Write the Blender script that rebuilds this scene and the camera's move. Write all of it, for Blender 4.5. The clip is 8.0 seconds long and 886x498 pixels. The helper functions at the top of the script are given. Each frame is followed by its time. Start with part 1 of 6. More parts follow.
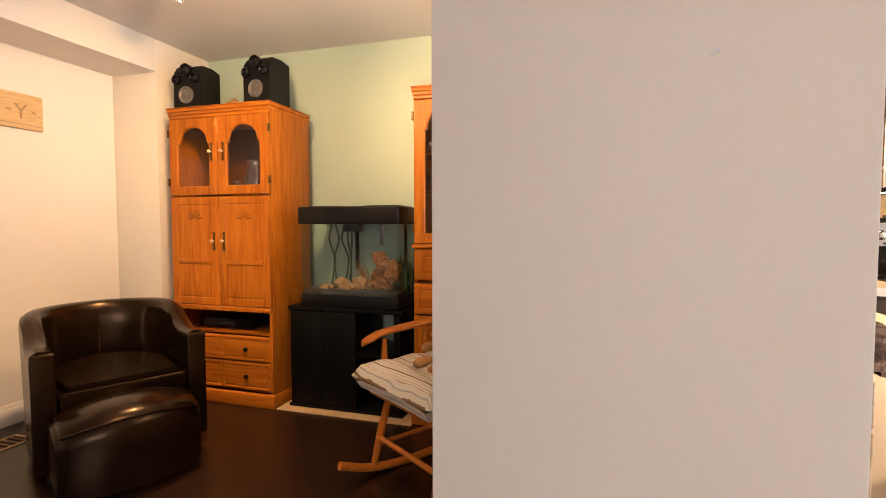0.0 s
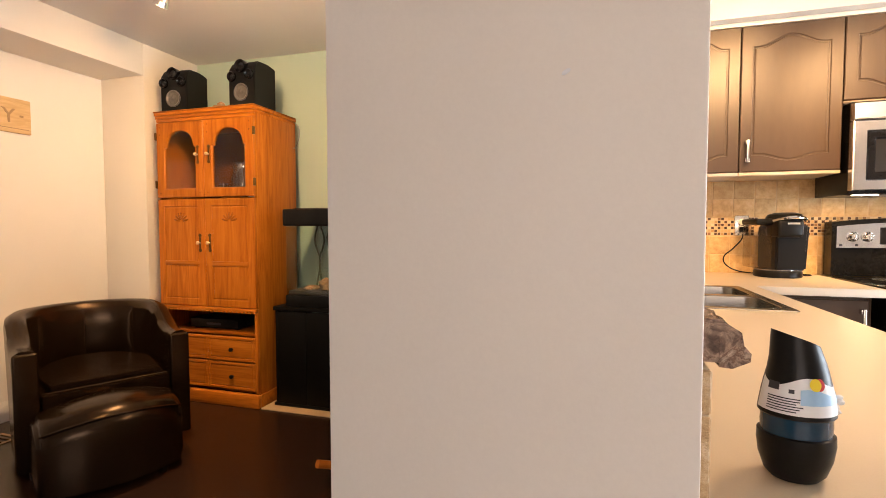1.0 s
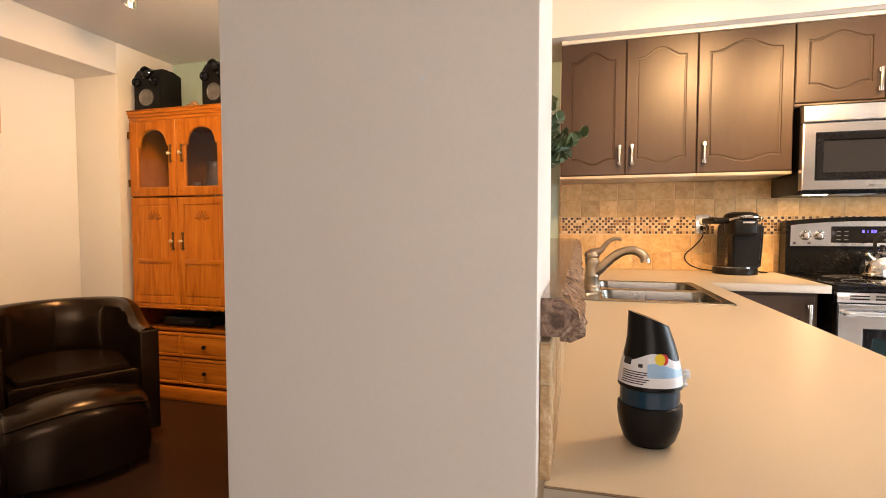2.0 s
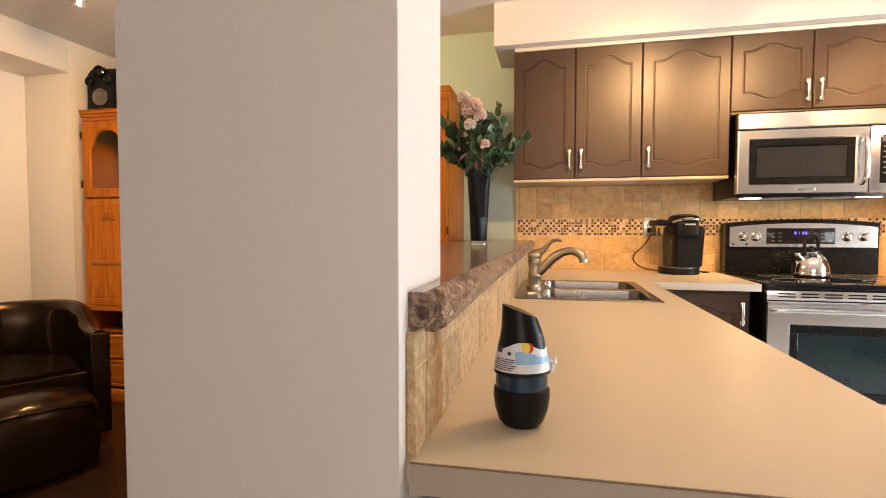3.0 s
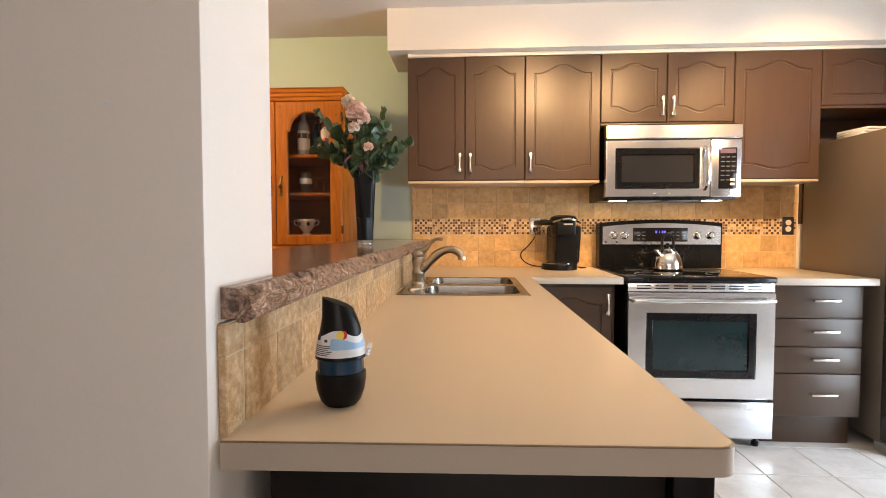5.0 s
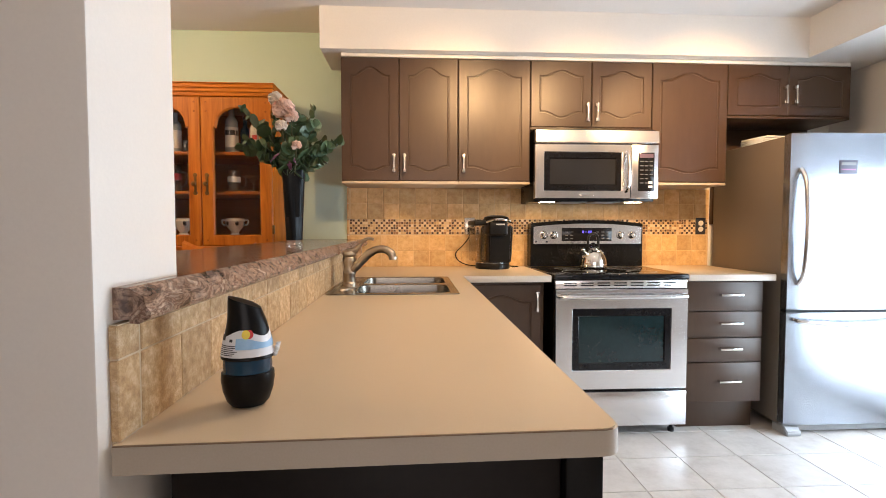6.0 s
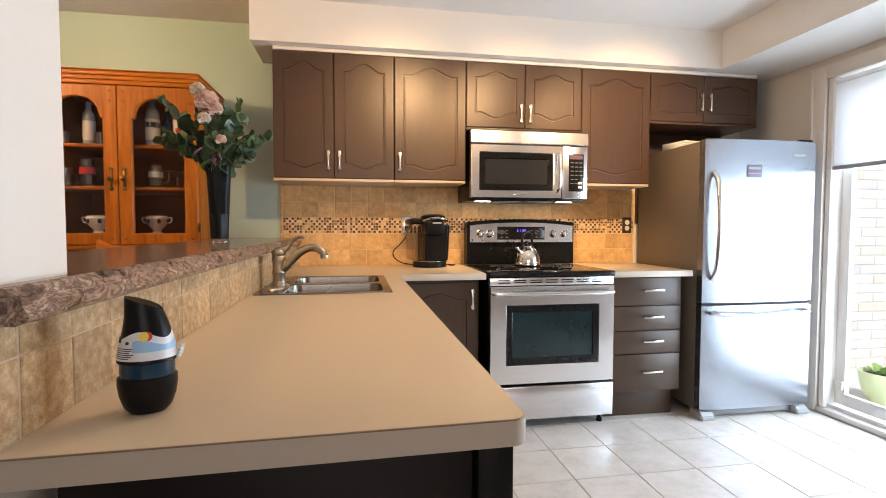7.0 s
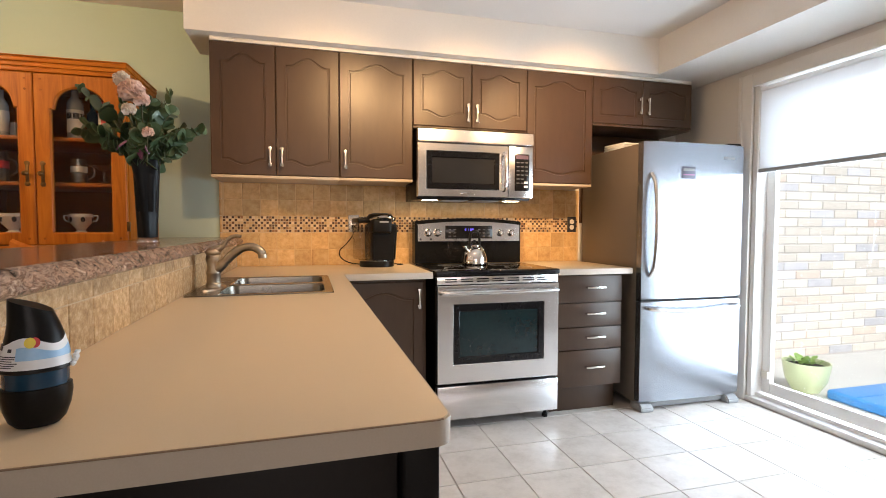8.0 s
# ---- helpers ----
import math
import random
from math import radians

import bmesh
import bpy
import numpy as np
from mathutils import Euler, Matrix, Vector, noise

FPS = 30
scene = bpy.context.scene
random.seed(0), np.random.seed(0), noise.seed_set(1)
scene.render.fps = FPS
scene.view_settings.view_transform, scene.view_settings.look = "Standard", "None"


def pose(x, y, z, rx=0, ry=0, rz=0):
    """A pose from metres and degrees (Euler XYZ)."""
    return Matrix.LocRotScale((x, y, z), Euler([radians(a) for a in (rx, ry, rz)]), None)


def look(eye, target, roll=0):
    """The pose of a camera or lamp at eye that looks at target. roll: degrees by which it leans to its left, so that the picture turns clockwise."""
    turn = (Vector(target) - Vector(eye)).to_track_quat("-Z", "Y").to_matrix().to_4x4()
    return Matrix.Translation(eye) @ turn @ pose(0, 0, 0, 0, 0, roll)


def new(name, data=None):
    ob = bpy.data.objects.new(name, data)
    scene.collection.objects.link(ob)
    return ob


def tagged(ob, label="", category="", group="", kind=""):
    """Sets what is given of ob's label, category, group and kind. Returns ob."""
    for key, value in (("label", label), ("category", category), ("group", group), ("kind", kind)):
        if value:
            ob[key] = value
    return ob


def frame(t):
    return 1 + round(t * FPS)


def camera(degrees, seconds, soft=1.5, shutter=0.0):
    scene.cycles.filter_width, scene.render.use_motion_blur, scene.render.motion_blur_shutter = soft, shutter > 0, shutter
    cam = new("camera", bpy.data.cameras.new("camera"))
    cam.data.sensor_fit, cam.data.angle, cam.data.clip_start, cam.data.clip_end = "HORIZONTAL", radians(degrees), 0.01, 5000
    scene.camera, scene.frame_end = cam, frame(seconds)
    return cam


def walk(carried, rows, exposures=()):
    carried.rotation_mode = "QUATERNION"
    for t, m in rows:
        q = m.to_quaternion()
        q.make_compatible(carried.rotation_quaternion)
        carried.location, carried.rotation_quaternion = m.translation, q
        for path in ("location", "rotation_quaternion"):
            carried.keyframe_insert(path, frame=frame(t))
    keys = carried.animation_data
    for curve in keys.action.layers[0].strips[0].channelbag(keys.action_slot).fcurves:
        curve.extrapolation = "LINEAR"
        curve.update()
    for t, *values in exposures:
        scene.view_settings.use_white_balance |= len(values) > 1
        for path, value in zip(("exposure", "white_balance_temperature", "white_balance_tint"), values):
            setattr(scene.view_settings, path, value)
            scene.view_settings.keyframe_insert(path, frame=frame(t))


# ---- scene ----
cam = camera(84.3, 8.0, soft=0.9)
PATH = [
    (0, (0.014, 0.018, 1.182), (-0.564, 1.930, 1.085), -0.1),
    (0.5, (0.075, 0.021, 1.185), (-0.506, 1.932, 1.091), -0.1),
    (1, (0.132, 0.011, 1.184), (-0.446, 1.924, 1.093), -0.1),
    (2.5, (0.329, -0.015, 1.17), (-0.167, 1.92, 1.084), -0.0),
    (3, (0.387, -0.029, 1.172), (-0.054, 1.92, 1.09), 0.0),
    (3.5, (0.44, -0.047, 1.174), (0.06, 1.915, 1.088), 0.0),
    (4, (0.485, -0.061, 1.171), (0.177, 1.913, 1.088), -0.0),
    (4.5, (0.513, -0.077, 1.175), (0.293, 1.909, 1.089), -0.0),
    (6, (0.594, -0.11, 1.172), (0.708, 1.885, 1.088), 0.0),
    (6.5, (0.611, -0.115, 1.17), (0.841, 1.87, 1.083), 0.1),
    (7, (0.638, -0.116, 1.168), (0.979, 1.852, 1.081), 0.1),
    (7.5, (0.667, -0.115, 1.166), (1.114, 1.833, 1.079), 0.1),
    (8, (0.684, -0.106, 1.162), (1.207, 1.822, 1.075), 0.1),
]
LIGHTING = [(0.0, 0.60, 6500, 15), (1.0, 0.52, 6550, 14), (2.5, 0.26, 6600, 13), (4.5, 0.0, 6350, 12), (6.5, -0.08, 6000, 11), (8.0, -0.27, 6200, 11)]
walk(cam, [(t, look(eye, target, roll)) for t, eye, target, roll in PATH], LIGHTING)

# ---- light ----
world = bpy.data.worlds.new("sky")
scene.world = world
world.use_nodes = True
wn = world.node_tree
sky = wn.nodes.new("ShaderNodeTexSky")
sky.sky_type, sky.sun_disc = "NISHITA", False
sky.sun_elevation, sky.sun_rotation = radians(48), radians(150)
wn.links.new(sky.outputs[0], wn.nodes["Background"].inputs[0])
wn.nodes["Background"].inputs[1].default_value = 0.15


def lamp(name, kind, m, power, colour, size=0.05, size_y=None, spot=None):
    data = bpy.data.lights.new(name, kind)
    data.energy, data.color = power, colour
    if kind == "AREA":
        data.shape, data.size, data.size_y = "RECTANGLE", size, size_y or size
    elif kind == "SUN":
        data.angle = radians(size)
    else:
        data.shadow_soft_size = size
    if spot:
        data.spot_size, data.spot_blend = radians(spot), 0.95
    ob = new(name, data)
    ob.matrix_world = m
    return ob


WARM = (1.0, 0.63, 0.30)
HALOGEN = (1.0, 0.575, 0.235)
DAY = (0.80, 0.90, 1.0)
lamp("sun", "SUN", look((5, -6, 8), (4.6, 2.8, 0)), 5.0, (1.0, 0.96, 0.90), 0.6)
# daylight through the sliding door, and through unseen windows added in the room behind
lamp("door_daylight", "AREA", look((3.85, 1.55, 1.05), (0, 1.35, 0.75)), 140, DAY, 1.75, 2.0)
lamp("window_daylight", "AREA", look((0.9, -3.5, 1.5), (0.9, 0, 1.3)), 27, (1.0, 0.77, 0.66), 2.2, 1.3)
# ceiling spots of the kitchen and of the living room
for x, tx, tz, watts in ((1.09, 0.78, 1.64, 112), (1.65, 1.66, 1.66, 128), (2.20, 2.38, 1.68, 215)):
    lamp("kitchen_spot", "SPOT", look((x, 1.47, 2.36), (tx, 2.88, tz)), watts, HALOGEN, 0.03, spot=58)
# Unseen extra head, added to brighten the peninsula counter
lamp("kitchen_spot", "SPOT", look((1.38, 1.42, 2.34), (0.98, 1.35, 0.9)), 34, (1.0, 0.70, 0.42), 0.03, spot=100)
lamp("kitchen_bulb", "POINT", Matrix.Translation((1.10, 1.46, 2.32)), 17, WARM, 0.05)
for x, y, z, tx, ty, tz, watts, cone in ((-1.94, 2.0, 2.26, -2.95, 2.4, 1.2, 24, 115), (-1.30, 1.65, 2.22, -2.45, 2.90, 1.55, 68, 112), (-1.65, 1.55, 2.24, -0.10, 3.20, 1.90, 118, 92), (-1.94, 2.0, 2.24, -2.22, 1.88, 0.3, 80, 84)):
    lamp("living_spot", "SPOT", look((x, y, z), (tx, ty, tz)), watts, WARM, 0.03, spot=cone)
# Fill light added to brighten the living room cabinets; no fixture hangs here
lamp("living_fill", "POINT", Matrix.Translation((-1.2, 0.9, 2.40)), 20, WARM, 0.04)
for x in (1.42, 1.97):
    lamp("hood_bulb", "AREA", look((x, 2.93, 1.33), (x, 2.93, 0)), 1.6, WARM, 0.07, 0.04)


# ---- materials ----
def material(name):
    m = bpy.data.materials.new(name)
    m.use_nodes = True
    return m, m.node_tree, m.node_tree.nodes["Principled BSDF"]


def node(nt, kind, **values):
    n = nt.nodes.new(kind)
    for k, v in values.items():
        n.inputs[k].default_value = v
    return n


def coords(nt, scale=(1, 1, 1), wherefrom="Object"):
    tc = nt.nodes.new("ShaderNodeTexCoord")
    mp = node(nt, "ShaderNodeMapping", Scale=scale)
    nt.links.new(tc.outputs[wherefrom], mp.inputs[0])
    return mp.outputs[0]


def ramp(nt, fac, stops):
    r = nt.nodes.new("ShaderNodeValToRGB")
    while len(r.color_ramp.elements) < len(stops):
        r.color_ramp.elements.new(0.5)
    for e, (p, c) in zip(r.color_ramp.elements, stops):
        e.position, e.color = p, (*c, 1)
    nt.links.new(fac, r.inputs[0])
    return r.outputs[0]


def mixed(nt, fac, a, b, blend="MIX"):
    n = nt.nodes.new("ShaderNodeMix")
    n.data_type, n.blend_type = "RGBA", blend
    for sock, v in ((n.inputs[0], fac), (n.inputs[6], a), (n.inputs[7], b)):
        if isinstance(v, (int, float)):
            sock.default_value = v
        elif isinstance(v, tuple):
            sock.default_value = (*v, 1)
        else:
            nt.links.new(v, sock)
    return n.outputs[2]


def noisy(nt, vec, scale, detail=4.0, rough=0.55, dist=0.0):
    n = node(nt, "ShaderNodeTexNoise", Scale=scale, Detail=detail, Roughness=rough, Distortion=dist)
    nt.links.new(vec, n.inputs["Vector"])
    return n.outputs["Fac"]


def bumped(nt, bsdf, height, strength, distance):
    b = node(nt, "ShaderNodeBump", Strength=strength, Distance=distance)
    nt.links.new(height, b.inputs["Height"])
    nt.links.new(b.outputs[0], bsdf.inputs["Normal"])


def surface(name, a, b, big=2.0, small=60.0, rough=0.5, spread=0.1, metal=0.0, bump=0.15, depth=0.002, stretch=(1, 1, 1), coat=0.0, spec=0.5):
    """Two-scale mottled surface between the colours a and b, with matching gloss and relief."""
    m, nt, s = material(name)
    v = coords(nt, stretch)
    n1, n2 = noisy(nt, v, big), noisy(nt, v, small, 6)
    add = nt.nodes.new("ShaderNodeMath")
    add.operation = "MULTIPLY_ADD"
    add.inputs[1].default_value = 0.55
    nt.links.new(n1, add.inputs[0])
    half = nt.nodes.new("ShaderNodeMath")
    half.operation = "MULTIPLY"
    half.inputs[1].default_value = 0.45
    nt.links.new(n2, half.inputs[0])
    nt.links.new(half.outputs[0], add.inputs[2])
    nt.links.new(ramp(nt, add.outputs[0], [(0.3, a), (0.7, b)]), s.inputs["Base Color"])
    mr = node(nt, "ShaderNodeMapRange", **{"To Min": rough - spread, "To Max": rough + spread})
    nt.links.new(n1, mr.inputs[0])
    nt.links.new(mr.outputs[0], s.inputs["Roughness"])
    s.inputs["Metallic"].default_value = metal
    s.inputs["Coat Weight"].default_value = coat
    s.inputs["Specular IOR Level"].default_value = spec
    if bump:
        bumped(nt, s, n2, bump, depth)
    return m


def shade(c, k):
    return tuple(min(1.0, x * k) for x in c)


def near(c, k=0.94):
    return shade(c, k), shade(c, 2 - k)


wall_paint = surface("wall_paint", *near((0.76, 0.72, 0.66), 0.97), 1.5, 220, 0.55, 0.06, bump=0.12, depth=0.001)
green_paint = surface("green_paint", *near((0.45, 0.57, 0.485), 0.97), 1.5, 220, 0.55, 0.06, bump=0.12, depth=0.001)
ceiling_paint = surface("ceiling_paint", *near((0.76, 0.74, 0.71), 0.97), 2, 150, 0.8, 0.05, bump=0.35, depth=0.003)
trim_paint = surface("trim_paint", *near((0.78, 0.75, 0.70), 0.97), 3, 90, 0.35, 0.06, bump=0.05)
white_vinyl = surface("white_vinyl", *near((0.74, 0.72, 0.69), 0.97), 3, 90, 0.35, 0.06, bump=0.05)
dark_paint = surface("dark_brown_cabinet_paint", (0.050, 0.0275, 0.0150), (0.066, 0.0375, 0.0210), 3, 40, 0.34, 0.04, bump=0.08, stretch=(1, 1, 0.25), depth=0.001, spec=0.46)
# Near black: shade under the counter put into the cabinet colour
shaded_panel = surface("shaded_panel", (0.007, 0.005, 0.004), (0.012, 0.009, 0.007), 3, 60, 0.45, 0.06, bump=0.08, spec=0.2)
cream_edge = surface("cream_edge", *near((0.46, 0.385, 0.29)), 4, 60, 0.5, 0.05)
laminate = surface("beige_laminate", (0.61, 0.495, 0.345), (0.67, 0.55, 0.395), 1.3, 420, 0.36, 0.04, bump=0.04, depth=0.0006)
# Edging greyer and darker than the top: the front face's shade put into colour
laminate_edge = surface("shaded_laminate_edge", (0.43, 0.37, 0.29), (0.48, 0.415, 0.33), 2, 420, 0.45, 0.05, bump=0.04, depth=0.0006)
kraft_seam = surface("brown_laminate_core", (0.15, 0.10, 0.06), (0.27, 0.19, 0.125), 40, 300, 0.7, 0.05)
back_laminate = surface("cream_laminate", *near((0.58, 0.51, 0.42), 0.96), 1.3, 420, 0.34, 0.04, bump=0.04, depth=0.0006)
grout = surface("grout", (0.60, 0.43, 0.22), (0.70, 0.51, 0.28), 6, 180, 0.9, 0.05, bump=0.4)
pale_grout = surface("pale_grout", (0.50, 0.40, 0.27), (0.62, 0.51, 0.36), 6, 180, 0.9, 0.05, bump=0.4)
floor_grout = surface("floor_grout", (0.40, 0.37, 0.33), (0.48, 0.45, 0.40), 6, 180, 0.9, 0.05)
stainless = surface("brushed_stainless", (0.68, 0.68, 0.685), (0.82, 0.82, 0.825), 2, 260, 0.21, 0.05, metal=1.0, bump=0.03, depth=0.0004, stretch=(0.05, 0.05, 1.6))
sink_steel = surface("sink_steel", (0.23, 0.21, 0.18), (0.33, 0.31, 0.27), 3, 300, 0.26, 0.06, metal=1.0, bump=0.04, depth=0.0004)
fridge_steel = surface("fridge_steel", (0.28, 0.30, 0.335), (0.37, 0.39, 0.43), 1.5, 260, 0.25, 0.05, metal=0.9, bump=0.02, depth=0.0004, stretch=(0.05, 0.05, 1.6))
fridge_side = surface("fridge_side", (0.115, 0.092, 0.070), (0.145, 0.118, 0.092), 2, 300, 0.42, 0.05, bump=0.12, depth=0.0008)
polished = surface("polished_steel", (0.74, 0.73, 0.71), (0.82, 0.81, 0.79), 4, 80, 0.09, 0.04, metal=1.0, bump=0.0)
nickel = surface("brushed_nickel", (0.44, 0.37, 0.28), (0.54, 0.46, 0.36), 10, 200, 0.37, 0.06, metal=1.0, bump=0.02)
pewter = surface("satin_nickel_pull", (0.56, 0.54, 0.50), (0.68, 0.66, 0.62), 10, 200, 0.20, 0.05, metal=1.0, bump=0.02)
brass = surface("antique_brass", (0.10, 0.055, 0.02), (0.18, 0.10, 0.038), 30, 150, 0.35, 0.1, metal=1.0)
black_gloss = surface("black_glass_ceramic", (0.006, 0.006, 0.007), (0.010, 0.010, 0.011), 3, 90, 0.08, 0.03, bump=0.0, spec=0.3)
black_enamel = surface("black_enamel", (0.004, 0.004, 0.004), (0.007, 0.007, 0.007), 3, 90, 0.22, 0.05, bump=0.03, spec=0.2)
black_plastic = surface("black_plastic", (0.005, 0.005, 0.005), (0.010, 0.0095, 0.009), 6, 200, 0.32, 0.05, bump=0.04, spec=0.16)
black_wood = surface("black_stained_board", (0.003, 0.0027, 0.0025), (0.006, 0.0055, 0.005), 3, 120, 0.45, 0.08, spec=0.12)
grey_plastic = surface("grey_plastic", (0.28, 0.29, 0.29), (0.34, 0.35, 0.35), 6, 200, 0.4, 0.06)
magnet_print = surface("slate_magnet_print", (0.10, 0.105, 0.15), (0.16, 0.165, 0.22), 30, 200, 0.45, 0.05)
key_grey = surface("dim_key_print", (0.09, 0.09, 0.09), (0.12, 0.12, 0.12), 6, 200, 0.4, 0.05)
tank_backing = surface("pale_teal_tank_backing", *near((0.42, 0.55, 0.47), 0.94), 5, 60, 0.6, 0.05)
dark_window = surface("oven_window", (0.004, 0.013, 0.015), (0.010, 0.026, 0.028), 3, 60, 0.05, 0.02, bump=0.0)
mw_window = surface("microwave_screen", (0.016, 0.016, 0.016), (0.026, 0.026, 0.026), 2, 400, 0.16, 0.03, bump=0.02)
leather = surface("dark_brown_leather", (0.006, 0.0032, 0.0017), (0.010, 0.0054, 0.003), 5, 320, 0.22, 0.0, bump=0.03, depth=0.001, spec=0.36)
leather.node_tree.nodes["Principled BSDF"].inputs["Specular Tint"].default_value = (1.0, 0.68, 0.42, 1)
white_ceramic = surface("white_ceramic", *near((0.72, 0.71, 0.68), 0.97), 8, 60, 0.2, 0.05, bump=0)
frosted_bottle = surface("frosted_bottle_glass", (0.30, 0.36, 0.40), (0.42, 0.48, 0.52), 10, 80, 0.18, 0.04, bump=0)
white_plastic = surface("white_plastic", *near((0.70, 0.67, 0.60), 0.97), 8, 60, 0.4, 0.05, bump=0)
paper_white = surface("paper_label", *near((0.72, 0.74, 0.76), 0.98), 20, 200, 0.45, 0.05, bump=0.02)
sky_blue = surface("label_blue", (0.25, 0.45, 0.68), (0.35, 0.56, 0.78), 20, 100, 0.4, 0.05, bump=0)
deep_blue = surface("teal_blue_gel", (0.006, 0.030, 0.060), (0.010, 0.045, 0.085), 20, 100, 0.18, 0.04, bump=0)
yellow = surface("yellow_sticker", *near((0.80, 0.62, 0.03)), 20, 100, 0.4, 0.05, bump=0)
red = surface("red_print", *near((0.55, 0.03, 0.03)), 20, 100, 0.4, 0.05, bump=0)
ink = surface("dark_print", (0.02, 0.02, 0.03), (0.03, 0.03, 0.04), 20, 100, 0.5, 0.05, bump=0)
purple_ribbon = surface("purple_ribbon", *near((0.42, 0.17, 0.32), 0.85), 20, 100, 0.35, 0.08)
leaf_green = surface("eucalyptus_leaf", (0.035, 0.080, 0.036), (0.11, 0.17, 0.085), 25, 120, 0.34, 0.08, bump=0.1)
stem_green = surface("stem", (0.06, 0.08, 0.03), (0.12, 0.11, 0.05), 25, 120, 0.6, 0.1)
petal_pink = surface("petal_pink", (0.80, 0.56, 0.48), (0.88, 0.70, 0.62), 30, 120, 0.6, 0.1)
petal_white = surface("petal_cream", (0.78, 0.70, 0.62), (0.88, 0.82, 0.76), 30, 120, 0.6, 0.1)
teddy = surface("tan_plush", (0.38, 0.19, 0.07), (0.55, 0.30, 0.12), 12, 260, 0.95, 0.04, bump=0.9, depth=0.006)
stone_tan = surface("tan_stone", (0.30, 0.17, 0.08), (0.46, 0.28, 0.14), 14, 90, 0.8, 0.1, bump=0.6, depth=0.01)
coral = surface("rust_coral", (0.22, 0.085, 0.02), (0.36, 0.15, 0.045), 20, 120, 0.8, 0.1, bump=0.5, depth=0.01)
water_plant = surface("dark_water_plant", (0.015, 0.035, 0.012), (0.05, 0.08, 0.03), 20, 120, 0.6, 0.1)
gravel_dark = surface("dark_gravel", (0.012, 0.010, 0.010), (0.08, 0.065, 0.055), 40, 260, 0.8, 0.1, bump=0.7, depth=0.006)
mat_edge = surface("tan_mat", (0.38, 0.25, 0.12), (0.52, 0.36, 0.20), 8, 120, 0.8, 0.05, bump=0.2)
pot_green = surface("lime_glazed_pot", (0.54, 0.58, 0.32), (0.64, 0.68, 0.42), 5, 80, 0.3, 0.08, bump=0.05)
soil = surface("potting_soil", (0.02, 0.015, 0.01), (0.06, 0.045, 0.03), 30, 200, 0.95, 0.03, bump=0.8, depth=0.01)
tarp_blue = surface("blue_plastic_lid", (0.03, 0.22, 0.60), (0.05, 0.30, 0.72), 4, 60, 0.4, 0.08, bump=0.1)
deck = surface("pale_concrete", (0.55, 0.53, 0.50), (0.68, 0.66, 0.62), 2, 70, 0.85, 0.06, bump=0.4, depth=0.004)
mortar = surface("mortar", (0.50, 0.45, 0.41), (0.58, 0.53, 0.49), 6, 160, 0.9, 0.05, bump=0.4)
blind_cloth = surface("white_blind_cloth", *near((0.84, 0.84, 0.83), 0.98), 3, 500, 0.8, 0.05, bump=0.15, depth=0.0005)
nt = blind_cloth.node_tree
tr = node(nt, "ShaderNodeBsdfTranslucent", Color=(0.85, 0.86, 0.88, 1))
mx = node(nt, "ShaderNodeMixShader", Fac=0.36)
nt.links.new(nt.nodes["Principled BSDF"].outputs[0], mx.inputs[1])
nt.links.new(tr.outputs[0], mx.inputs[2])
nt.links.new(mx.outputs[0], nt.nodes["Material Output"].inputs[0])


def oak(name, a, b, c, stretch, rough=0.34):
    m, nt, s = material(name)
    v = coords(nt, stretch)
    grain = noisy(nt, v, 26, 6, 0.65, 1.2)
    broad = noisy(nt, v, 5, 3, 0.5, 0.8)
    col = mixed(nt, broad, ramp(nt, grain, [(0.30, a), (0.52, b), (0.72, c)]), ramp(nt, grain, [(0.3, b), (0.7, c)]))
    info = nt.nodes.new("ShaderNodeObjectInfo")
    dark = node(nt, "ShaderNodeMapRange", **{"To Min": 0.84, "To Max": 1.1})
    nt.links.new(info.outputs["Random"], dark.inputs[0])
    hsv = nt.nodes.new("ShaderNodeHueSaturation")
    nt.links.new(dark.outputs[0], hsv.inputs["Value"])
    nt.links.new(col, hsv.inputs["Color"])
    nt.links.new(hsv.outputs[0], s.inputs["Base Color"])
    s.inputs["Roughness"].default_value = rough
    s.inputs["Specular IOR Level"].default_value = 0.16
    bumped(nt, s, grain, 0.2, 0.001)
    return m


OAK = ((0.14, 0.028, 0.002), (0.38, 0.105, 0.007), (0.53, 0.180, 0.018))
oak_up = oak("honey_oak_upright_grain", *OAK, (1, 1, 0.07))
oak_flat = oak("honey_oak_level_grain", *OAK, (0.07, 1, 1))
# Darker copy of the oak; shade of the cabinet interiors put into its colour
oak_shaded = oak("shaded_honey_oak", *[shade(c, 0.68) for c in OAK], (0.07, 1, 1))
maple = oak("orange_varnished_maple", (0.36, 0.095, 0.010), (0.46, 0.14, 0.018), (0.53, 0.185, 0.028), (1, 1, 0.15), 0.28)
sign_wood = oak("pale_sign_wood", (0.42, 0.27, 0.12), (0.55, 0.38, 0.19), (0.66, 0.48, 0.27), (1, 0.1, 1), 0.6)

letter_brown = surface("carved_letter_brown", (0.31, 0.20, 0.095), (0.40, 0.27, 0.14), 8, 120, 0.8, 0.05, bump=0.2)

# brown granite-look laminate of the raised bar
granite, nt, s = material("brown_granite_laminate")
v = coords(nt, (1, 0.45, 1))
swirl = noisy(nt, v, 38, 9, 0.66, 0.9)
speck = noisy(nt, v, 120, 5, 0.7)
base = ramp(nt, swirl, [(0.31, (0.030, 0.018, 0.014)), (0.41, (0.17, 0.115, 0.09)), (0.49, (0.42, 0.31, 0.24)), (0.55, (0.17, 0.10, 0.07)), (0.66, (0.58, 0.48, 0.39))])
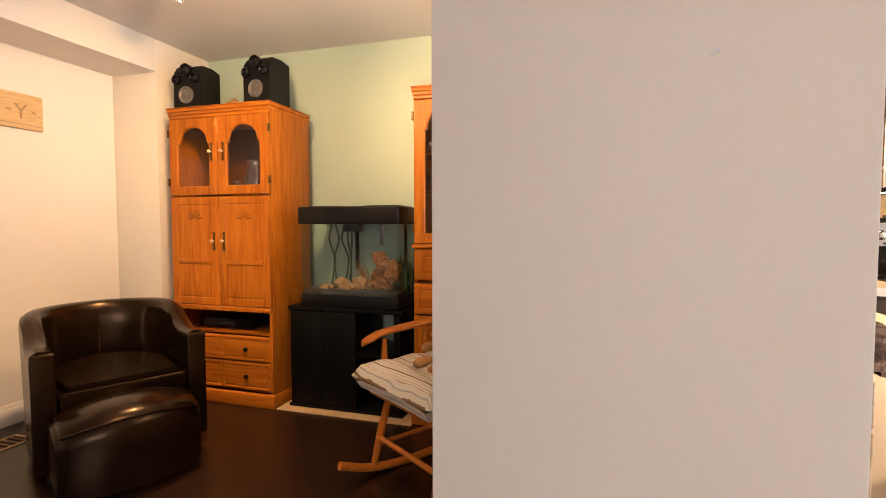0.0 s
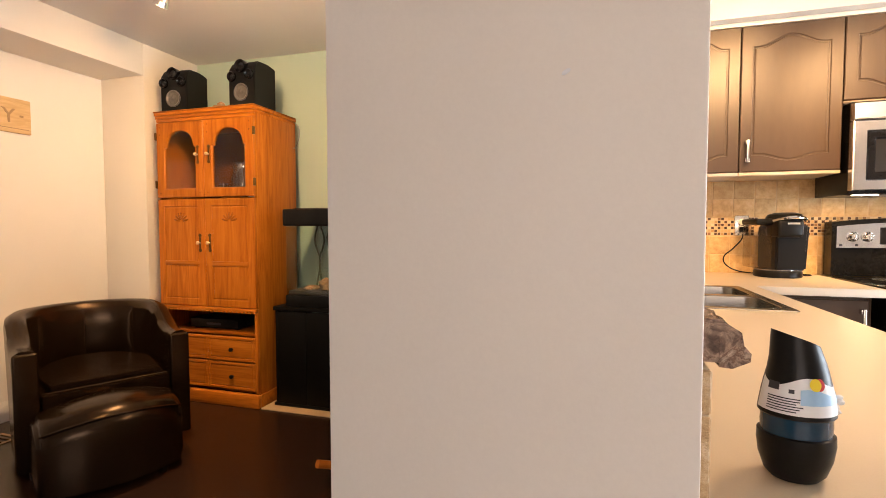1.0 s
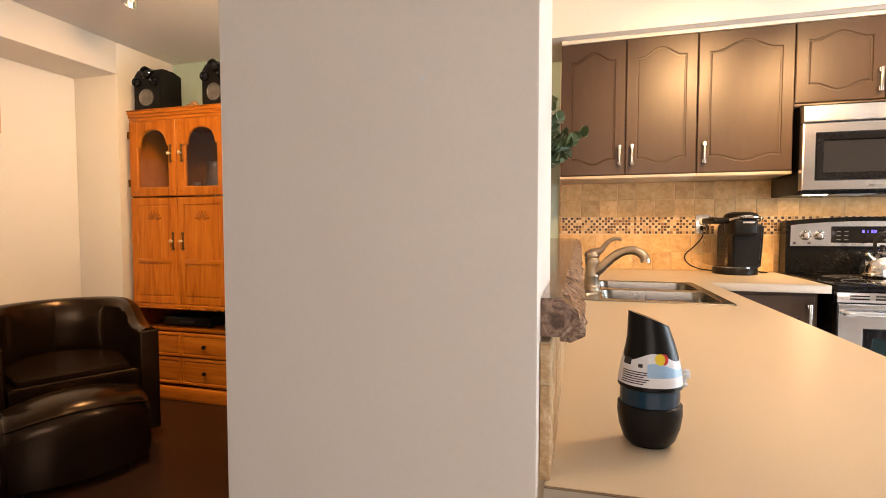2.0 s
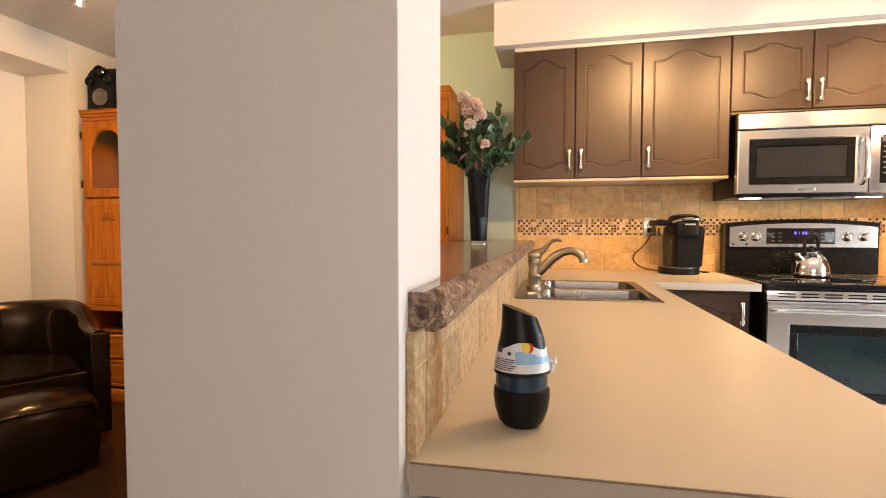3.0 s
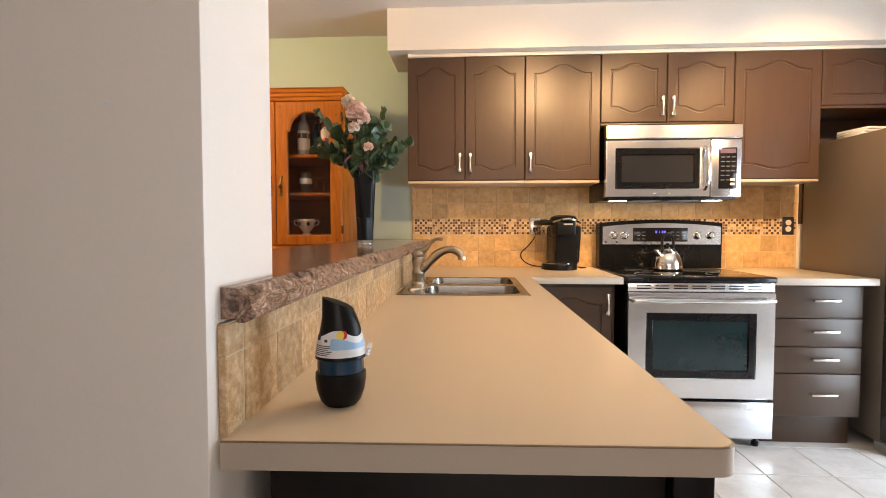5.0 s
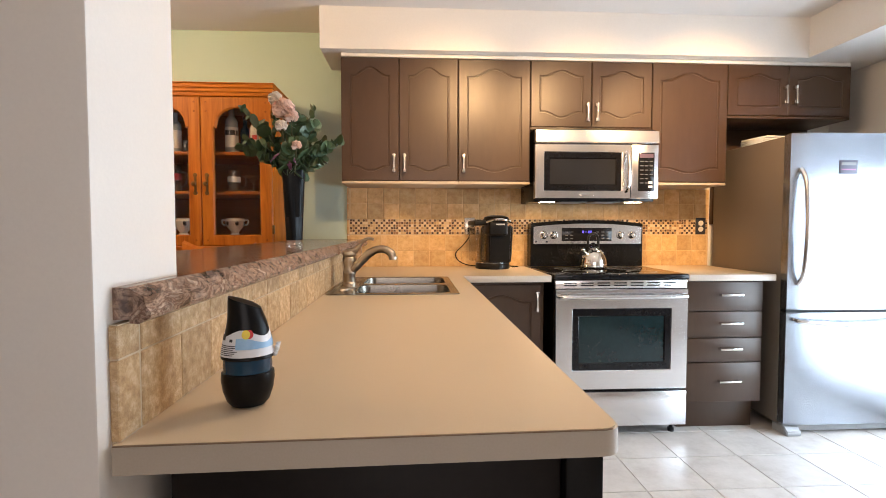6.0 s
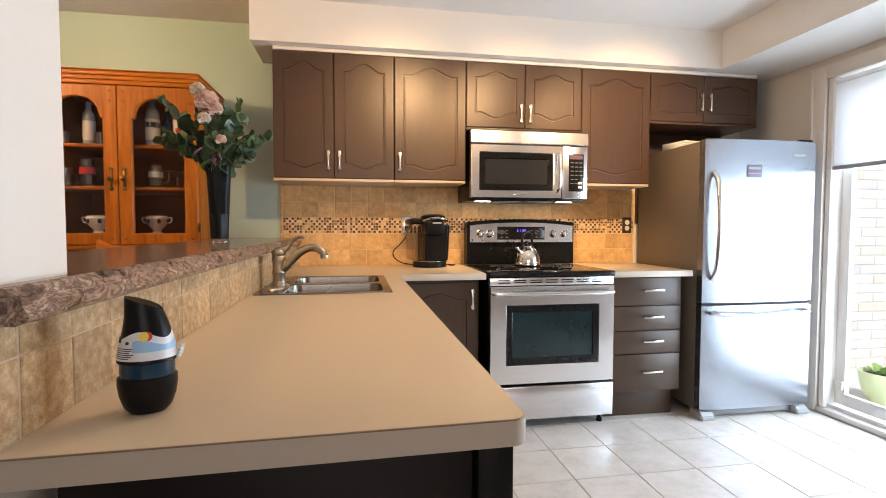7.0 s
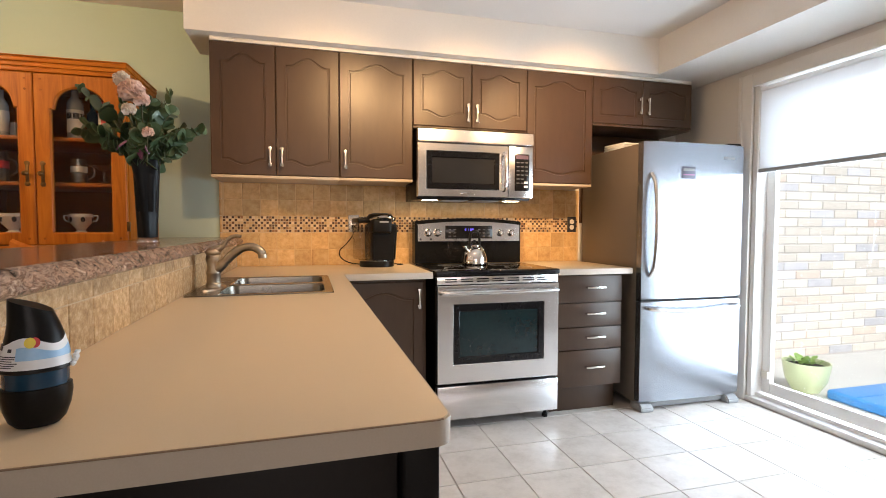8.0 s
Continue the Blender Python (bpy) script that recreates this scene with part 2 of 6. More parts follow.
nt.links.new(mixed(nt, 0.5, base, ramp(nt, speck, [(0.35, (0.05, 0.035, 0.03)), (0.65, (0.55, 0.47, 0.41))]), "OVERLAY"), s.inputs["Base Color"])
s.inputs["Roughness"].default_value = 0.16
bumped(nt, s, speck, 0.05, 0.0008)


def stone(name, a, b, c, rough, by_island=False, scale=14.0, bump=0.35, tones=(0.80, 1.14)):
    m, nt, s = material(name)
    v = coords(nt, wherefrom="Object")
    geo = nt.nodes.new("ShaderNodeNewGeometry")
    info = nt.nodes.new("ShaderNodeObjectInfo")
    rnd = geo.outputs["Random Per Island"] if by_island else info.outputs["Random"]
    shift = nt.nodes.new("ShaderNodeVectorMath")
    shift.operation = "MULTIPLY_ADD"
    shift.inputs[1].default_value = (7.3, 5.1, 9.7)
    comb = nt.nodes.new("ShaderNodeCombineXYZ")
    for i in range(3):
        nt.links.new(rnd, comb.inputs[i])
    nt.links.new(comb.outputs[0], shift.inputs[0])
    nt.links.new(v, shift.inputs[2])
    n1 = noisy(nt, shift.outputs[0], scale, 9, 0.72, 0.0)
    n2 = noisy(nt, shift.outputs[0], scale * 7, 4, 0.6)
    col = ramp(nt, n1, [(0.28, a), (0.50, b), (0.74, c)])
    tone = node(nt, "ShaderNodeMapRange", **{"To Min": tones[0], "To Max": tones[1]})
    nt.links.new(rnd, tone.inputs[0])
    hsv = nt.nodes.new("ShaderNodeHueSaturation")
    nt.links.new(tone.outputs[0], hsv.inputs["Value"])
    nt.links.new(col, hsv.inputs["Color"])
    nt.links.new(hsv.outputs[0], s.inputs["Base Color"])
    s.inputs["Roughness"].default_value = rough
    bumped(nt, s, n2, bump, 0.002)
    return m


travertine = stone("travertine_tile", (0.45, 0.26, 0.10), (0.62, 0.41, 0.18), (0.73, 0.55, 0.30), 0.5, scale=22, bump=0.4, tones=(0.84, 1.12))
rough_travertine = stone("rough_travertine_tile", (0.27, 0.15, 0.06), (0.50, 0.335, 0.165), (0.76, 0.61, 0.41), 0.55, scale=55, bump=0.9)
floor_ceramic = stone("floor_ceramic", (0.52, 0.475, 0.425), (0.64, 0.60, 0.55), (0.73, 0.69, 0.64), 0.26, scale=7, bump=0.08, tones=(0.95, 1.04))
# Lightened bricks: outdoor glare and glass haze put into brick and mortar colours
pale_brick = stone("pale_brick", (0.68, 0.60, 0.52), (0.74, 0.66, 0.58), (0.78, 0.71, 0.64), 0.85, scale=6)
odd_brick = stone("mauve_brick", (0.52, 0.50, 0.53), (0.62, 0.59, 0.61), (0.70, 0.66, 0.66), 0.85, scale=6)
peach_brick = stone("peach_brick", (0.68, 0.52, 0.43), (0.73, 0.58, 0.49), (0.76, 0.64, 0.55), 0.85, scale=6)
woofer_grey = surface("woofer_grey", (0.07, 0.067, 0.063), (0.14, 0.13, 0.12), 30, 120, 0.35, 0.1)

mosaic, nt, s = material("glass_and_stone_mosaic")
geo = nt.nodes.new("ShaderNodeNewGeometry")
r = ramp(nt, geo.outputs["Random Per Island"], [(0.0, (0.26, 0.13, 0.05)), (0.15, (0.42, 0.26, 0.11)), (0.35, (0.52, 0.36, 0.17)), (0.60, (0.60, 0.44, 0.24)), (0.8, (0.68, 0.53, 0.33))])
r.node.color_ramp.interpolation = "CONSTANT"
nt.links.new(r, s.inputs["Base Color"])
s.inputs["Roughness"].default_value = 0.35

dark_mosaic = stone("dark_glass_mosaic", (0.025, 0.011, 0.006), (0.06, 0.026, 0.012), (0.13, 0.06, 0.026), 0.4, by_island=True, scale=40, bump=0.02, tones=(0.5, 1.6))

# dark hardwood of the living room
hardwood, nt, s = material("espresso_hardwood")
v = coords(nt, (1, 1, 1))
br = node(nt, "ShaderNodeTexBrick", Scale=1.0, Color1=(0.016, 0.007, 0.004, 1), Color2=(0.028, 0.013, 0.007, 1), Mortar=(0.004, 0.002, 0.002, 1))
br.inputs["Mortar Size"].default_value = 0.002
br.inputs["Brick Width"].default_value = 1.1
br.inputs["Row Height"].default_value = 0.09
nt.links.new(v, br.inputs["Vector"])
grain = noisy(nt, coords(nt, (0.08, 1, 1)), 40, 5, 0.6, 0.6)
nt.links.new(mixed(nt, 0.5, br.outputs["Color"], ramp(nt, grain, [(0.3, (0.012, 0.005, 0.003)), (0.7, (0.034, 0.016, 0.009))])), s.inputs["Base Color"])
s.inputs["Roughness"].default_value = 0.27
bumped(nt, s, br.outputs["Fac"], 0.2, 0.001)

# woven striped cushion
stripes, nt, s = material("striped_cotton")
tc = nt.nodes.new("ShaderNodeTexCoord")
sep = nt.nodes.new("ShaderNodeSeparateXYZ")
nt.links.new(tc.outputs["Object"], sep.inputs[0])
wob = nt.nodes.new("ShaderNodeMath")
wob.operation = "MULTIPLY_ADD"
wob.inputs[1].default_value = 0.03
nt.links.new(noisy(nt, tc.outputs["Object"], 5), wob.inputs[0])
nt.links.new(sep.outputs["Y"], wob.inputs[2])
per = nt.nodes.new("ShaderNodeMath")
per.operation = "PINGPONG"
per.inputs[1].default_value = 0.036
nt.links.new(wob.outputs[0], per.inputs[0])
mul = nt.nodes.new("ShaderNodeMath")
mul.operation = "DIVIDE"
mul.inputs[1].default_value = 0.036
nt.links.new(per.outputs[0], mul.inputs[0])
r = ramp(nt, mul.outputs[0], [(0.0, (0.20, 0.11, 0.05)), (0.09, (0.68, 0.61, 0.49)), (0.42, (0.42, 0.40, 0.35)), (0.52, (0.70, 0.63, 0.52)), (0.80, (0.36, 0.25, 0.15)), (0.87, (0.66, 0.58, 0.46))])
r.node.color_ramp.interpolation = "CONSTANT"
nt.links.new(r, s.inputs["Base Color"])
s.inputs["Roughness"].default_value = 0.9
bumped(nt, s, noisy(nt, tc.outputs["Object"], 300), 0.3, 0.001)


def glassy(name, tint=(1, 1, 1), gloss=0.03, least=0.03):
    m, nt, s = material(name)
    t = node(nt, "ShaderNodeBsdfTransparent", Color=(*tint, 1))
    g = node(nt, "ShaderNodeBsdfGlossy", Roughness=gloss)
    lw = node(nt, "ShaderNodeLayerWeight", Blend=0.5)
    pw = nt.nodes.new("ShaderNodeMath")
    pw.operation = "POWER"
    pw.inputs[1].default_value = 5.0
    nt.links.new(lw.outputs["Facing"], pw.inputs[0])
    f = node(nt, "ShaderNodeMapRange", **{"To Min": least, "To Max": 0.85})
    nt.links.new(pw.outputs[0], f.inputs[0])
    mx = nt.nodes.new("ShaderNodeMixShader")
    nt.links.new(f.outputs[0], mx.inputs[0])
    nt.links.new(t.outputs[0], mx.inputs[1])
    nt.links.new(g.outputs[0], mx.inputs[2])
    nt.links.new(mx.outputs[0], nt.nodes["Material Output"].inputs[0])
    return m


clear_glass = glassy("clear_glass", (0.95, 0.97, 0.96))
smoked_glass = glassy("smoked_glass", (0.88, 0.86, 0.83))
tank_glass = glassy("tank_glass", (0.93, 0.97, 0.95))
black_vase = surface("black_vase_glass", (0.006, 0.007, 0.008), (0.012, 0.014, 0.016), 8, 60, 0.33, 0.03, bump=0.0, spec=0.12)
tumbler_glass = glassy("tumbler_glass", (0.90, 0.91, 0.91), 0.10, 0.20)


def glowing(name, colour, strength):
    m, nt, s = material(name)
    s.inputs["Base Color"].default_value = (*colour, 1)
    s.inputs["Emission Color"].default_value = (*colour, 1)
    s.inputs["Emission Strength"].default_value = strength
    return m


bulb_glow = glowing("lit_bulb", (1.0, 0.78, 0.5), 18.0)
clock_glow = glowing("blue_clock_display", (0.10, 0.08, 0.8), 0.9)
panel_glow = glowing("dim_display", (0.08, 0.045, 0.07), 0.25)


# ---- mesh helpers ----
def thing(name, at, turn=0.0, label="", category="", group=""):
    """An Empty at the base of a thing; its parts are built in its own axes."""
    ob = new(name)
    ob.matrix_world = pose(*at, 0, 0, turn)
    ob.empty_display_size = 0.1
    return tagged(ob, label, category, group)


def part(name, bm, mat, parent=None, label="", sharp=35, world=False, kind=""):
    """Links a bmesh as one mesh object under a thing or a part. world: the mesh is in world metres and its thing is not turned."""
    if world and parent:
        top = parent
        while top.parent:
            top = top.parent
        bm.transform(top.matrix_basis.inverted())
    me = bpy.data.meshes.new(name)
    bmesh.ops.recalc_face_normals(bm, faces=bm.faces[:])
    bm.to_mesh(me)
    bm.free()
    for p in me.polygons:
        p.use_smooth = True
    me.set_sharp_from_angle(angle=radians(sharp))
    me.materials.append(mat)
    ob = new(name, me)
    if parent:
        ob.parent = parent
    return tagged(ob, label, kind=kind)


def mesh():
    return bmesh.new()


def box(bm, a, b, bevel=0.0, seg=2):
    """A box between two corners, its edges rounded by bevel."""
    lo, hi = [min(p, q) for p, q in zip(a, b)], [max(p, q) for p, q in zip(a, b)]
    vs = [bm.verts.new((x, y, z)) for x in (lo[0], hi[0]) for y in (lo[1], hi[1]) for z in (lo[2], hi[2])]
    fs = [bm.faces.new([vs[i] for i in f]) for f in ((0, 1, 3, 2), (4, 6, 7, 5), (0, 4, 5, 1), (2, 3, 7, 6), (0, 2, 6, 4), (1, 5, 7, 3))]
    if bevel:
        edges = list({e for f in fs for e in f.edges})
        bmesh.ops.bevel(bm, geom=edges, offset=bevel, segments=seg, affect="EDGES", profile=0.5)
    return bm


def boxed(a, b, bevel=0.002, seg=2):
    return box(mesh(), a, b, bevel, seg)


def lathe(bm, profile, n=24, at=(0, 0, 0), squash=(1, 1), cap=True):
    """Turns (radius, height) pairs round a vertical line at the place at."""
    rings = []
    for r, z in profile:
        rings.append([bm.verts.new((at[0] + r * squash[0] * math.cos(2 * math.pi * i / n), at[1] + r * squash[1] * math.sin(2 * math.pi * i / n), at[2] + z)) for i in range(n)])
    for a, b in zip(rings, rings[1:]):
        for i in range(n):
            bm.faces.new((a[i], a[(i + 1) % n], b[(i + 1) % n], b[i]))
    if cap:
        bm.faces.new(rings[0][::-1])
        bm.faces.new(rings[-1])
    return bm


def tube(bm, points, radius, n=10, cap=True):
    """A round bar along points; radius may be one number or one for each point."""
    pts = [Vector(p) for p in points]
    rad = radius if isinstance(radius, (list, tuple)) else [radius] * len(pts)
    rings, up = [], None
    for i, p in enumerate(pts):
        d = (pts[min(i + 1, len(pts) - 1)] - pts[max(i - 1, 0)]).normalized()
        if up is None:
            up = d.orthogonal().normalized()
        up = (up - d * up.dot(d)).normalized()
        side = d.cross(up)
        rings.append([bm.verts.new(p + (up * math.cos(2 * math.pi * k / n) + side * math.sin(2 * math.pi * k / n)) * rad[i]) for k in range(n)])
    for a, b in zip(rings, rings[1:]):
        for k in range(n):
            bm.faces.new((a[k], a[(k + 1) % n], b[(k + 1) % n], b[k]))
    if cap:
        bm.faces.new(rings[0][::-1])
        bm.faces.new(rings[-1])
    return bm


def smooth_path(points, steps=6):
    """Catmull-Rom points through the given ones."""
    p = [Vector(q) for q in points]
    p = [2 * p[0] - p[1]] + p + [2 * p[-1] - p[-2]]
    out = []
    for i in range(1, len(p) - 2):
        for k in range(steps):
            t = k / steps
            out.append(0.5 * (2 * p[i] + (p[i + 1] - p[i - 1]) * t + (2 * p[i - 1] - 5 * p[i] + 4 * p[i + 1] - p[i + 2]) * t * t + (3 * p[i] - p[i - 1] - 3 * p[i + 1] + p[i + 2]) * t ** 3))
    return out + [p[-2]]


def prism(bm, outline, lo, hi, axes="xy"):
    """A closed outline pushed from lo to hi along the third axis."""
    def at(u, v, w):
        return {"xy": (u, v, w), "xz": (u, w, v), "yz": (w, u, v)}[axes]
    a, b = ([bm.verts.new(at(u, v, w)) for u, v in outline] for w in (lo, hi))
    bm.faces.new(a[::-1])
    bm.faces.new(b)
    for i in range(len(a)):
        j = (i + 1) % len(a)
        bm.faces.new((a[i], a[j], b[j], b[i]))
    return bm


def blob(bm, centre, size, bumps=0.0, seed=0.0, n=10):
    """A rounded lump with an uneven surface."""
    made = bmesh.ops.create_icosphere(bm, subdivisions=3 if n > 8 else 2, radius=1.0)["verts"]
    for v in made:
        k = 1 + bumps * noise.noise(v.co * 2.2 + Vector((seed, seed * 1.7, 0)))
        v.co = Vector((v.co.x * size[0] * k + centre[0], v.co.y * size[1] * k + centre[1], v.co.z * size[2] * k + centre[2]))
    return bm


def cathedral(s):
    """Height of a cathedral arch across -1..1."""
    k = min(1.0, abs(s) / 0.86)
    return 0.5 + 0.5 * math.cos(math.pi * k)


def shouldered(s):
    """Height of a round arch between two shoulders."""
    k = abs(s) / 0.84
    return 1.0 if k < 1e-6 else (0.25 + 0.75 * math.sqrt(max(0.0, 1 - k * k)) if k < 1 else 0.0)


def square_top(s):
    return 0.0


def loop_of(x0, z0, x1, z1, rise, drop, top, n=20):
    """Points round a panel: its top rises and its bottom drops by the arch's shape."""
    pts = []
    for i in range(n + 1):
        t = i / n
        pts.append((x0 + (x1 - x0) * t, z1 - rise + rise * top(2 * t - 1)))
    for i in range(n + 1):
        t = 1 - i / n
        pts.append((x0 + (x1 - x0) * t, z0 + drop - drop * top(2 * t - 1)))
    return pts


def panel_door(bm, x0, z0, x1, z1, y, thick=0.02, stile=0.055, rise=0.0, drop=0.0, top=cathedral, hollow=False, raised=True, rail=None):
    """A framed door facing -y with its front at y: rounded edge, moulded groove and raised field, or an opening."""
    rail = rail or stile
    e = 0.004
    loops = [(loop_of(x0, z0, x1, z1, 0, 0, square_top), y + thick),
             (loop_of(x0, z0, x1, z1, 0, 0, square_top), y + e),
             (loop_of(x0 + e, z0 + e, x1 - e, z1 - e, 0, 0, square_top), y)]
    a, b, c, d = x0 + stile, z0 + rail, x1 - stile, z1 - rail
    loops.append((loop_of(a, b, c, d, rise, drop, top), y))
    if hollow:
        g = 0.006
        loops.append((loop_of(a + g, b + g, c - g, d - g, rise, drop, top), y + 0.006))
        loops.append((loop_of(a + g, b + g, c - g, d - g, rise, drop, top), y + thick))
    else:
        for inset, depth in ((0.003, 0.005), (0.009, 0.0055), (0.013, 0.0015 if raised else 0.006)):
            loops.append((loop_of(a + inset, b + inset, c - inset, d - inset, rise, drop, top), y + depth))
    rings = [[bm.verts.new((u, w, v)) for u, v in pts] for pts, w in loops]
    for p, q in zip(rings, rings[1:]):
        for i in range(len(p)):
            j = (i + 1) % len(p)
            bm.faces.new((p[i], p[j], q[j], q[i]))
    if hollow:
        p, q = rings[-1], rings[0]
        for i in range(len(p)):
            j = (i + 1) % len(p)
            bm.faces.new((p[i], p[j], q[j], q[i]))
    else:
        bm.faces.new(rings[-1])
        bm.faces.new(rings[0][::-1])
    bmesh.ops.remove_doubles(bm, verts=bm.verts[:], dist=0.0002)
    return bm


def pull(parent, x, z, y, upright=True, length=0.115, mat=None):
    """A squared bar handle on two posts, in front of a door face at y."""
    bm = mesh()
    h = length / 2
    if upright:
        box(bm, (x - 0.006, y - 0.034, z - h), (x + 0.006, y - 0.024, z + h), 0.002)
        for s in (-1, 1):
            box(bm, (x - 0.010, y - 0.026, z + s * (h - 0.012) - 0.010), (x + 0.010, y, z + s * (h - 0.012) + 0.010), 0.002)
    else:
        box(bm, (x - h, y - 0.034, z - 0.006), (x + h, y - 0.024, z + 0.006), 0.002)
        for s in (-1, 1):
            box(bm, (x + s * (h - 0.012) - 0.008, y - 0.026, z - 0.006), (x + s * (h - 0.012) + 0.008, y, z + 0.006), 0.002)
    return part("handle", bm, mat or pewter, parent, "satin nickel bar handle", world=True)


# ---- the plan ----
NORTH, EAST, WEST, SOUTH = 3.24, 3.53, -3.28, -3.6
CEIL = 2.47
SOFFIT = 2.225
COUNTER = 0.912
BAR = 1.100


def structure(name, bm, mat, label, category="", parent=None):
    ob = part(name, bm, mat, parent, label, world=bool(parent))
    return tagged(ob, label, category or name.split("_")[0], kind="structure")


# walls
structure("wall_north_living", boxed((WEST - 0.15, NORTH, 0), (0.135, NORTH + 0.15, CEIL), 0), green_paint, "pale green painted wall of the living room", "wall")
structure("wall_north_kitchen", boxed((0.135, NORTH, 0), (EAST + 0.15, NORTH + 0.15, CEIL), 0), wall_paint, "warm white painted wall behind the kitchen units", "wall")
structure("wall_west", boxed((WEST - 0.15, SOUTH, 0), (WEST, NORTH, CEIL), 0), wall_paint, "cream white painted living room wall", "wall")
structure("wall_chase", boxed((WEST, 2.74, 0), (-2.885, NORTH, CEIL), 0.003), wall_paint, "cream white boxed-out chase in the living room corner", "wall")
structure("beam", boxed((WEST, SOUTH, 2.248), (-2.885, 2.739, CEIL), 0.003), wall_paint, "cream white boxed bulkhead along the living room wall", "beam")
DOOR_Y0, DOOR_Y1, DOOR_TOP = 0.62, 2.525, 2.10
bm = mesh()
box(bm, (EAST, DOOR_Y1, 0), (EAST + 0.16, NORTH, CEIL))
box(bm, (EAST, SOUTH, 0), (EAST + 0.16, DOOR_Y0, CEIL))
box(bm, (EAST, DOOR_Y0, DOOR_TOP), (EAST + 0.16, DOOR_Y1, CEIL))
structure("wall_east", bm, wall_paint, "warm white kitchen wall with a sliding door opening", "wall")
# Unseen wall; its window opening is added for the lamp behind the camera
bm = mesh()
box(bm, (WEST - 0.15, SOUTH - 0.15, 0), (-0.3, SOUTH, CEIL))
box(bm, (2.1, SOUTH - 0.15, 0), (EAST + 0.16, SOUTH, CEIL))
box(bm, (-0.3, SOUTH - 0.15, 0), (2.1, SOUTH, 0.85))
box(bm, (-0.3, SOUTH - 0.15, 2.15), (2.1, SOUTH, CEIL))
structure("wall_south", bm, wall_paint, "plain white wall with a window opening", "wall")
stub = structure("wall_stub", boxed((-0.135, 0.471, 0), (0.2255, 0.670, CEIL), 0.003), wall_paint, "white painted end wall between living room and kitchen", "wall")
part("paint_scuff", lathe(mesh(), [(0.0045, 0), (0.0045, 0.0006), (0.003, 0.0009)], 12, squash=(1.0, 0.45)), paper_white, stub, "small pale filler mark").matrix_world = pose(0.109, 0.471, 1.323, 90, -30, 0)
structure("wall_knee", boxed((-0.09, 0.6705, 0), (0.2225, NORTH - 0.001, BAR - 0.043), 0), wall_paint, "white half-height wall carrying the raised bar", "wall")
structure("ceiling", boxed((WEST - 0.15, SOUTH - 0.15, CEIL), (EAST + 0.16, NORTH + 0.15, CEIL + 0.15), 0), ceiling_paint, "white stippled ceiling", "ceiling")
bm = prism(mesh(), [(0.04, 2.83), (3.03, 2.83), (3.03, SOUTH), (EAST, SOUTH), (EAST, NORTH), (0.04, NORTH)], SOFFIT, CEIL)
bmesh.ops.bevel(bm, geom=bm.edges[:], offset=0.003, segments=1, affect="EDGES")
structure("soffit", bm, trim_paint, "white dropped soffit over the kitchen cabinets", "soffit")
structure("floor_living", boxed((WEST - 0.15, SOUTH - 0.15, -0.1), (0.10, NORTH, 0), 0), hardwood, "very dark brown polished hardwood floor", "floor")
floor_kitchen = structure("floor_kitchen", boxed((0.10, SOUTH - 0.15, -0.1), (EAST + 0.16, NORTH, -0.003), 0), floor_grout, "pale ceramic tile floor with grey grout", "floor")

# skirting
bm = mesh()
for h, d in ((0.10, 0.014), (0.125, 0.009)):
    box(bm, (WEST, SOUTH, 0), (WEST + d, 2.74, h), 0.002)
structure("baseboard", bm, trim_paint, "white moulded baseboard", "baseboard")
bm = mesh()
box(bm, (-2.885, 3.228, 0), (-0.10, NORTH, 0.10), 0.003)
structure("baseboard", bm, trim_paint, "white baseboard under the green wall", "baseboard")

# ---- sliding door ----
door = thing("door_1", (EAST, 1.5, 0), 0, "white vinyl sliding glass door to the patio", "sliding door")
door["kind"] = "structure"


def casing(x0, x1, y0, y1, z0, z1, name="casing", mat=trim_paint):
    return part(name, boxed((x0, y0, z0), (x1, y1, z1), 0.004), mat, door, world=True)


casing(EAST - 0.020, EAST, DOOR_Y1 - 0.005, DOOR_Y1 + 0.10, 0, DOOR_TOP + 0.08)
casing(EAST - 0.028, EAST - 0.0205, DOOR_Y1 + 0.072, DOOR_Y1 + 0.096, 0, DOOR_TOP + 0.08)
casing(EAST - 0.020, EAST, DOOR_Y0 - 0.075, DOOR_Y0 + 0.005, 0, DOOR_TOP + 0.08)
casing(EAST - 0.020, EAST, DOOR_Y0 + 0.006, DOOR_Y1 - 0.006, DOOR_TOP - 0.005, DOOR_TOP + 0.08)
casing(EAST - 0.015, EAST + 0.16, DOOR_Y0 + 0.004, DOOR_Y1 - 0.006, 0.0, 0.035, "sill", white_vinyl)
casing(EAST + 0.035, EAST + 0.045, DOOR_Y0 + 0.004, DOOR_Y1 - 0.02, 0.0355, 0.060, "track", white_vinyl)
casing(EAST + 0.001, EAST + 0.15, DOOR_Y1 - 0.042, DOOR_Y1 - 0.007, 0.0355, DOOR_TOP - 0.005, "jamb", white_vinyl)
casing(EAST + 0.001, EAST + 0.15, DOOR_Y0 + 0.007, DOOR_Y0 + 0.042, 0.0355, DOOR_TOP - 0.005, "jamb", white_vinyl)
MID = 1.55
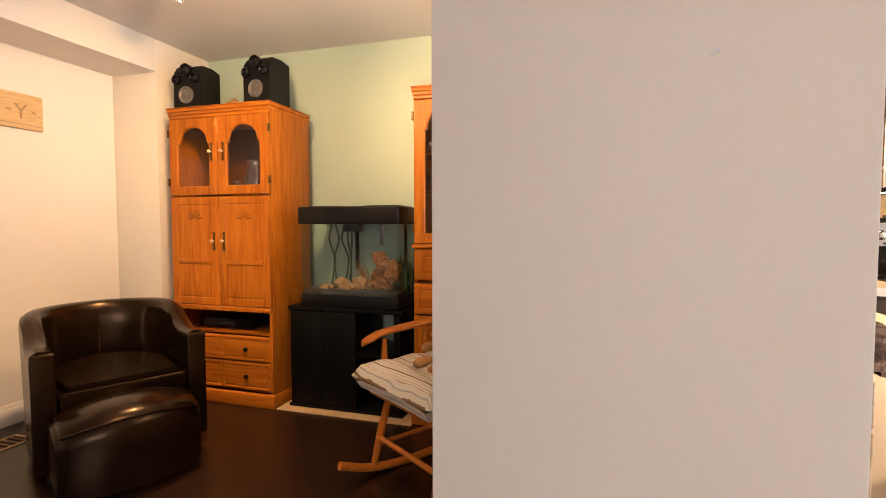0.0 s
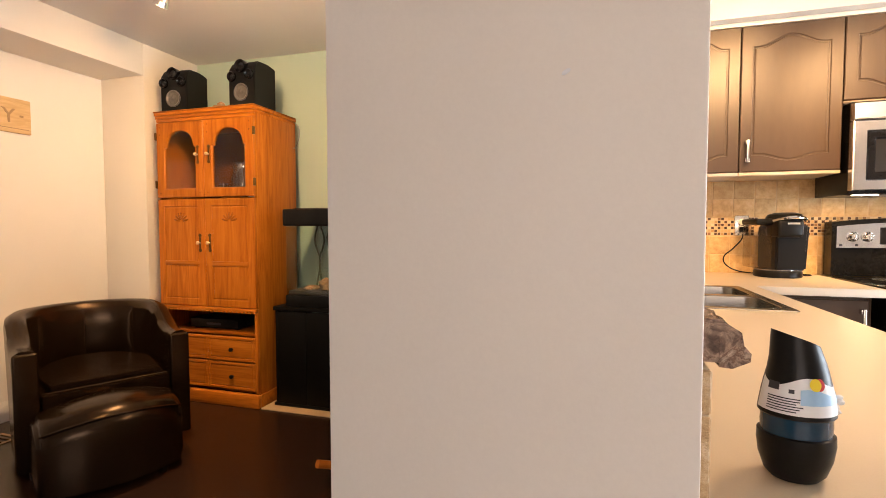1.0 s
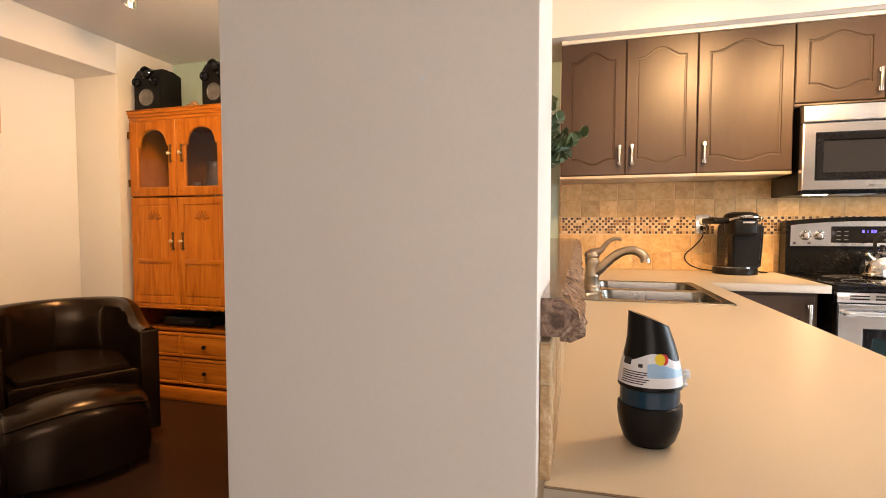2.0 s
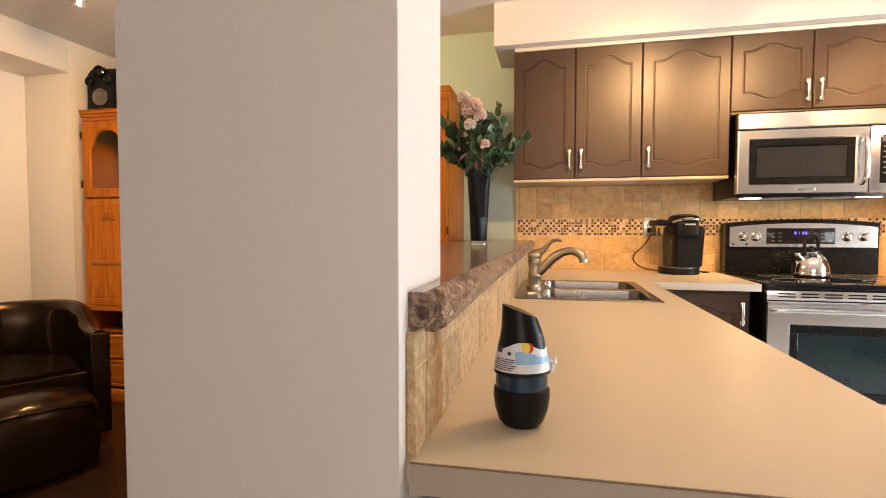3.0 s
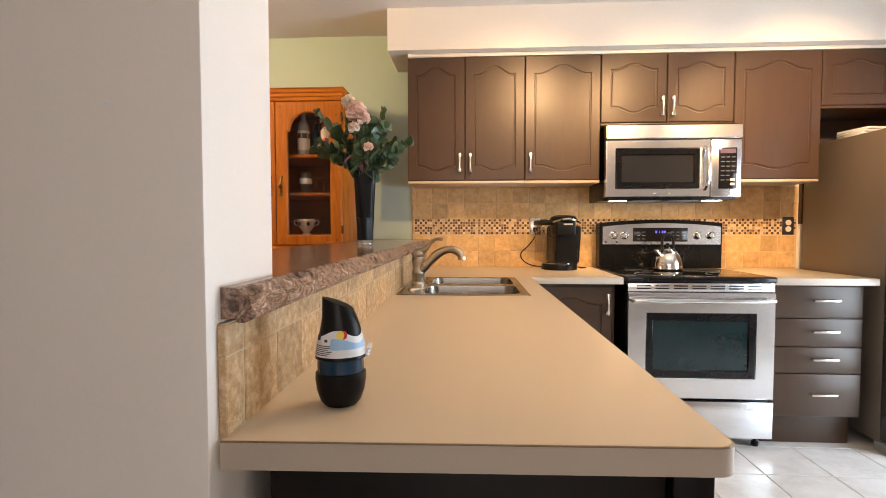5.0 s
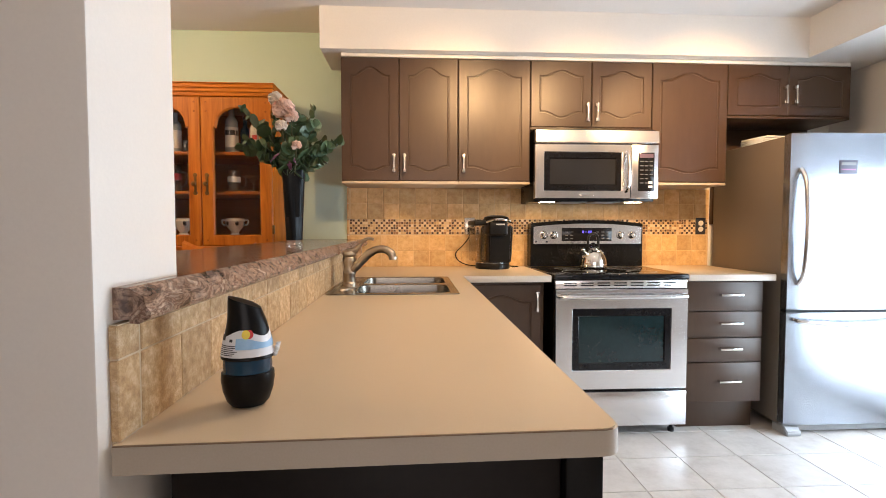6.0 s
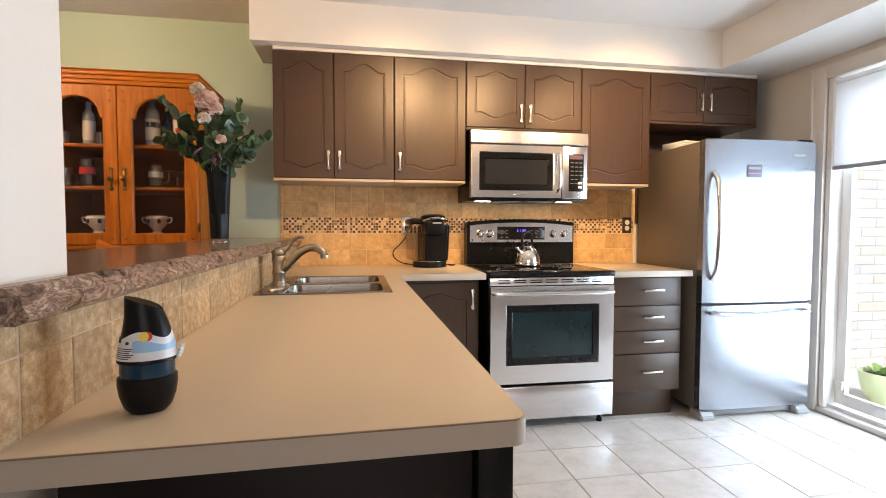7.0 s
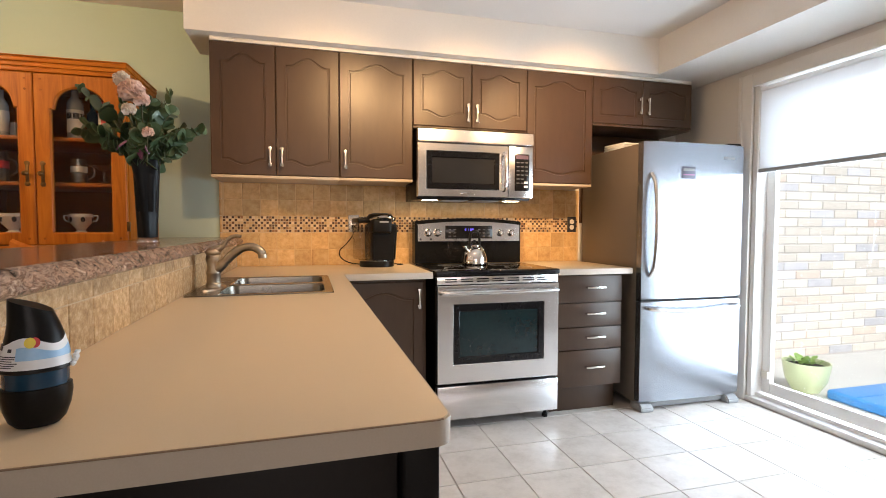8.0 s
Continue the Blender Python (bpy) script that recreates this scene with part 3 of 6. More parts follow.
for y0, y1, x in ((MID - 0.03, DOOR_Y1 - 0.043, EAST + 0.085), (DOOR_Y0 + 0.043, MID + 0.03, EAST + 0.048)):
    bm = mesh()
    for p, q in (((y0, 0.061), (y0 + 0.062, 2.05)), ((y1 - 0.062, 0.061), (y1, 2.05)), ((y0 + 0.0625, 0.061), (y1 - 0.0625, 0.135)), ((y0 + 0.0625, 1.98), (y1 - 0.0625, 2.05))):
        box(bm, (x, p[0], p[1]), (x + 0.034, q[0], q[1]), 0.004)
    sash = part("sash", bm, white_vinyl, door, world=True)
    pane = part("pane", boxed((x + 0.014, y0 + 0.05, 0.12), (x + 0.020, y1 - 0.05, 1.99), 0), clear_glass, sash, world=True)
    pane.visible_shadow = False
part("latch_plate", boxed((EAST + 0.070, DOOR_Y1 - 0.10, 0.16), (EAST + 0.0845, DOOR_Y1 - 0.05, 0.21), 0.003), white_plastic, door, "small white safety latch plate", world=True)

blind = thing("roller_blind", (EAST + 0.02, 1.5, 1.54), 0, "white fabric roller blind pulled partly down over the sliding door", "blind")
part("cloth", boxed((EAST + 0.018, DOOR_Y0 + 0.06, 1.545), (EAST + 0.0195, DOOR_Y1 - 0.02, 2.06), 0), blind_cloth, blind, world=True)
part("bottom_bar", boxed((EAST + 0.010, DOOR_Y0 + 0.058, 1.528), (EAST + 0.028, DOOR_Y1 - 0.018, 1.552), 0.004), grey_plastic, blind, "grey bottom bar", world=True)
bm = mesh()
tube(bm, [(EAST + 0.03, DOOR_Y0 + 0.058, 2.07), (EAST + 0.03, DOOR_Y1 - 0.016, 2.07)], 0.02, 14)
part("roller", bm, blind_cloth, blind, world=True)

# ---- kitchen: raised bar ----
bar = thing("bar_top", (0.05, 1.9, BAR - 0.042), 0, "brown granite-look laminate bar top with a rounded craggy edge", "bar counter")
bm = prism(mesh(), [(-0.17, 0.6715), (0.2245, 0.6715), (0.2245, 0.505), (0.245, 0.505), (0.245, NORTH - 0.002), (-0.17, NORTH - 0.002)], BAR - 0.040, BAR)
part("slab", bm, granite, bar, world=True)
bm = mesh()
rows = []
prof = [(0.0, 0.0), (0.006, -0.004), (0.015, -0.013), (0.022, -0.023), (0.025, -0.031), (0.023, -0.039), (0.013, -0.0445), (0.0, -0.0445)]
N = 420
for i in range(N + 1):
    y = 0.505 + (NORTH - 0.005 - 0.505) * i / N
    ring = []
    for k, (dx, dz) in enumerate(prof):
        w = 0.0 if k in (0, len(prof) - 1) else 0.006 * noise.noise(Vector((k * 0.8, y * 34, 3.1))) + 0.003 * noise.noise(Vector((k * 1.7, y * 90, 8.1)))
        ring.append(bm.verts.new((0.2452 + dx + w, y, BAR + 0.0004 + dz + 0.4 * w)))
    rows.append(ring)
for a, b in zip(rows, rows[1:]):
    for k in range(len(prof) - 1):
        bm.faces.new((a[k], a[k + 1], b[k + 1], b[k]))
bm.faces.new(rows[0])
bm.faces.new(rows[-1][::-1])
part("edge", bm, granite, bar, "uneven stone-look nosing", world=True, sharp=60)

# ---- kitchen: counters ----
counter = thing("countertop", (0.5, 1.6, COUNTER - 0.036), 0, "beige laminate L-shaped countertop with a sink cut-out", "countertop")
SX0, SX1, SY0, SY1 = 0.262, 0.750, 1.828, 2.468
XR, YF = 0.862, 2.545


def corner_arc(cx, cy, r, a0, a1, n=6):
    return [(cx + r * math.cos(radians(a0 + (a1 - a0) * i / n)), cy + r * math.sin(radians(a0 + (a1 - a0) * i / n))) for i in range(n + 1)]


T = 0.036
bm = mesh()
outline = [(0.232, 0.488), *corner_arc(XR - 0.024, 0.528, 0.024, 270, 360), (XR - 0.008, YF), (1.345, YF), (1.345, NORTH - 0.012), (0.232, NORTH - 0.012)]
edges = []
for ring in (outline, [(SX0, SY0), (SX0, SY1), (SX1, SY1), (SX1, SY0)]):
    vs = [bm.verts.new((x, y, COUNTER)) for x, y in ring]
    edges += [bm.edges.new((vs[i], vs[(i + 1) % len(vs)])) for i in range(len(vs))]
bmesh.ops.triangle_fill(bm, edges=edges, use_beauty=True)
low = bmesh.ops.extrude_face_region(bm, geom=bm.faces[:])["geom"]
bmesh.ops.translate(bm, vec=(0, 0, -T), verts=[v for v in low if isinstance(v, bmesh.types.BMVert)])
part("top", bm, laminate, counter, world=True)
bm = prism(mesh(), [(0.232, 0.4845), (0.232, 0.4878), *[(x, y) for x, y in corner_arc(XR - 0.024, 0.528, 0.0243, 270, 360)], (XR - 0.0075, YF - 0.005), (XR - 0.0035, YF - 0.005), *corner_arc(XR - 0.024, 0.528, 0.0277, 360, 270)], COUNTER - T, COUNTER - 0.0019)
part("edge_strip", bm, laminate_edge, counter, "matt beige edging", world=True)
bm = prism(mesh(), [(0.232, 0.4850), (0.232, 0.4878), *corner_arc(XR - 0.024, 0.528, 0.0243, 270, 300), *corner_arc(XR - 0.024, 0.528, 0.0273, 300, 270)], COUNTER - 0.0018, COUNTER - 0.0005)
part("seam", bm, kraft_seam, counter, "thin dark laminate seam", world=True)
part("edge_strip", boxed((XR - 0.006, YF - 0.004, COUNTER - T), (1.345, YF - 0.0005, COUNTER - 0.001), 0.001), back_laminate, counter, "cream edging", world=True)
side_top = thing("countertop", (2.38, 2.9, COUNTER - T), 0, "short cream laminate countertop between range and fridge", "countertop")
part("top", boxed((2.126, YF + 0.005, COUNTER - T), (2.640, NORTH - 0.012, COUNTER), 0.002), laminate, side_top, world=True)
part("edge_strip", boxed((2.126, YF - 0.001, COUNTER - T), (2.640, YF + 0.0045, COUNTER - 0.001), 0.001), back_laminate, side_top, world=True)

# ---- kitchen: base units ----
pen = thing("base_cabinet", (0.52, 1.2, 0), 0, "dark brown painted peninsula cabinet under the beige counter", "cabinet", "base cabinets")
part("body", boxed((0.262, 0.56, 0.09), (0.80, 2.58, COUNTER - T - 0.001), 0.003), shaded_panel, pen, world=True)
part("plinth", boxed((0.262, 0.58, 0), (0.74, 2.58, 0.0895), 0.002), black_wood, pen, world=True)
dish = thing("dishwasher", (0.81, 0.88, 0), 0, "black dishwasher with a stainless lower front set in the peninsula", "dishwasher")
part("control_panel", boxed((0.8015, 0.545, 0.72), (0.858, 1.18, COUNTER - T - 0.008), 0.008), black_plastic, dish, world=True)
part("front", boxed((0.8015, 0.548, 0.10), (0.846, 1.175, 0.717), 0.005), stainless, dish, world=True)
part("base", boxed((0.8015, 0.60, 0.0), (0.81, 1.17, 0.098), 0.002), black_plastic, dish, world=True)

corner = thing("base_cabinet", (1.08, 2.9, 0), 0, "dark brown corner cabinet with one arched panel door", "cabinet", "base cabinets")
part("body", boxed((0.802, 2.605, 0.09), (1.318, NORTH - 0.003, COUNTER - T - 0.001), 0.002), dark_paint, corner, world=True)
part("plinth", boxed((0.802, 2.66, 0), (1.318, 3.0, 0.0895), 0.002), black_wood, corner, world=True)
d = part("door", panel_door(mesh(), 0.845, 0.11, 1.300, COUNTER - T - 0.018, 2.584, 0.0205, 0.055, 0.04, 0.0, cathedral), dark_paint, corner, world=True, sharp=20)
pull(d, 1.272, 0.765, 2.584)

drawers = thing("drawer_cabinet", (2.37, 2.9, 0), 0, "dark brown four-drawer cabinet with bar handles", "cabinet", "base cabinets")
part("body", boxed((2.130, 2.60, 0.165), (2.596, NORTH - 0.003, COUNTER - T - 0.001), 0.002), dark_paint, drawers, world=True)
part("plinth", boxed((2.130, 2.655, 0), (2.590, 3.0, 0.164), 0.002), dark_paint, drawers, world=True)
for z0, z1 in ((0.700, 0.868), (0.547, 0.695), (0.405, 0.542), (0.172, 0.400)):
    bm = boxed((2.136, 2.580, z0), (2.590, 2.5995, z1), 0.004)
    d = part("drawer", bm, dark_paint, drawers, world=True)
    pull(d, 2.39, (z0 + z1) / 2 + 0.01, 2.58, False, 0.13)

# ---- kitchen: wall units ----
UF, UB, UT = 2.885, 1.448, 2.200


def wall_unit(x0, x1, z0, doors, label, handles, arch=(0.05, 0.03), back=NORTH - 0.003):
    u = thing("wall_cabinet", ((x0 + x1) / 2, 3.05, z0), 0, label, "cabinet", "wall cabinets")
    part("body", boxed((x0 + 0.001, UF + 0.021, z0 + 0.012), (x1 - 0.001, back, UT), 0.001), dark_paint, u, world=True)
    part("underside", boxed((x0 + 0.001, UF + 0.004, z0 - 0.004), (x1 - 0.001, back, z0 + 0.0115), 0.001), cream_edge if z0 < 1.6 else dark_paint, u, "cream underside" if z0 < 1.6 else "", world=True)
    for i, (a, b) in enumerate(doors):
        d = part("door", panel_door(mesh(), a + 0.002, z0 + 0.014, b - 0.002, UT - 0.004, UF, 0.0205, 0.052, arch[0], arch[1], cathedral), dark_paint, u, world=True, sharp=20)
        for k, hx, hz in handles:
            if k == i:
                pull(d, hx, hz, UF)
    return u


wall_unit(0.152, 0.858, UB, [(0.152, 0.500), (0.500, 0.858)], "dark brown two-door wall cabinet with arched panels", [(0, 0.468, 1.565), (1, 0.532, 1.565)])
wall_unit(0.858, 1.302, UB, [(0.858, 1.302)], "dark brown single-door wall cabinet with an arched panel", [(0, 0.890, 1.565)])
wall_unit(1.302, 2.066, 1.782, [(1.302, 1.684), (1.684, 2.066)], "short dark brown two-door cabinet over the microwave", [(0, 1.654, 1.885), (1, 1.714, 1.885)], (0.035, 0.035))
wall_unit(2.066, 2.553, UB, [(2.066, 2.553)], "dark brown single-door wall cabinet beside the microwave", [])
over = wall_unit(2.553, 3.362, 1.868, [(2.553, 2.950), (2.950, 3.362)], "short dark brown two-door cabinet over the fridge", [(0, 2.918, 2.01), (1, 2.982, 2.01)], (0.03, 0.0))
part("back_panel", boxed((2.666, NORTH - 0.016, 1.20), (3.36, NORTH - 0.003, 1.864), 0.001), dark_paint, over, "brown panel behind the fridge", world=True)
bm = mesh()
box(bm, (0.155, UF + 0.006, UT + 0.001), (3.36, UF + 0.03, SOFFIT - 0.001), 0.003)
structure("trim", bm, trim_paint, "white filler strip between wall cabinets and soffit", "trim")

# ---- microwave ----
MX0, MX1, MF = 1.316, 2.074, 2.806
mw = thing("microwave", (1.695, 3.0, 1.35), 0, "stainless over-the-range microwave with a black window", "microwave")
part("body", boxed((MX0 + 0.004, MF + 0.045, 1.338), (MX1 - 0.004, NORTH - 0.014, 1.778), 0.004), black_enamel, mw, "black casing", world=True)
bm = prism(mesh(), [(MF + 0.044, 1.685), (MF + 0.004, 1.685), (MF - 0.006, 1.692), (MF - 0.002, 1.762), (MF + 0.044, 1.768)], MX0, MX1, "yz")
part("vent_hood", bm, stainless, mw, world=True)
face = part("door", panel_door(mesh(), MX0, 1.352, 1.903, 1.679, MF, 0.044, 0.052, 0, 0, square_top, True, rail=0.045), stainless, mw, world=True)
part("window_frame", panel_door(mesh(), 1.374, 1.403, 1.845, 1.628, MF + 0.004, 0.02, 0.028, 0, 0, square_top, True, rail=0.03), black_gloss, face, world=True)
part("window", boxed((1.39, MF + 0.012, 1.415), (1.83, MF + 0.030, 1.615), 0), mw_window, face, world=True)
bm = tube(mesh(), smooth_path([(1.874, MF, 1.395), (1.874, MF - 0.034, 1.43), (1.874, MF - 0.044, 1.515), (1.874, MF - 0.034, 1.60), (1.874, MF, 1.635)]), 0.011, 10)
part("handle", bm, stainless, face, "curved steel handle", world=True)
panel = part("control_panel", boxed((1.906, MF + 0.0005, 1.352), (MX1, MF + 0.044, 1.679), 0.004), stainless, mw, world=True)
part("keypad", boxed((1.948, MF - 0.001, 1.398), (2.048, MF + 0.002, 1.632), 0.001), black_gloss, panel, "black keypad", world=True)
part("display", boxed((1.955, MF - 0.0025, 1.600), (2.041, MF - 0.0012, 1.625), 0), panel_glow, panel, world=True)
for r_ in range(6):
    for c_ in range(3):
        if r_ == 4 and c_ == 2 or r_ == 5 and c_ == 2:
            part("key", boxed((2.012, MF - 0.003, 1.444 - 0.026 * (r_ - 4)), (2.036, MF - 0.0012, 1.458 - 0.026 * (r_ - 4)), 0), white_plastic, panel, "white key", world=True)
        else:
            x, z = 1.960 + 0.029 * c_, 1.575 - 0.026 * r_
            part("key", boxed((x, MF - 0.0022, z), (x + 0.02, MF - 0.0012, z + 0.006), 0), key_grey, panel, world=True)
part("badge", boxed((1.585, MF - 0.002, 1.366), (1.675, MF - 0.0003, 1.383), 0.0006), polished, face, world=True)
for x in (1.42, 1.97):
    part("hood_lamp", boxed((x - 0.045, 2.90, 1.334), (x + 0.045, 2.955, 1.3375), 0.001), bulb_glow, mw, "lit hood lamp", world=True)
part("grease_filter", boxed((1.50, 2.88, 1.333), (1.66, 3.05, 1.3375), 0.001), grey_plastic, mw, world=True)
part("grease_filter", boxed((1.71, 2.88, 1.333), (1.87, 3.05, 1.3375), 0.001), grey_plastic, mw, world=True)

# ---- range ----
RX0, RX1, RF = 1.366, 2.122, 2.545
rng = thing("electric_range", (1.744, 2.9, 0), 0, "stainless electric range with a black glass cooktop and raised control panel", "range")
part("body", boxed((RX0 + 0.002, RF + 0.035, 0.045), (RX1 - 0.002, NORTH - 0.018, 0.888), 0.003), black_enamel, rng, "black side panels", world=True)
bm = boxed((RX0 - 0.006, RF - 0.012, 0.8885), (RX1 + 0.006, 3.10, 0.918), 0.008, 3)
part("cooktop", bm, black_gloss, rng, "glossy black glass cooktop", world=True)
for x, y, r_ in ((1.56, 2.70, 0.105), (1.93, 2.70, 0.085), (1.56, 2.95, 0.08), (1.93, 2.95, 0.10)):
    bm = mesh()
    lathe(bm, [(r_, 0.9184), (r_, 0.9188), (r_ - 0.004, 0.9188), (r_ - 0.004, 0.9184)], 32, (x, y, 0), cap=False)
    part("burner_ring", bm, grey_plastic, rng, world=True)
top_line = [(RX0 - 0.004 + 0.764 * i / 16, 1.205 + 0.022 * math.sin(math.pi * i / 16) ** 0.8) for i in range(17)]
bm = prism(mesh(), [(RX0 - 0.004, 0.919), *top_line, (RX1 + 0.004, 0.919)], 3.112, 3.20, "xz")
part("backguard", bm, black_enamel, rng, "black backguard with a bowed top", world=True)
line = [(RX0 + 0.012 + 0.732 * i / 16, 1.182 + 0.022 * math.sin(math.pi * i / 16) ** 0.8) for i in range(17)]
bm = prism(mesh(), [(RX0 + 0.012, 1.070), *line, (RX1 - 0.012, 1.070)], 3.094, 3.1115, "xz")
cp = part("control_panel", bm, stainless, rng, world=True)
part("clock_panel", boxed((1.568, 3.089, 1.088), (1.905, 3.0935, 1.176), 0.001), black_gloss, cp, "black clock panel", world=True)
for x in (1.705, 1.728, 1.744, 1.758):
    part("clock_digit", boxed((x, 3.0875, 1.141), (x + (0.003 if x == 1.728 else 0.010), 3.0888, 1.157), 0), clock_glow, cp, "blue lit clock digit", world=True)
for i in range(3):
    for x in (1.59, 1.625, 1.80, 1.835, 1.87):
        part("key", boxed((x, 3.0878, 1.102 + 0.022 * i), (x + 0.018, 3.0888, 1.107 + 0.022 * i), 0), key_grey, cp, world=True)
for x in (1.447, 1.512, 1.965, 2.045):
    bm = mesh()
    lathe(bm, [(0.027, 0), (0.027, 0.006), (0.022, 0.008), (0.019, 0.024), (0.015, 0.028)], 20)
    box(bm, (-0.004, -0.018, 0.026), (0.004, 0.018, 0.032), 0.001)
    bm.transform(pose(x, 3.094, 1.128, 90))
    part("knob", bm, polished, cp, "round chrome knob", world=True)
for x in (1.425, 1.495):
    part("marking", boxed((x - 0.035, 3.0925, 1.078), (x - 0.022, 3.0938, 1.090), 0), ink, cp, world=True)
part("vent_strip", boxed((RX0 + 0.002, RF + 0.001, 0.838), (RX1 - 0.002, RF + 0.034, 0.884), 0.003), stainless, rng, world=True)
for i in range(7):
    for k in range(2):
        x = RX0 + 0.05 + 0.095 * i
        part("vent_slot", boxed((x, RF - 0.0005, 0.852 + 0.014 * k), (x + 0.072, RF + 0.003, 0.858 + 0.014 * k), 0), black_plastic, rng, world=True)
od = part("oven_door", panel_door(mesh(), RX0, 0.272, RX1, 0.834, RF - 0.012, 0.046, 0.095, 0, 0, square_top, True, rail=0.105), stainless, rng, world=True)
part("window_frame", panel_door(mesh(), RX0 + 0.096, 0.378, RX1 - 0.096, 0.728, RF - 0.009, 0.02, 0.034, 0, 0, square_top, True, rail=0.040), black_gloss, od, world=True)
part("window", boxed((RX0 + 0.12, RF - 0.003, 0.40), (RX1 - 0.12, RF + 0.02, 0.705), 0), dark_window, od, "dark glass oven window", world=True)
bm = mesh()
tube(bm, smooth_path([(RX0 + 0.03, RF - 0.012, 0.792), (RX0 + 0.05, RF - 0.045, 0.797), (1.744, RF - 0.058, 0.797), (RX1 - 0.05, RF - 0.045, 0.797), (RX1 - 0.03, RF - 0.012, 0.792)], 8), 0.013, 12)
part("handle", bm, stainless, od, "full-width steel handle", world=True)
part("drawer", boxed((RX0, RF - 0.012, 0.062), (RX1, RF + 0.034, 0.258), 0.006), stainless, rng, "storage drawer", world=True)
for x in (RX0 + 0.05, RX1 - 0.05):
    part("foot", lathe(mesh(), [(0.018, 0), (0.018, 0.02), (0.01, 0.022), (0.01, 0.046)], 12, (x, RF + 0.06, 0)), black_plastic, rng, world=True)
    part("foot", lathe(mesh(), [(0.018, 0), (0.018, 0.02), (0.01, 0.022), (0.01, 0.046)], 12, (x, 3.1, 0)), black_plastic, rng, world=True)

# ---- fridge ----
FX0, FX1, FF = 2.672, 3.438, 2.490
fr = thing("refrigerator", (3.05, 2.85, 0), 0, "stainless bottom-freezer refrigerator with taupe sides", "refrigerator")
part("body", boxed((FX0, FF + 0.066, 0.05), (FX1, 3.205, 1.690), 0.006), fridge_side, fr, "taupe textured casing", world=True)
for z0, z1, nm in ((0.716, 1.700, "fridge_door"), (0.062, 0.700, "freezer_drawer")):
    bm = mesh()
    out = [(FX0, FF + 0.062)]
    for i in range(13):
        t = i / 12
        out.append((FX0 + (FX1 - FX0) * t, FF + 0.014 * (2 * t - 1) ** 4))
    out.append((FX1, FF + 0.062))
    prism(bm, out, z0, z1)
    bmesh.ops.bevel(bm, geom=[e for e in bm.edges if abs(e.verts[0].co.z - e.verts[1].co.z) < 1e-5], offset=0.006, segments=2, affect="EDGES")
    dd = part(nm, bm, fridge_steel, fr, world=True)
    if nm == "fridge_door":
        up = dd
        bm = tube(mesh(), smooth_path([(FX0 + 0.055, FF + 0.004, 0.86), (FX0 + 0.055, FF - 0.038, 0.94), (FX0 + 0.055, FF - 0.056, 1.18), (FX0 + 0.055, FF - 0.038, 1.42), (FX0 + 0.055, FF + 0.004, 1.50)], 8), 0.013, 12)
        part("handle", bm, stainless, dd, "long bowed steel handle", world=True)
    else:
        bm = tube(mesh(), smooth_path([(FX0 + 0.04, FF + 0.006, 0.660), (FX0 + 0.08, FF - 0.04, 0.655), (3.055, FF - 0.058, 0.640), (FX1 - 0.08, FF - 0.04, 0.655), (FX1 - 0.04, FF + 0.006, 0.660)], 8), 0.012, 12)
        part("handle", bm, stainless, dd, "full-width bowed steel handle", world=True)
part("gasket", boxed((FX0 + 0.004, FF + 0.02, 0.701), (FX1 - 0.004, FF + 0.0655, 0.715), 0), black_plastic, fr, world=True)
part("badge", boxed((3.262, FF - 0.003, 1.606), (3.352, FF + 0.001, 1.621), 0.001), grey_plastic, up, world=True)
part("hinge_cover", boxed((FX1 - 0.10, FF + 0.03, 1.701), (FX1 - 0.005, FF + 0.14, 1.716), 0.004), black_plastic, fr, world=True)
part("kick_grille", boxed((FX0 + 0.05, FF + 0.045, 0.012), (FX1 - 0.05, FF + 0.065, 0.058), 0.002), grey_plastic, fr, world=True)
for x in (FX0 + 0.005, FX1 - 0.095):
    bm = prism(mesh(), [(FF - 0.010, 0), (FF - 0.010, 0.025), (FF + 0.02, 0.052), (FF + 0.11, 0.052), (FF + 0.11, 0)], x, x + 0.09, "yz")
    bmesh.ops.bevel(bm, geom=bm.edges[:], offset=0.006, segments=2, affect="EDGES")
    part("foot", bm, grey_plastic, fr, "grey plastic foot", world=True)
    part("foot", boxed((x + 0.02, 3.05, 0), (x + 0.06, 3.12, 0.05), 0.003), black_plastic, fr, world=True)
mag = thing("fridge_magnet", (2.99, FF - 0.0025, 1.50), 0, "small slate grey printed magnet on the fridge door", "magnet")
part("card", boxed((2.945, FF - 0.004, 1.475), (3.045, FF - 0.001, 1.550), 0.0005), magnet_print, mag, world=True)
part("print", boxed((2.953, FF - 0.0052, 1.522), (3.037, FF - 0.0041, 1.538), 0), grey_plastic, mag, "pale print bar", world=True)
part("print", boxed((2.953, FF - 0.0052, 1.495), (3.037, FF - 0.0041, 1.502), 0), purple_ribbon, mag, "dull red print bar", world=True)
pap = thing("paper_stack", (2.86, 2.90, 1.690), 0, "stack of white papers lying on the fridge", "paper")
for i in range(4):
    bm = boxed((-0.14, -0.10, 0), (0.14, 0.10, 0.012), 0.002)
    bm.transform(pose(0, 0, 0.0005 + 0.0125 * i, 0, 0, 5 * i - 6))
    part("sheet_bundle", bm, paper_white, pap)

# ---- sink and faucet ----
sink = thing("sink", (0.508, 2.16, COUNTER), 0, "stainless double-bowl sink set into the counter", "sink")


def ring_quad(bm, a, b):
    for i in range(len(a)):
        j = (i + 1) % len(a)
        bm.faces.new((a[i], a[j], b[j], b[i]))


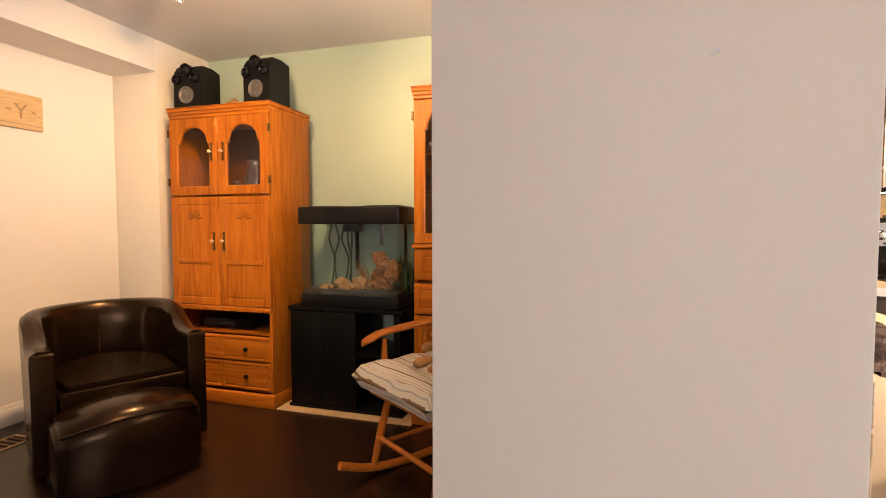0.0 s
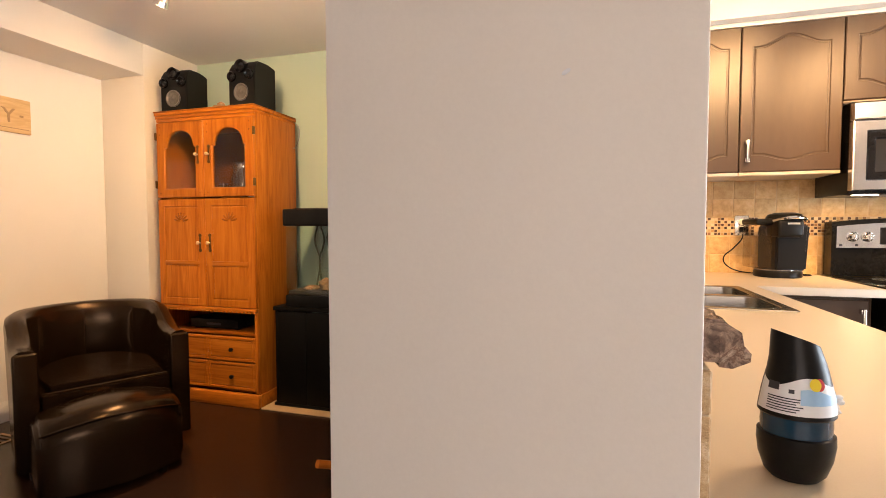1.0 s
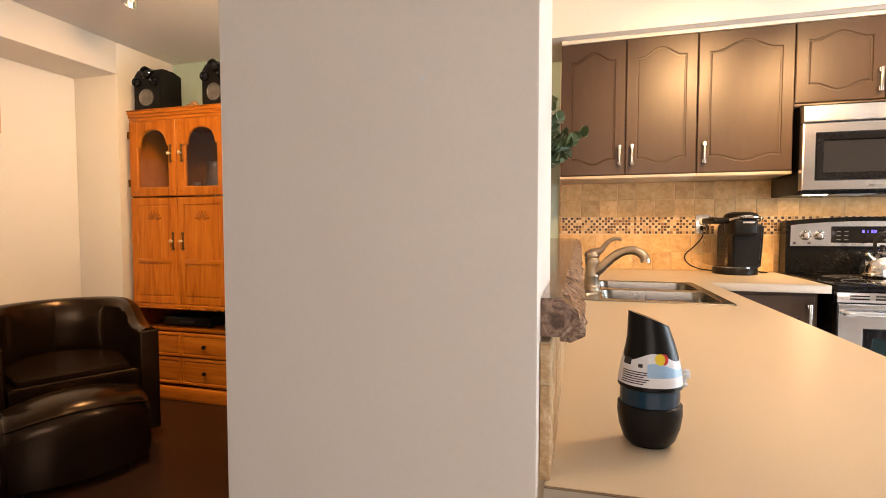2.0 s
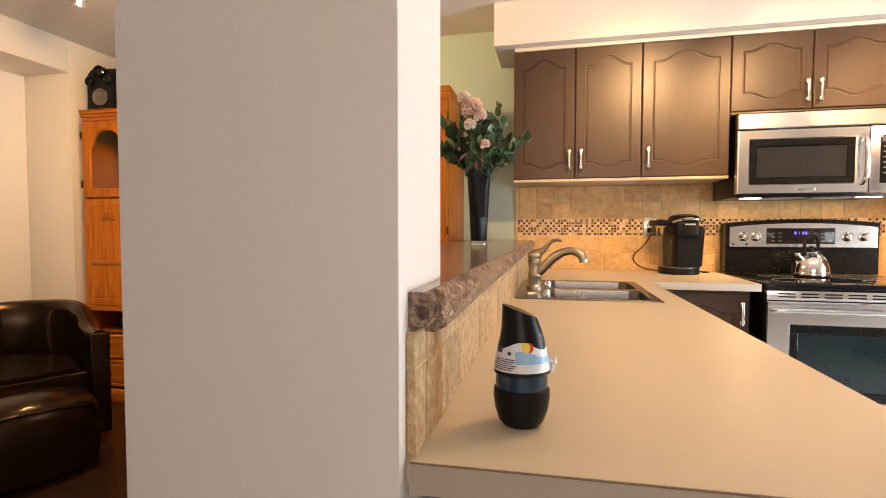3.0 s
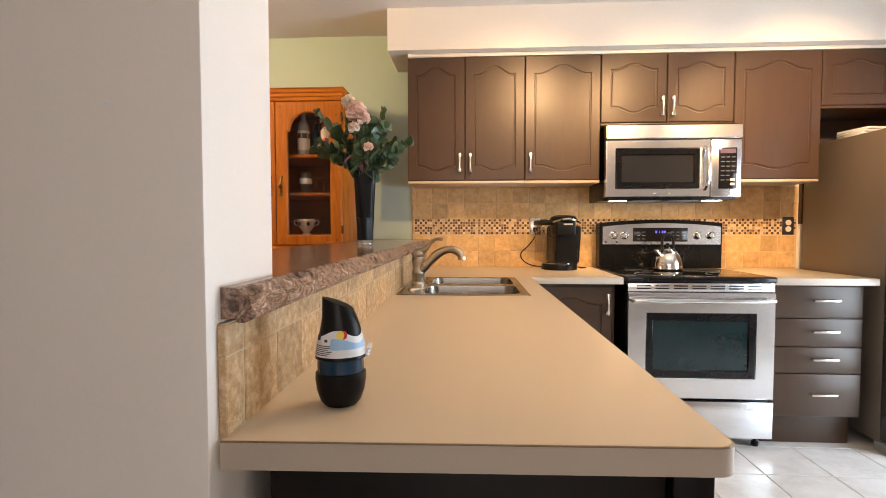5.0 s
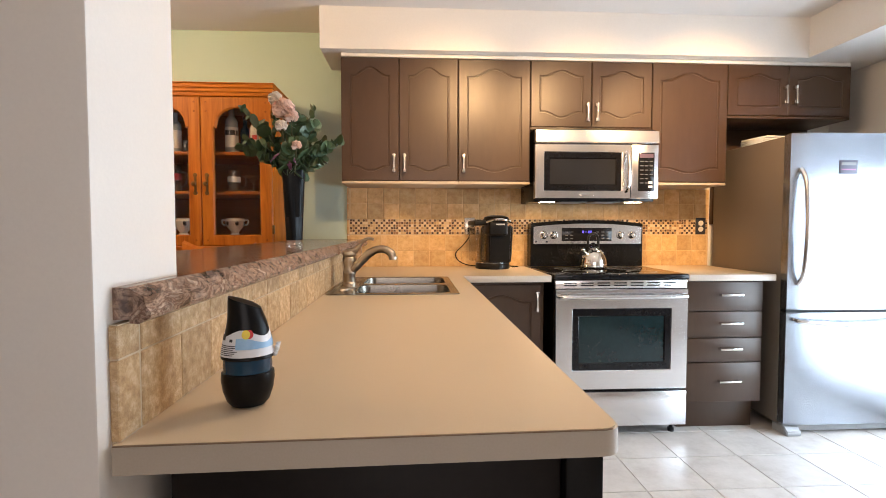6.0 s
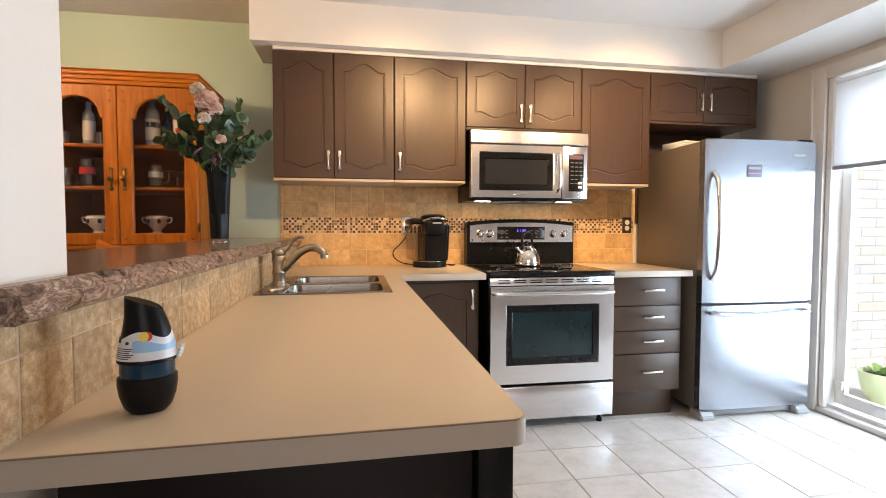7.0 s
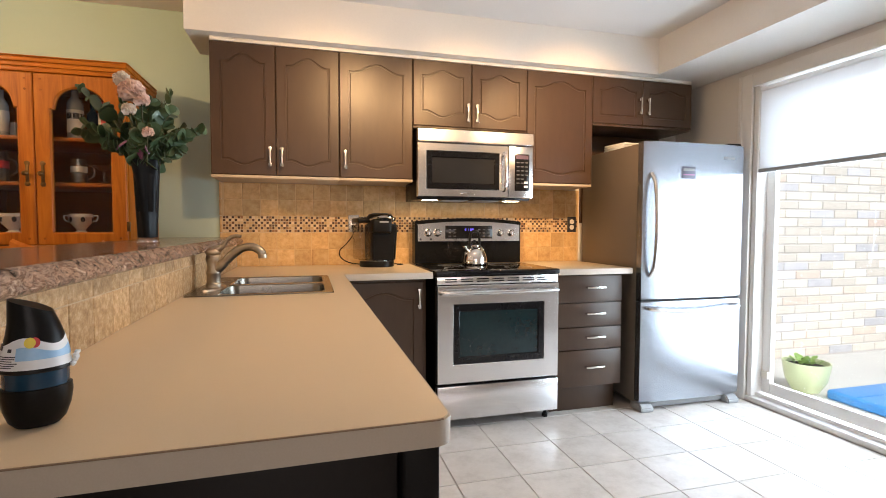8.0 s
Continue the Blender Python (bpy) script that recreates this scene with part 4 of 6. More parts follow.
def rrect(x0, y0, x1, y1, r, z, n=5):
    pts = []
    for cx, cy, a in ((x1 - r, y1 - r, 0), (x0 + r, y1 - r, 90), (x0 + r, y0 + r, 180), (x1 - r, y0 + r, 270)):
        pts += [(cx + r * math.cos(radians(a + 90 * k / n)), cy + r * math.sin(radians(a + 90 * k / n)), z) for k in range(n + 1)]
    return pts


ZS = COUNTER + 0.004
BX0, BX1, DX = 0.345, 0.742, 0.240
for y0, y1 in ((1.835, 2.125), (2.165, 2.455)):
    rings, bm = [], mesh()
    for inset, z, r_ in ((0, ZS, 0.05), (0.004, ZS - 0.003, 0.05), (0.010, ZS - 0.09, 0.05), (0.022, ZS - 0.165, 0.05), (0.06, ZS - 0.175, 0.04)):
        rings.append([bm.verts.new(p) for p in rrect(BX0 + inset, y0 + inset, BX1 - inset, y1 - inset, r_, z)])
    for a, b in zip(rings, rings[1:]):
        ring_quad(bm, a, b)
    bm.faces.new(rings[-1])
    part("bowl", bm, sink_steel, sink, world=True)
bm = mesh()
OX0, OX1, OY0, OY1 = 0.242, 0.772, 1.800, 2.490
outer = [bm.verts.new(p) for p in rrect(OX0, OY0, OX1, OY1, 0.02, COUNTER + 0.0005)]
top = [bm.verts.new(p) for p in rrect(OX0 + 0.004, OY0 + 0.004, OX1 - 0.004, OY1 - 0.004, 0.018, ZS)]
ring_quad(bm, outer, top)
# the flat deck between the rim and the two bowls
edges = [bm.edges.get((top[i], top[(i + 1) % len(top)])) for i in range(len(top))]
for y0, y1 in ((1.835, 2.125), (2.165, 2.455)):
    hole = [bm.verts.new(p) for p in rrect(BX0, y0, BX1, y1, 0.05, ZS)]
    edges += [bm.edges.new((hole[i], hole[(i + 1) % len(hole)])) for i in range(len(hole))]
bmesh.ops.triangle_fill(bm, edges=edges, use_beauty=True)
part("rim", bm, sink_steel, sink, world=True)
for y in (2.0, 2.30):
    part("drain", lathe(mesh(), [(0.03, 0), (0.042, 0.002), (0.042, 0.004), (0.02, 0.002)], 20, (0.54, y, ZS - 0.1755)), polished, sink, world=True)

fa = thing("faucet", (0.312, 2.005, ZS), -14, "brushed nickel single-lever kitchen faucet with an arched spout", "faucet")
part("base_plate", lathe(mesh(), [(0.001, 0), (0.040, 0), (0.038, 0.007), (0.03, 0.010)], 24, squash=(0.75, 2.4)), nickel, fa)
part("body", lathe(mesh(), [(0.030, 0.008), (0.030, 0.022), (0.026, 0.027), (0.026, 0.06), (0.028, 0.063), (0.028, 0.069), (0.026, 0.072), (0.024, 0.09), (0.027, 0.114), (0.029, 0.120), (0.027, 0.132), (0.022, 0.138)], 24), nickel, fa)
part("spout", tube(mesh(), smooth_path([(0.012, 0, 0.078), (0.042, 0, 0.105), (0.080, 0, 0.142), (0.118, 0, 0.164), (0.155, 0, 0.168), (0.184, 0, 0.154), (0.194, 0, 0.138)], 6), [0.020] * 6 + [0.018] * 10 + [0.016] * 12 + [0.0165] * 9, 14), nickel, fa)
part("aerator", lathe(mesh(), [(0.016, 0), (0.017, 0.004), (0.017, 0.016), (0.014, 0.018)], 16, (0.194, 0, 0.124)), nickel, fa)
lev = mesh()
blob(lev, (0, 0, 0.147), (0.030, 0.029, 0.020))
tube(lev, smooth_path([(-0.004, 0, 0.150), (0.034, 0, 0.168), (0.056, 0, 0.196), (0.084, 0, 0.212), (0.110, 0, 0.210)], 5), [0.022, 0.020, 0.018, 0.016, 0.014, 0.012, 0.011, 0.010, 0.0095, 0.009, 0.0088, 0.0085, 0.008, 0.0078, 0.0075, 0.007, 0.007, 0.007, 0.007, 0.0068, 0.006], 10)
part("lever", lev, nickel, fa)


# ---- things on the kitchen counters ----
fresh = thing("air_freshener", (0.347, 0.621, COUNTER), 12, "black cone air freshener with a torn white and blue label", "air freshener")
SQ = (0.90, 0.78)
part("base", lathe(mesh(), [(0.012, 0.0), (0.026, 0.001), (0.033, 0.008), (0.039, 0.024), (0.0415, 0.040), (0.041, 0.050), (0.039, 0.051)], 36, squash=SQ), black_plastic, fresh)
part("gel", lathe(mesh(), [(0.0375, 0.0505), (0.0380, 0.060), (0.0375, 0.072), (0.036, 0.0735)], 36, squash=SQ), deep_blue, fresh, "teal blue gel band")
PROF = [(0.0400, 0.0710), (0.0412, 0.0725), (0.0402, 0.080), (0.0375, 0.095), (0.0345, 0.108), (0.0320, 0.118), (0.0293, 0.130), (0.0268, 0.146), (0.0255, 0.153)]
bm = lathe(mesh(), PROF, 36, squash=SQ)
for v in bm.verts:
    if v.co.z > 0.125:
        k_ = (v.co.z - 0.125) / 0.028
        v.co.z += k_ * (-0.36 * v.co.x - 4.0 * max(0.0, v.co.x) ** 2)
        v.co.x -= 0.003 * k_
part("cone", bm, black_plastic, fresh)


def radius_at(z):
    for (r0, z0), (r1, z1) in zip(PROF, PROF[1:]):
        if z0 <= z <= z1:
            return r0 + (r1 - r0) * (z - z0) / (z1 - z0)
    return PROF[-1][0]


def wrap(a0, a1, z0, z1, out, wave=0.0, n=40, m=8):
    """A thin curved patch lying round the cone between two angles and two heights."""
    bm = mesh()
    grid = []
    for j in range(m + 1):
        row = []
        for i in range(n + 1):
            a = radians(a0 + (a1 - a0) * i / n)
            t = j / m
            z = z0 + (z1 + wave * math.sin(3.1 * a + 0.6) - z0) * t
            r = radius_at(z) + out
            row.append(bm.verts.new((r * SQ[0] * math.cos(a), r * SQ[1] * math.sin(a), z)))
        grid.append(row)
    for j in range(m):
        for i in range(n):
            bm.faces.new((grid[j][i], grid[j][i + 1], grid[j + 1][i + 1], grid[j + 1][i]))
    return bm


lab = part("label", wrap(-190, 45, 0.0765, 0.110, 0.0006, 0.005), paper_white, fresh, "torn white paper label")
part("print_band", wrap(-112, 40, 0.088, 0.100, 0.0011, 0.004), sky_blue, lab, "light blue printed band")


def dot(angle, z, r_, out, n=20):
    """A round sticker lying on the cone."""
    bm = mesh()
    def on(da, dz):
        rr = radius_at(z + dz) + out
        a = radians(angle) + da / rr
        return bm.verts.new((rr * SQ[0] * math.cos(a), rr * SQ[1] * math.sin(a), z + dz))
    ring = [on(r_ * math.cos(2 * math.pi * k / n), r_ * math.sin(2 * math.pi * k / n)) for k in range(n)]
    mid_ = on(0, 0)
    for k in range(n):
        bm.faces.new((ring[k], ring[(k + 1) % n], mid_))
    return bm


part("sticker", dot(-88, 0.109, 0.0064, 0.0022), yellow, lab, "round yellow sticker")
part("sticker_shadow", dot(-80, 0.109, 0.0062, 0.0016), red, lab, "red sticker edge")
for i in range(6):
    part("print_bar", wrap(-165, -118 + 5 * (i % 3), 0.0795 + 0.0026 * i, 0.0806 + 0.0026 * i, 0.0010, m=1), ink, lab)
part("print_mark", wrap(-130, -121, 0.0985, 0.1025, 0.0010, m=2), ink, lab)
part("logo_patch", wrap(-168, -146, 0.100, 0.108, 0.0010, m=2), ink, lab, "dark oval logo patch")
bm = mesh()
for k in range(5):
    blob(bm, (0.039 + 0.001 * k, 0.004 * (k % 3) - 0.004, 0.074 + 0.0035 * k), (0.0035, 0.0045, 0.003), 0.5, k, 6)
part("torn_flap", bm, paper_white, fresh, "torn white label flap")

km = thing("coffee_maker", (1.098, 3.055, COUNTER), 8, "black single-cup coffee maker with a clear side water tank", "coffee maker")
part("base", lathe(mesh(), [(0.05, 0), (0.098, 0.001), (0.101, 0.006), (0.100, 0.030), (0.096, 0.036), (0.05, 0.037)], 32, squash=(1.0, 1.15)), black_plastic, km)
part("drip_rim", lathe(mesh(), [(0.086, 0.0375), (0.090, 0.0385), (0.090, 0.041), (0.084, 0.042)], 32, (0, -0.01, 0), squash=(0.95, 1.1)), polished, km, "chrome drip tray rim")
bm = mesh()
out = [(-0.045, -0.085), (0.085, -0.085), (0.102, -0.05), (0.102, 0.09), (0.07, 0.12), (-0.045, 0.12)]
a = [bm.verts.new((x, y, 0.0375)) for x, y in out]
b = [bm.verts.new((x * 1.08 + 0.004, y, 0.265)) for x, y in out]
bm.faces.new(a[::-1]), bm.faces.new(b)
ring_quad(bm, a, b)
bmesh.ops.bevel(bm, geom=bm.edges[:], offset=0.008, segments=2, affect="EDGES")
part("body", bm, black_plastic, km)
part("water_tank", boxed((-0.122, -0.06, 0.045), (-0.050, 0.11, 0.268), 0.012, 3), smoked_glass, km, "clear smoky water tank")
part("tank_lid", boxed((-0.126, -0.065, 0.2685), (-0.047, 0.115, 0.300), 0.010, 3), black_plastic, km)
part("brew_head", boxed((-0.052, -0.118, 0.205), (0.062, 0.02, 0.296), 0.016, 3), black_plastic, km)
bm = lathe(mesh(), [(0.085, 0.0), (0.085, 0.012), (0.074, 0.030), (0.045, 0.040)], 32, (0.016, -0.02, 0.290), squash=(0.92, 1.15))
part("lid", bm, black_plastic, km)
bm = tube(mesh(), smooth_path([(-0.055, -0.075, 0.288), (-0.025, -0.122, 0.300), (0.016, -0.136, 0.305), (0.057, -0.122, 0.300), (0.087, -0.075, 0.288)], 6), 0.008, 8)
part("handle", bm, polished, km, "chrome lid handle")
part("badge", boxed((-0.012, -0.1195, 0.270), (0.040, -0.118, 0.279), 0), grey_plastic, km)

km.scale = (1.10, 1.0, 1.04)

OUT_Y = NORTH - 0.0105


def outlet(x, z, plate, label):
    o = thing("wall_outlet", (x, OUT_Y, z), 0, label, "outlet", "wall outlets")
    p = part("plate", boxed((x - 0.036, OUT_Y - 0.006, z - 0.058), (x + 0.036, OUT_Y, z + 0.058), 0.003), plate, o, world=True)
    for s_ in (-1, 1):
        bm = lathe(mesh(), [(0.018, 0), (0.018, 0.003), (0.015, 0.004)], 20)
        bm.transform(pose(x, OUT_Y - 0.0062, z + 0.021 * s_, 90))
        sk = part("socket", bm, white_plastic, p, "white socket face", world=True)
    return o


outlet(0.967, 1.188, pewter, "metal plate with two white sockets on the tiled wall")
outlet(2.598, 1.188, ink, "black plate with two white sockets on the tiled wall")
plug = thing("power_plug", (0.967, OUT_Y - 0.03, 1.166), 0, "black plug with its cord hanging to the counter", "plug")
part("plug_body", boxed((0.950, OUT_Y - 0.040, 1.150), (0.984, OUT_Y - 0.0105, 1.180), 0.006), black_plastic, plug, world=True)
cord = smooth_path([(0.967, OUT_Y - 0.040, 1.158), (0.955, OUT_Y - 0.055, 1.110), (0.915, OUT_Y - 0.04, 1.055), (0.872, OUT_Y - 0.035, 1.010), (0.878, OUT_Y - 0.045, 0.965), (0.935, OUT_Y - 0.06, 0.930), (1.04, OUT_Y - 0.05, COUNTER + 0.004), (1.14, OUT_Y - 0.02, COUNTER + 0.004), (1.25, OUT_Y - 0.05, COUNTER + 0.004), (1.285, OUT_Y - 0.09, COUNTER + 0.004), (1.24, OUT_Y - 0.12, COUNTER + 0.004)], 6)
part("cord", tube(mesh(), cord, 0.0035, 6), black_plastic, plug, world=True)

ke = thing("kettle", (1.730, 2.955, 0.9185), 20, "polished steel whistling kettle with a black loop handle on the cooktop", "kettle")
part("body", lathe(mesh(), [(0.05, 0), (0.080, 0.002), (0.086, 0.008), (0.087, 0.030), (0.085, 0.048), (0.079, 0.072), (0.067, 0.096), (0.050, 0.116), (0.036, 0.125)], 36), polished, ke)
part("base_band", lathe(mesh(), [(0.0868, 0.010), (0.0885, 0.012), (0.0885, 0.017), (0.0870, 0.019)], 36, cap=False), polished, ke)
part("lid", lathe(mesh(), [(0.036, 0.1255), (0.038, 0.129), (0.030, 0.136), (0.010, 0.141)], 28), polished, ke)
part("lid_knob", lathe(mesh(), [(0.006, 0.141), (0.006, 0.147), (0.011, 0.150), (0.012, 0.158), (0.008, 0.163), (0.001, 0.164)], 16), black_plastic, ke, "black lid knob")
part("spout", tube(mesh(), [(-0.056, 0, 0.088), (-0.074, 0, 0.106), (-0.082, 0, 0.116)], [0.019, 0.016, 0.013], 14), polished, ke)
part("spout_cap", lathe(mesh(), [(0.012, 0), (0.015, 0.004), (0.015, 0.012), (0.006, 0.018)], 14, (-0.082, 0, 0.113)), polished, ke)
part("handle", tube(mesh(), smooth_path([(-0.040, 0, 0.121), (-0.041, 0, 0.165), (-0.034, 0, 0.202), (-0.013, 0, 0.220), (0.013, 0, 0.220), (0.034, 0, 0.202), (0.041, 0, 0.165), (0.040, 0, 0.121)], 5), 0.0085, 10), black_plastic, ke, "black plastic loop handle")

# ---- vase with flowers on the bar ----
VX, VY = 0.078, 2.02
vase = thing("vase", (VX, VY, BAR), 15, "tall black twisted glass vase with a clear foot", "vase")
bm = mesh()
rings = []
for k in range(15):
    t = k / 14
    z = 0.022 + 0.295 * t
    r_ = 0.031 + 0.001 * math.sin(t * 4) + 0.023 * t ** 1.7
    tw = 0.9 * t
    rings.append([bm.verts.new((r_ * (1 + 0.10 * math.cos(4 * (a + tw))) * math.cos(a), r_ * (1 + 0.10 * math.cos(4 * (a + tw))) * math.sin(a), z)) for a in (2 * math.pi * i / 32 for i in range(32))])
for a, b in zip(rings, rings[1:]):
    ring_quad(bm, a, b)
bm.faces.new(rings[0][::-1])
inner = [bm.verts.new((v.co.x * 0.9, v.co.y * 0.9, v.co.z)) for v in rings[-1]]
ring_quad(bm, rings[-1], inner)
low = [bm.verts.new((v.co.x * 0.7, v.co.y * 0.7, 0.12)) for v in rings[-1]]
ring_quad(bm, inner, low)
bm.faces.new(low)
part("body", bm, black_vase, vase)
part("foot", lathe(mesh(), [(0.038, 0), (0.039, 0.003), (0.036, 0.018), (0.035, 0.0215)], 24), tumbler_glass, vase, "clear glass foot")

rnd = random.Random(7)
fl = thing("flower_arrangement", (VX, VY, BAR + 0.13), 0, "artificial pink peonies with eucalyptus sprays and a purple ribbon", "flowers")
leaf_me = bpy.data.meshes.new("leaf")
bm = mesh()
n = 10
rim = [bm.verts.new((0.5 * math.sin(2 * math.pi * i / n) * (1 - 0.12 * math.cos(2 * math.pi * i / n)), 0.5 - 0.5 * math.cos(2 * math.pi * i / n), 0.05 * math.sin(2 * math.pi * i / n) ** 2)) for i in range(n)]
mid = bm.verts.new((0, 0.5, -0.04))
for i in range(n):
    bm.faces.new((rim[i], rim[(i + 1) % n], mid))
back = bmesh.ops.extrude_face_region(bm, geom=bm.faces[:])["geom"]
bmesh.ops.translate(bm, vec=(0, 0, -0.03), verts=[v for v in back if isinstance(v, bmesh.types.BMVert)])
bmesh.ops.recalc_face_normals(bm, faces=bm.faces[:])
bm.to_mesh(leaf_me)
bm.free()
for p in leaf_me.polygons:
    p.use_smooth = True
leaf_me.set_sharp_from_angle(angle=radians(40))
leaf_me.materials.append(leaf_green)


def leaf(parent, at, aim, size):
    ob = new("leaf", leaf_me)
    ob.parent = parent
    q = Vector(aim).to_track_quat("Y", "Z").to_matrix().to_4x4()
    ob.matrix_basis = Matrix.Translation(at) @ q @ Matrix.Rotation(rnd.choice((-1, 1)) * rnd.uniform(0.5, 1.5), 4, "Y") @ Matrix.Scale(size, 4)


# spray tips, seen from the vase's mouth: sideways, away, up
TIPS = [(0.185, 0.0, 0.135), (0.150, -0.06, 0.10), (0.075, 0.03, 0.265), (0.10, -0.05, 0.19), (-0.190, -0.03, 0.255), (-0.215, 0.0, 0.10),
        (-0.165, -0.07, 0.125), (0.115, 0.04, 0.14), (0.04, -0.10, 0.11), (0.07, -0.02, 0.06),
        (0.13, -0.03, 0.045), (-0.055, -0.04, 0.21), (0.035, -0.07, 0.215), (-0.11, -0.06, 0.055), (0.0, -0.09, 0.06), (-0.13, 0.02, 0.19), (0.10, -0.06, 0.085)]
for tx, ty, tz in TIPS:
    z0 = 0.175
    pts = smooth_path([(0.01 * tx / 0.2, 0.01 * ty / 0.1, 0.0), (0.08 * tx, 0.08 * ty, z0 * 0.7), (tx * 0.35, ty * 0.35, z0 + tz * 0.45), (tx, ty, z0 + tz)], 7)
    st = part("stem", tube(mesh(), pts, 0.0022, 6), stem_green, fl)
    for i in range(9, len(pts)):
        if i % 2 == 0 or i > 16:
            d = (pts[i] - pts[i - 1]).normalized()
            size = rnd.uniform(0.042, 0.066) * (0.72 if i > len(pts) - 4 else 1)
            for s_ in (-1, 1):
                side = d.cross(Vector((0, 0, 1))).normalized() * s_ + d * 0.5 + Vector((rnd.uniform(-0.4, 0.4), rnd.uniform(-0.5, 0.4), rnd.uniform(-0.2, 0.6)))
                leaf(st, pts[i], side, size)
    leaf(st, pts[-1], (tx, ty, 0.2), 0.032)


def peony(at, radius, mat, count=34):
    st = part("flower_stem", tube(mesh(), smooth_path([(0, 0, 0), (0.2 * at[0], 0.2 * at[1], 0.13), at], 6), 0.0028, 6), stem_green, fl)
    fb = mesh()
    for k in range(count):
        a, lift = k * 2.4, (k / count)
        zz = -0.45 + 1.4 * lift
        ww = math.sqrt(max(0.05, 1 - min(1, zz) ** 2))
        out = Vector((math.cos(a) * ww, math.sin(a) * ww, zz)).normalized()
        c = Vector(at) + out * radius * 0.62
        vs = []
        u = out.orthogonal().normalized()
        w = out.cross(u)
        for i in range(8):
            b_ = 2 * math.pi * i / 8
            rr = radius * 0.5 * (1 + 0.16 * math.sin(3 * b_ + k))
            vs.append(fb.verts.new(c + (u * math.cos(b_) + w * math.sin(b_)) * rr + out * radius * (0.22 * math.cos(b_) ** 2 + 0.08 * rnd.random())))
        m_ = fb.verts.new(c - out * radius * 0.16)
        for i in range(8):
            fb.faces.new((vs[i], vs[(i + 1) % 8], m_))
    part("bloom", fb, mat, st, "layered pale pink bloom" if mat is petal_pink else "layered cream bloom")


peony((-0.015, -0.09, 0.425), 0.046, petal_pink, 40)
peony((-0.050, -0.08, 0.470), 0.030, petal_white, 30)
peony((0.018, -0.10, 0.395), 0.030, petal_pink, 30)
peony((-0.020, -0.11, 0.355), 0.026, petal_white, 24)
peony((0.042, -0.12, 0.275), 0.022, petal_pink, 22)
for k, (dx, dz) in enumerate(((-0.075, 0.245), (-0.03, 0.265), (0.03, 0.235))):
    part("ribbon", tube(mesh(), smooth_path([(0.0, -0.045, 0.185), (dx * 0.4, -0.075, dz), (dx * 0.8, -0.08, dz - 0.015), (dx, -0.07, dz - 0.03)], 5), [0.004] * 6 + [0.005] * 6 + [0.003] * 4, 6), purple_ribbon, fl, "purple ribbon loop")

# ---- living room: oak wall units ----


def arch_glass_door(u, x0, z0, x1, z1, y, knob_x, knob_z, hinge_x):
    d = part("door", panel_door(mesh(), x0, z0, x1, z1, y, 0.022, 0.062, 0.11, 0.0, shouldered, True, rail=0.055), oak_up, u, world=True)
    g = part("pane", boxed((x0 + 0.05, y + 0.010, z0 + 0.045), (x1 - 0.05, y + 0.013, z1 - 0.05), 0), smoked_glass, d, world=True)
    g.visible_shadow = False
    knob(d, knob_x, knob_z, y)
    for z in (z0 + 0.09, z1 - 0.09):
        part("hinge", boxed((hinge_x - 0.006, y - 0.006, z - 0.025), (hinge_x + 0.006, y + 0.012, z + 0.025), 0.002), brass, d, world=True)
    for x in (x0 + 0.03, x1 - 0.03):
        for z in (z1 - 0.03, z1 - 0.08, z0 + 0.03):
            bm = lathe(mesh(), [(0.006, 0), (0.006, 0.0015), (0.004, 0.002)], 10)
            bm.transform(pose(x, y + 0.0005, z, 90))
            part("peg", bm, oak_shaded, d, world=True)
    return d


def knob(d, x, z, y):
    bm = mesh()
    box(bm, (x - 0.007, y - 0.004, z - 0.045), (x + 0.007, y, z + 0.045), 0.003)
    for s_ in (-1, 1):
        bm2 = lathe(mesh(), [(0.012, 0), (0.012, 0.003), (0.006, 0.004)], 12)
        bm2.transform(pose(x, y, z + 0.05 * s_, 90))
        me = bpy.data.meshes.new("t")
        bm2.to_mesh(me)
        bm.from_mesh(me)
        bpy.data.meshes.remove(me)
        bm2.free()
    part("back_plate", bm, brass, d, "antique brass back plate", world=True)
    bm = lathe(mesh(), [(0.005, 0), (0.005, 0.010), (0.010, 0.015), (0.012, 0.022), (0.008, 0.028), (0.001, 0.030)], 14)
    bm.transform(pose(x, y - 0.004, z, 90))
    part("knob", bm, sign_wood if d.parent and d.parent.name.startswith("tv") else brass, d, "round knob", world=True)


def crown(u, x0, x1, y0, y1, z):
    bm = mesh()
    for k, (o, a, b) in enumerate(((0.0, -0.075, -0.052), (0.005, -0.052, -0.030), (0.010, -0.030, -0.008), (0.014, -0.008, 0.0))):
        box(bm, (x0 - o, y0 - o, z + a + 0.0002), (x1 + o, y1, z + b), 0.005)
    part("cornice", bm, oak_flat, u, "stepped oak cornice", world=True)


def carcass(u, x0, x1, y0, y1, z0, z1, shelves, t=0.02, solid_below=None):
    part("side", boxed((x0, y0, z0), (x0 + t, y1, z1), 0.002), oak_up, u, world=True)
    part("side", boxed((x1 - t, y0, z0), (x1, y1, z1), 0.002), oak_up, u, world=True)
    part("back", boxed((x0 + t, y1 - 0.012, z0), (x1 - t, y1, z1), 0), oak_shaded, u, world=True)
    for z in shelves:
        part("shelf", boxed((x0 + t + 0.001, y0 + 0.03, z - 0.009), (x1 - t - 0.001, y1 - 0.0125, z + 0.009), 0.002), oak_flat, u, world=True)


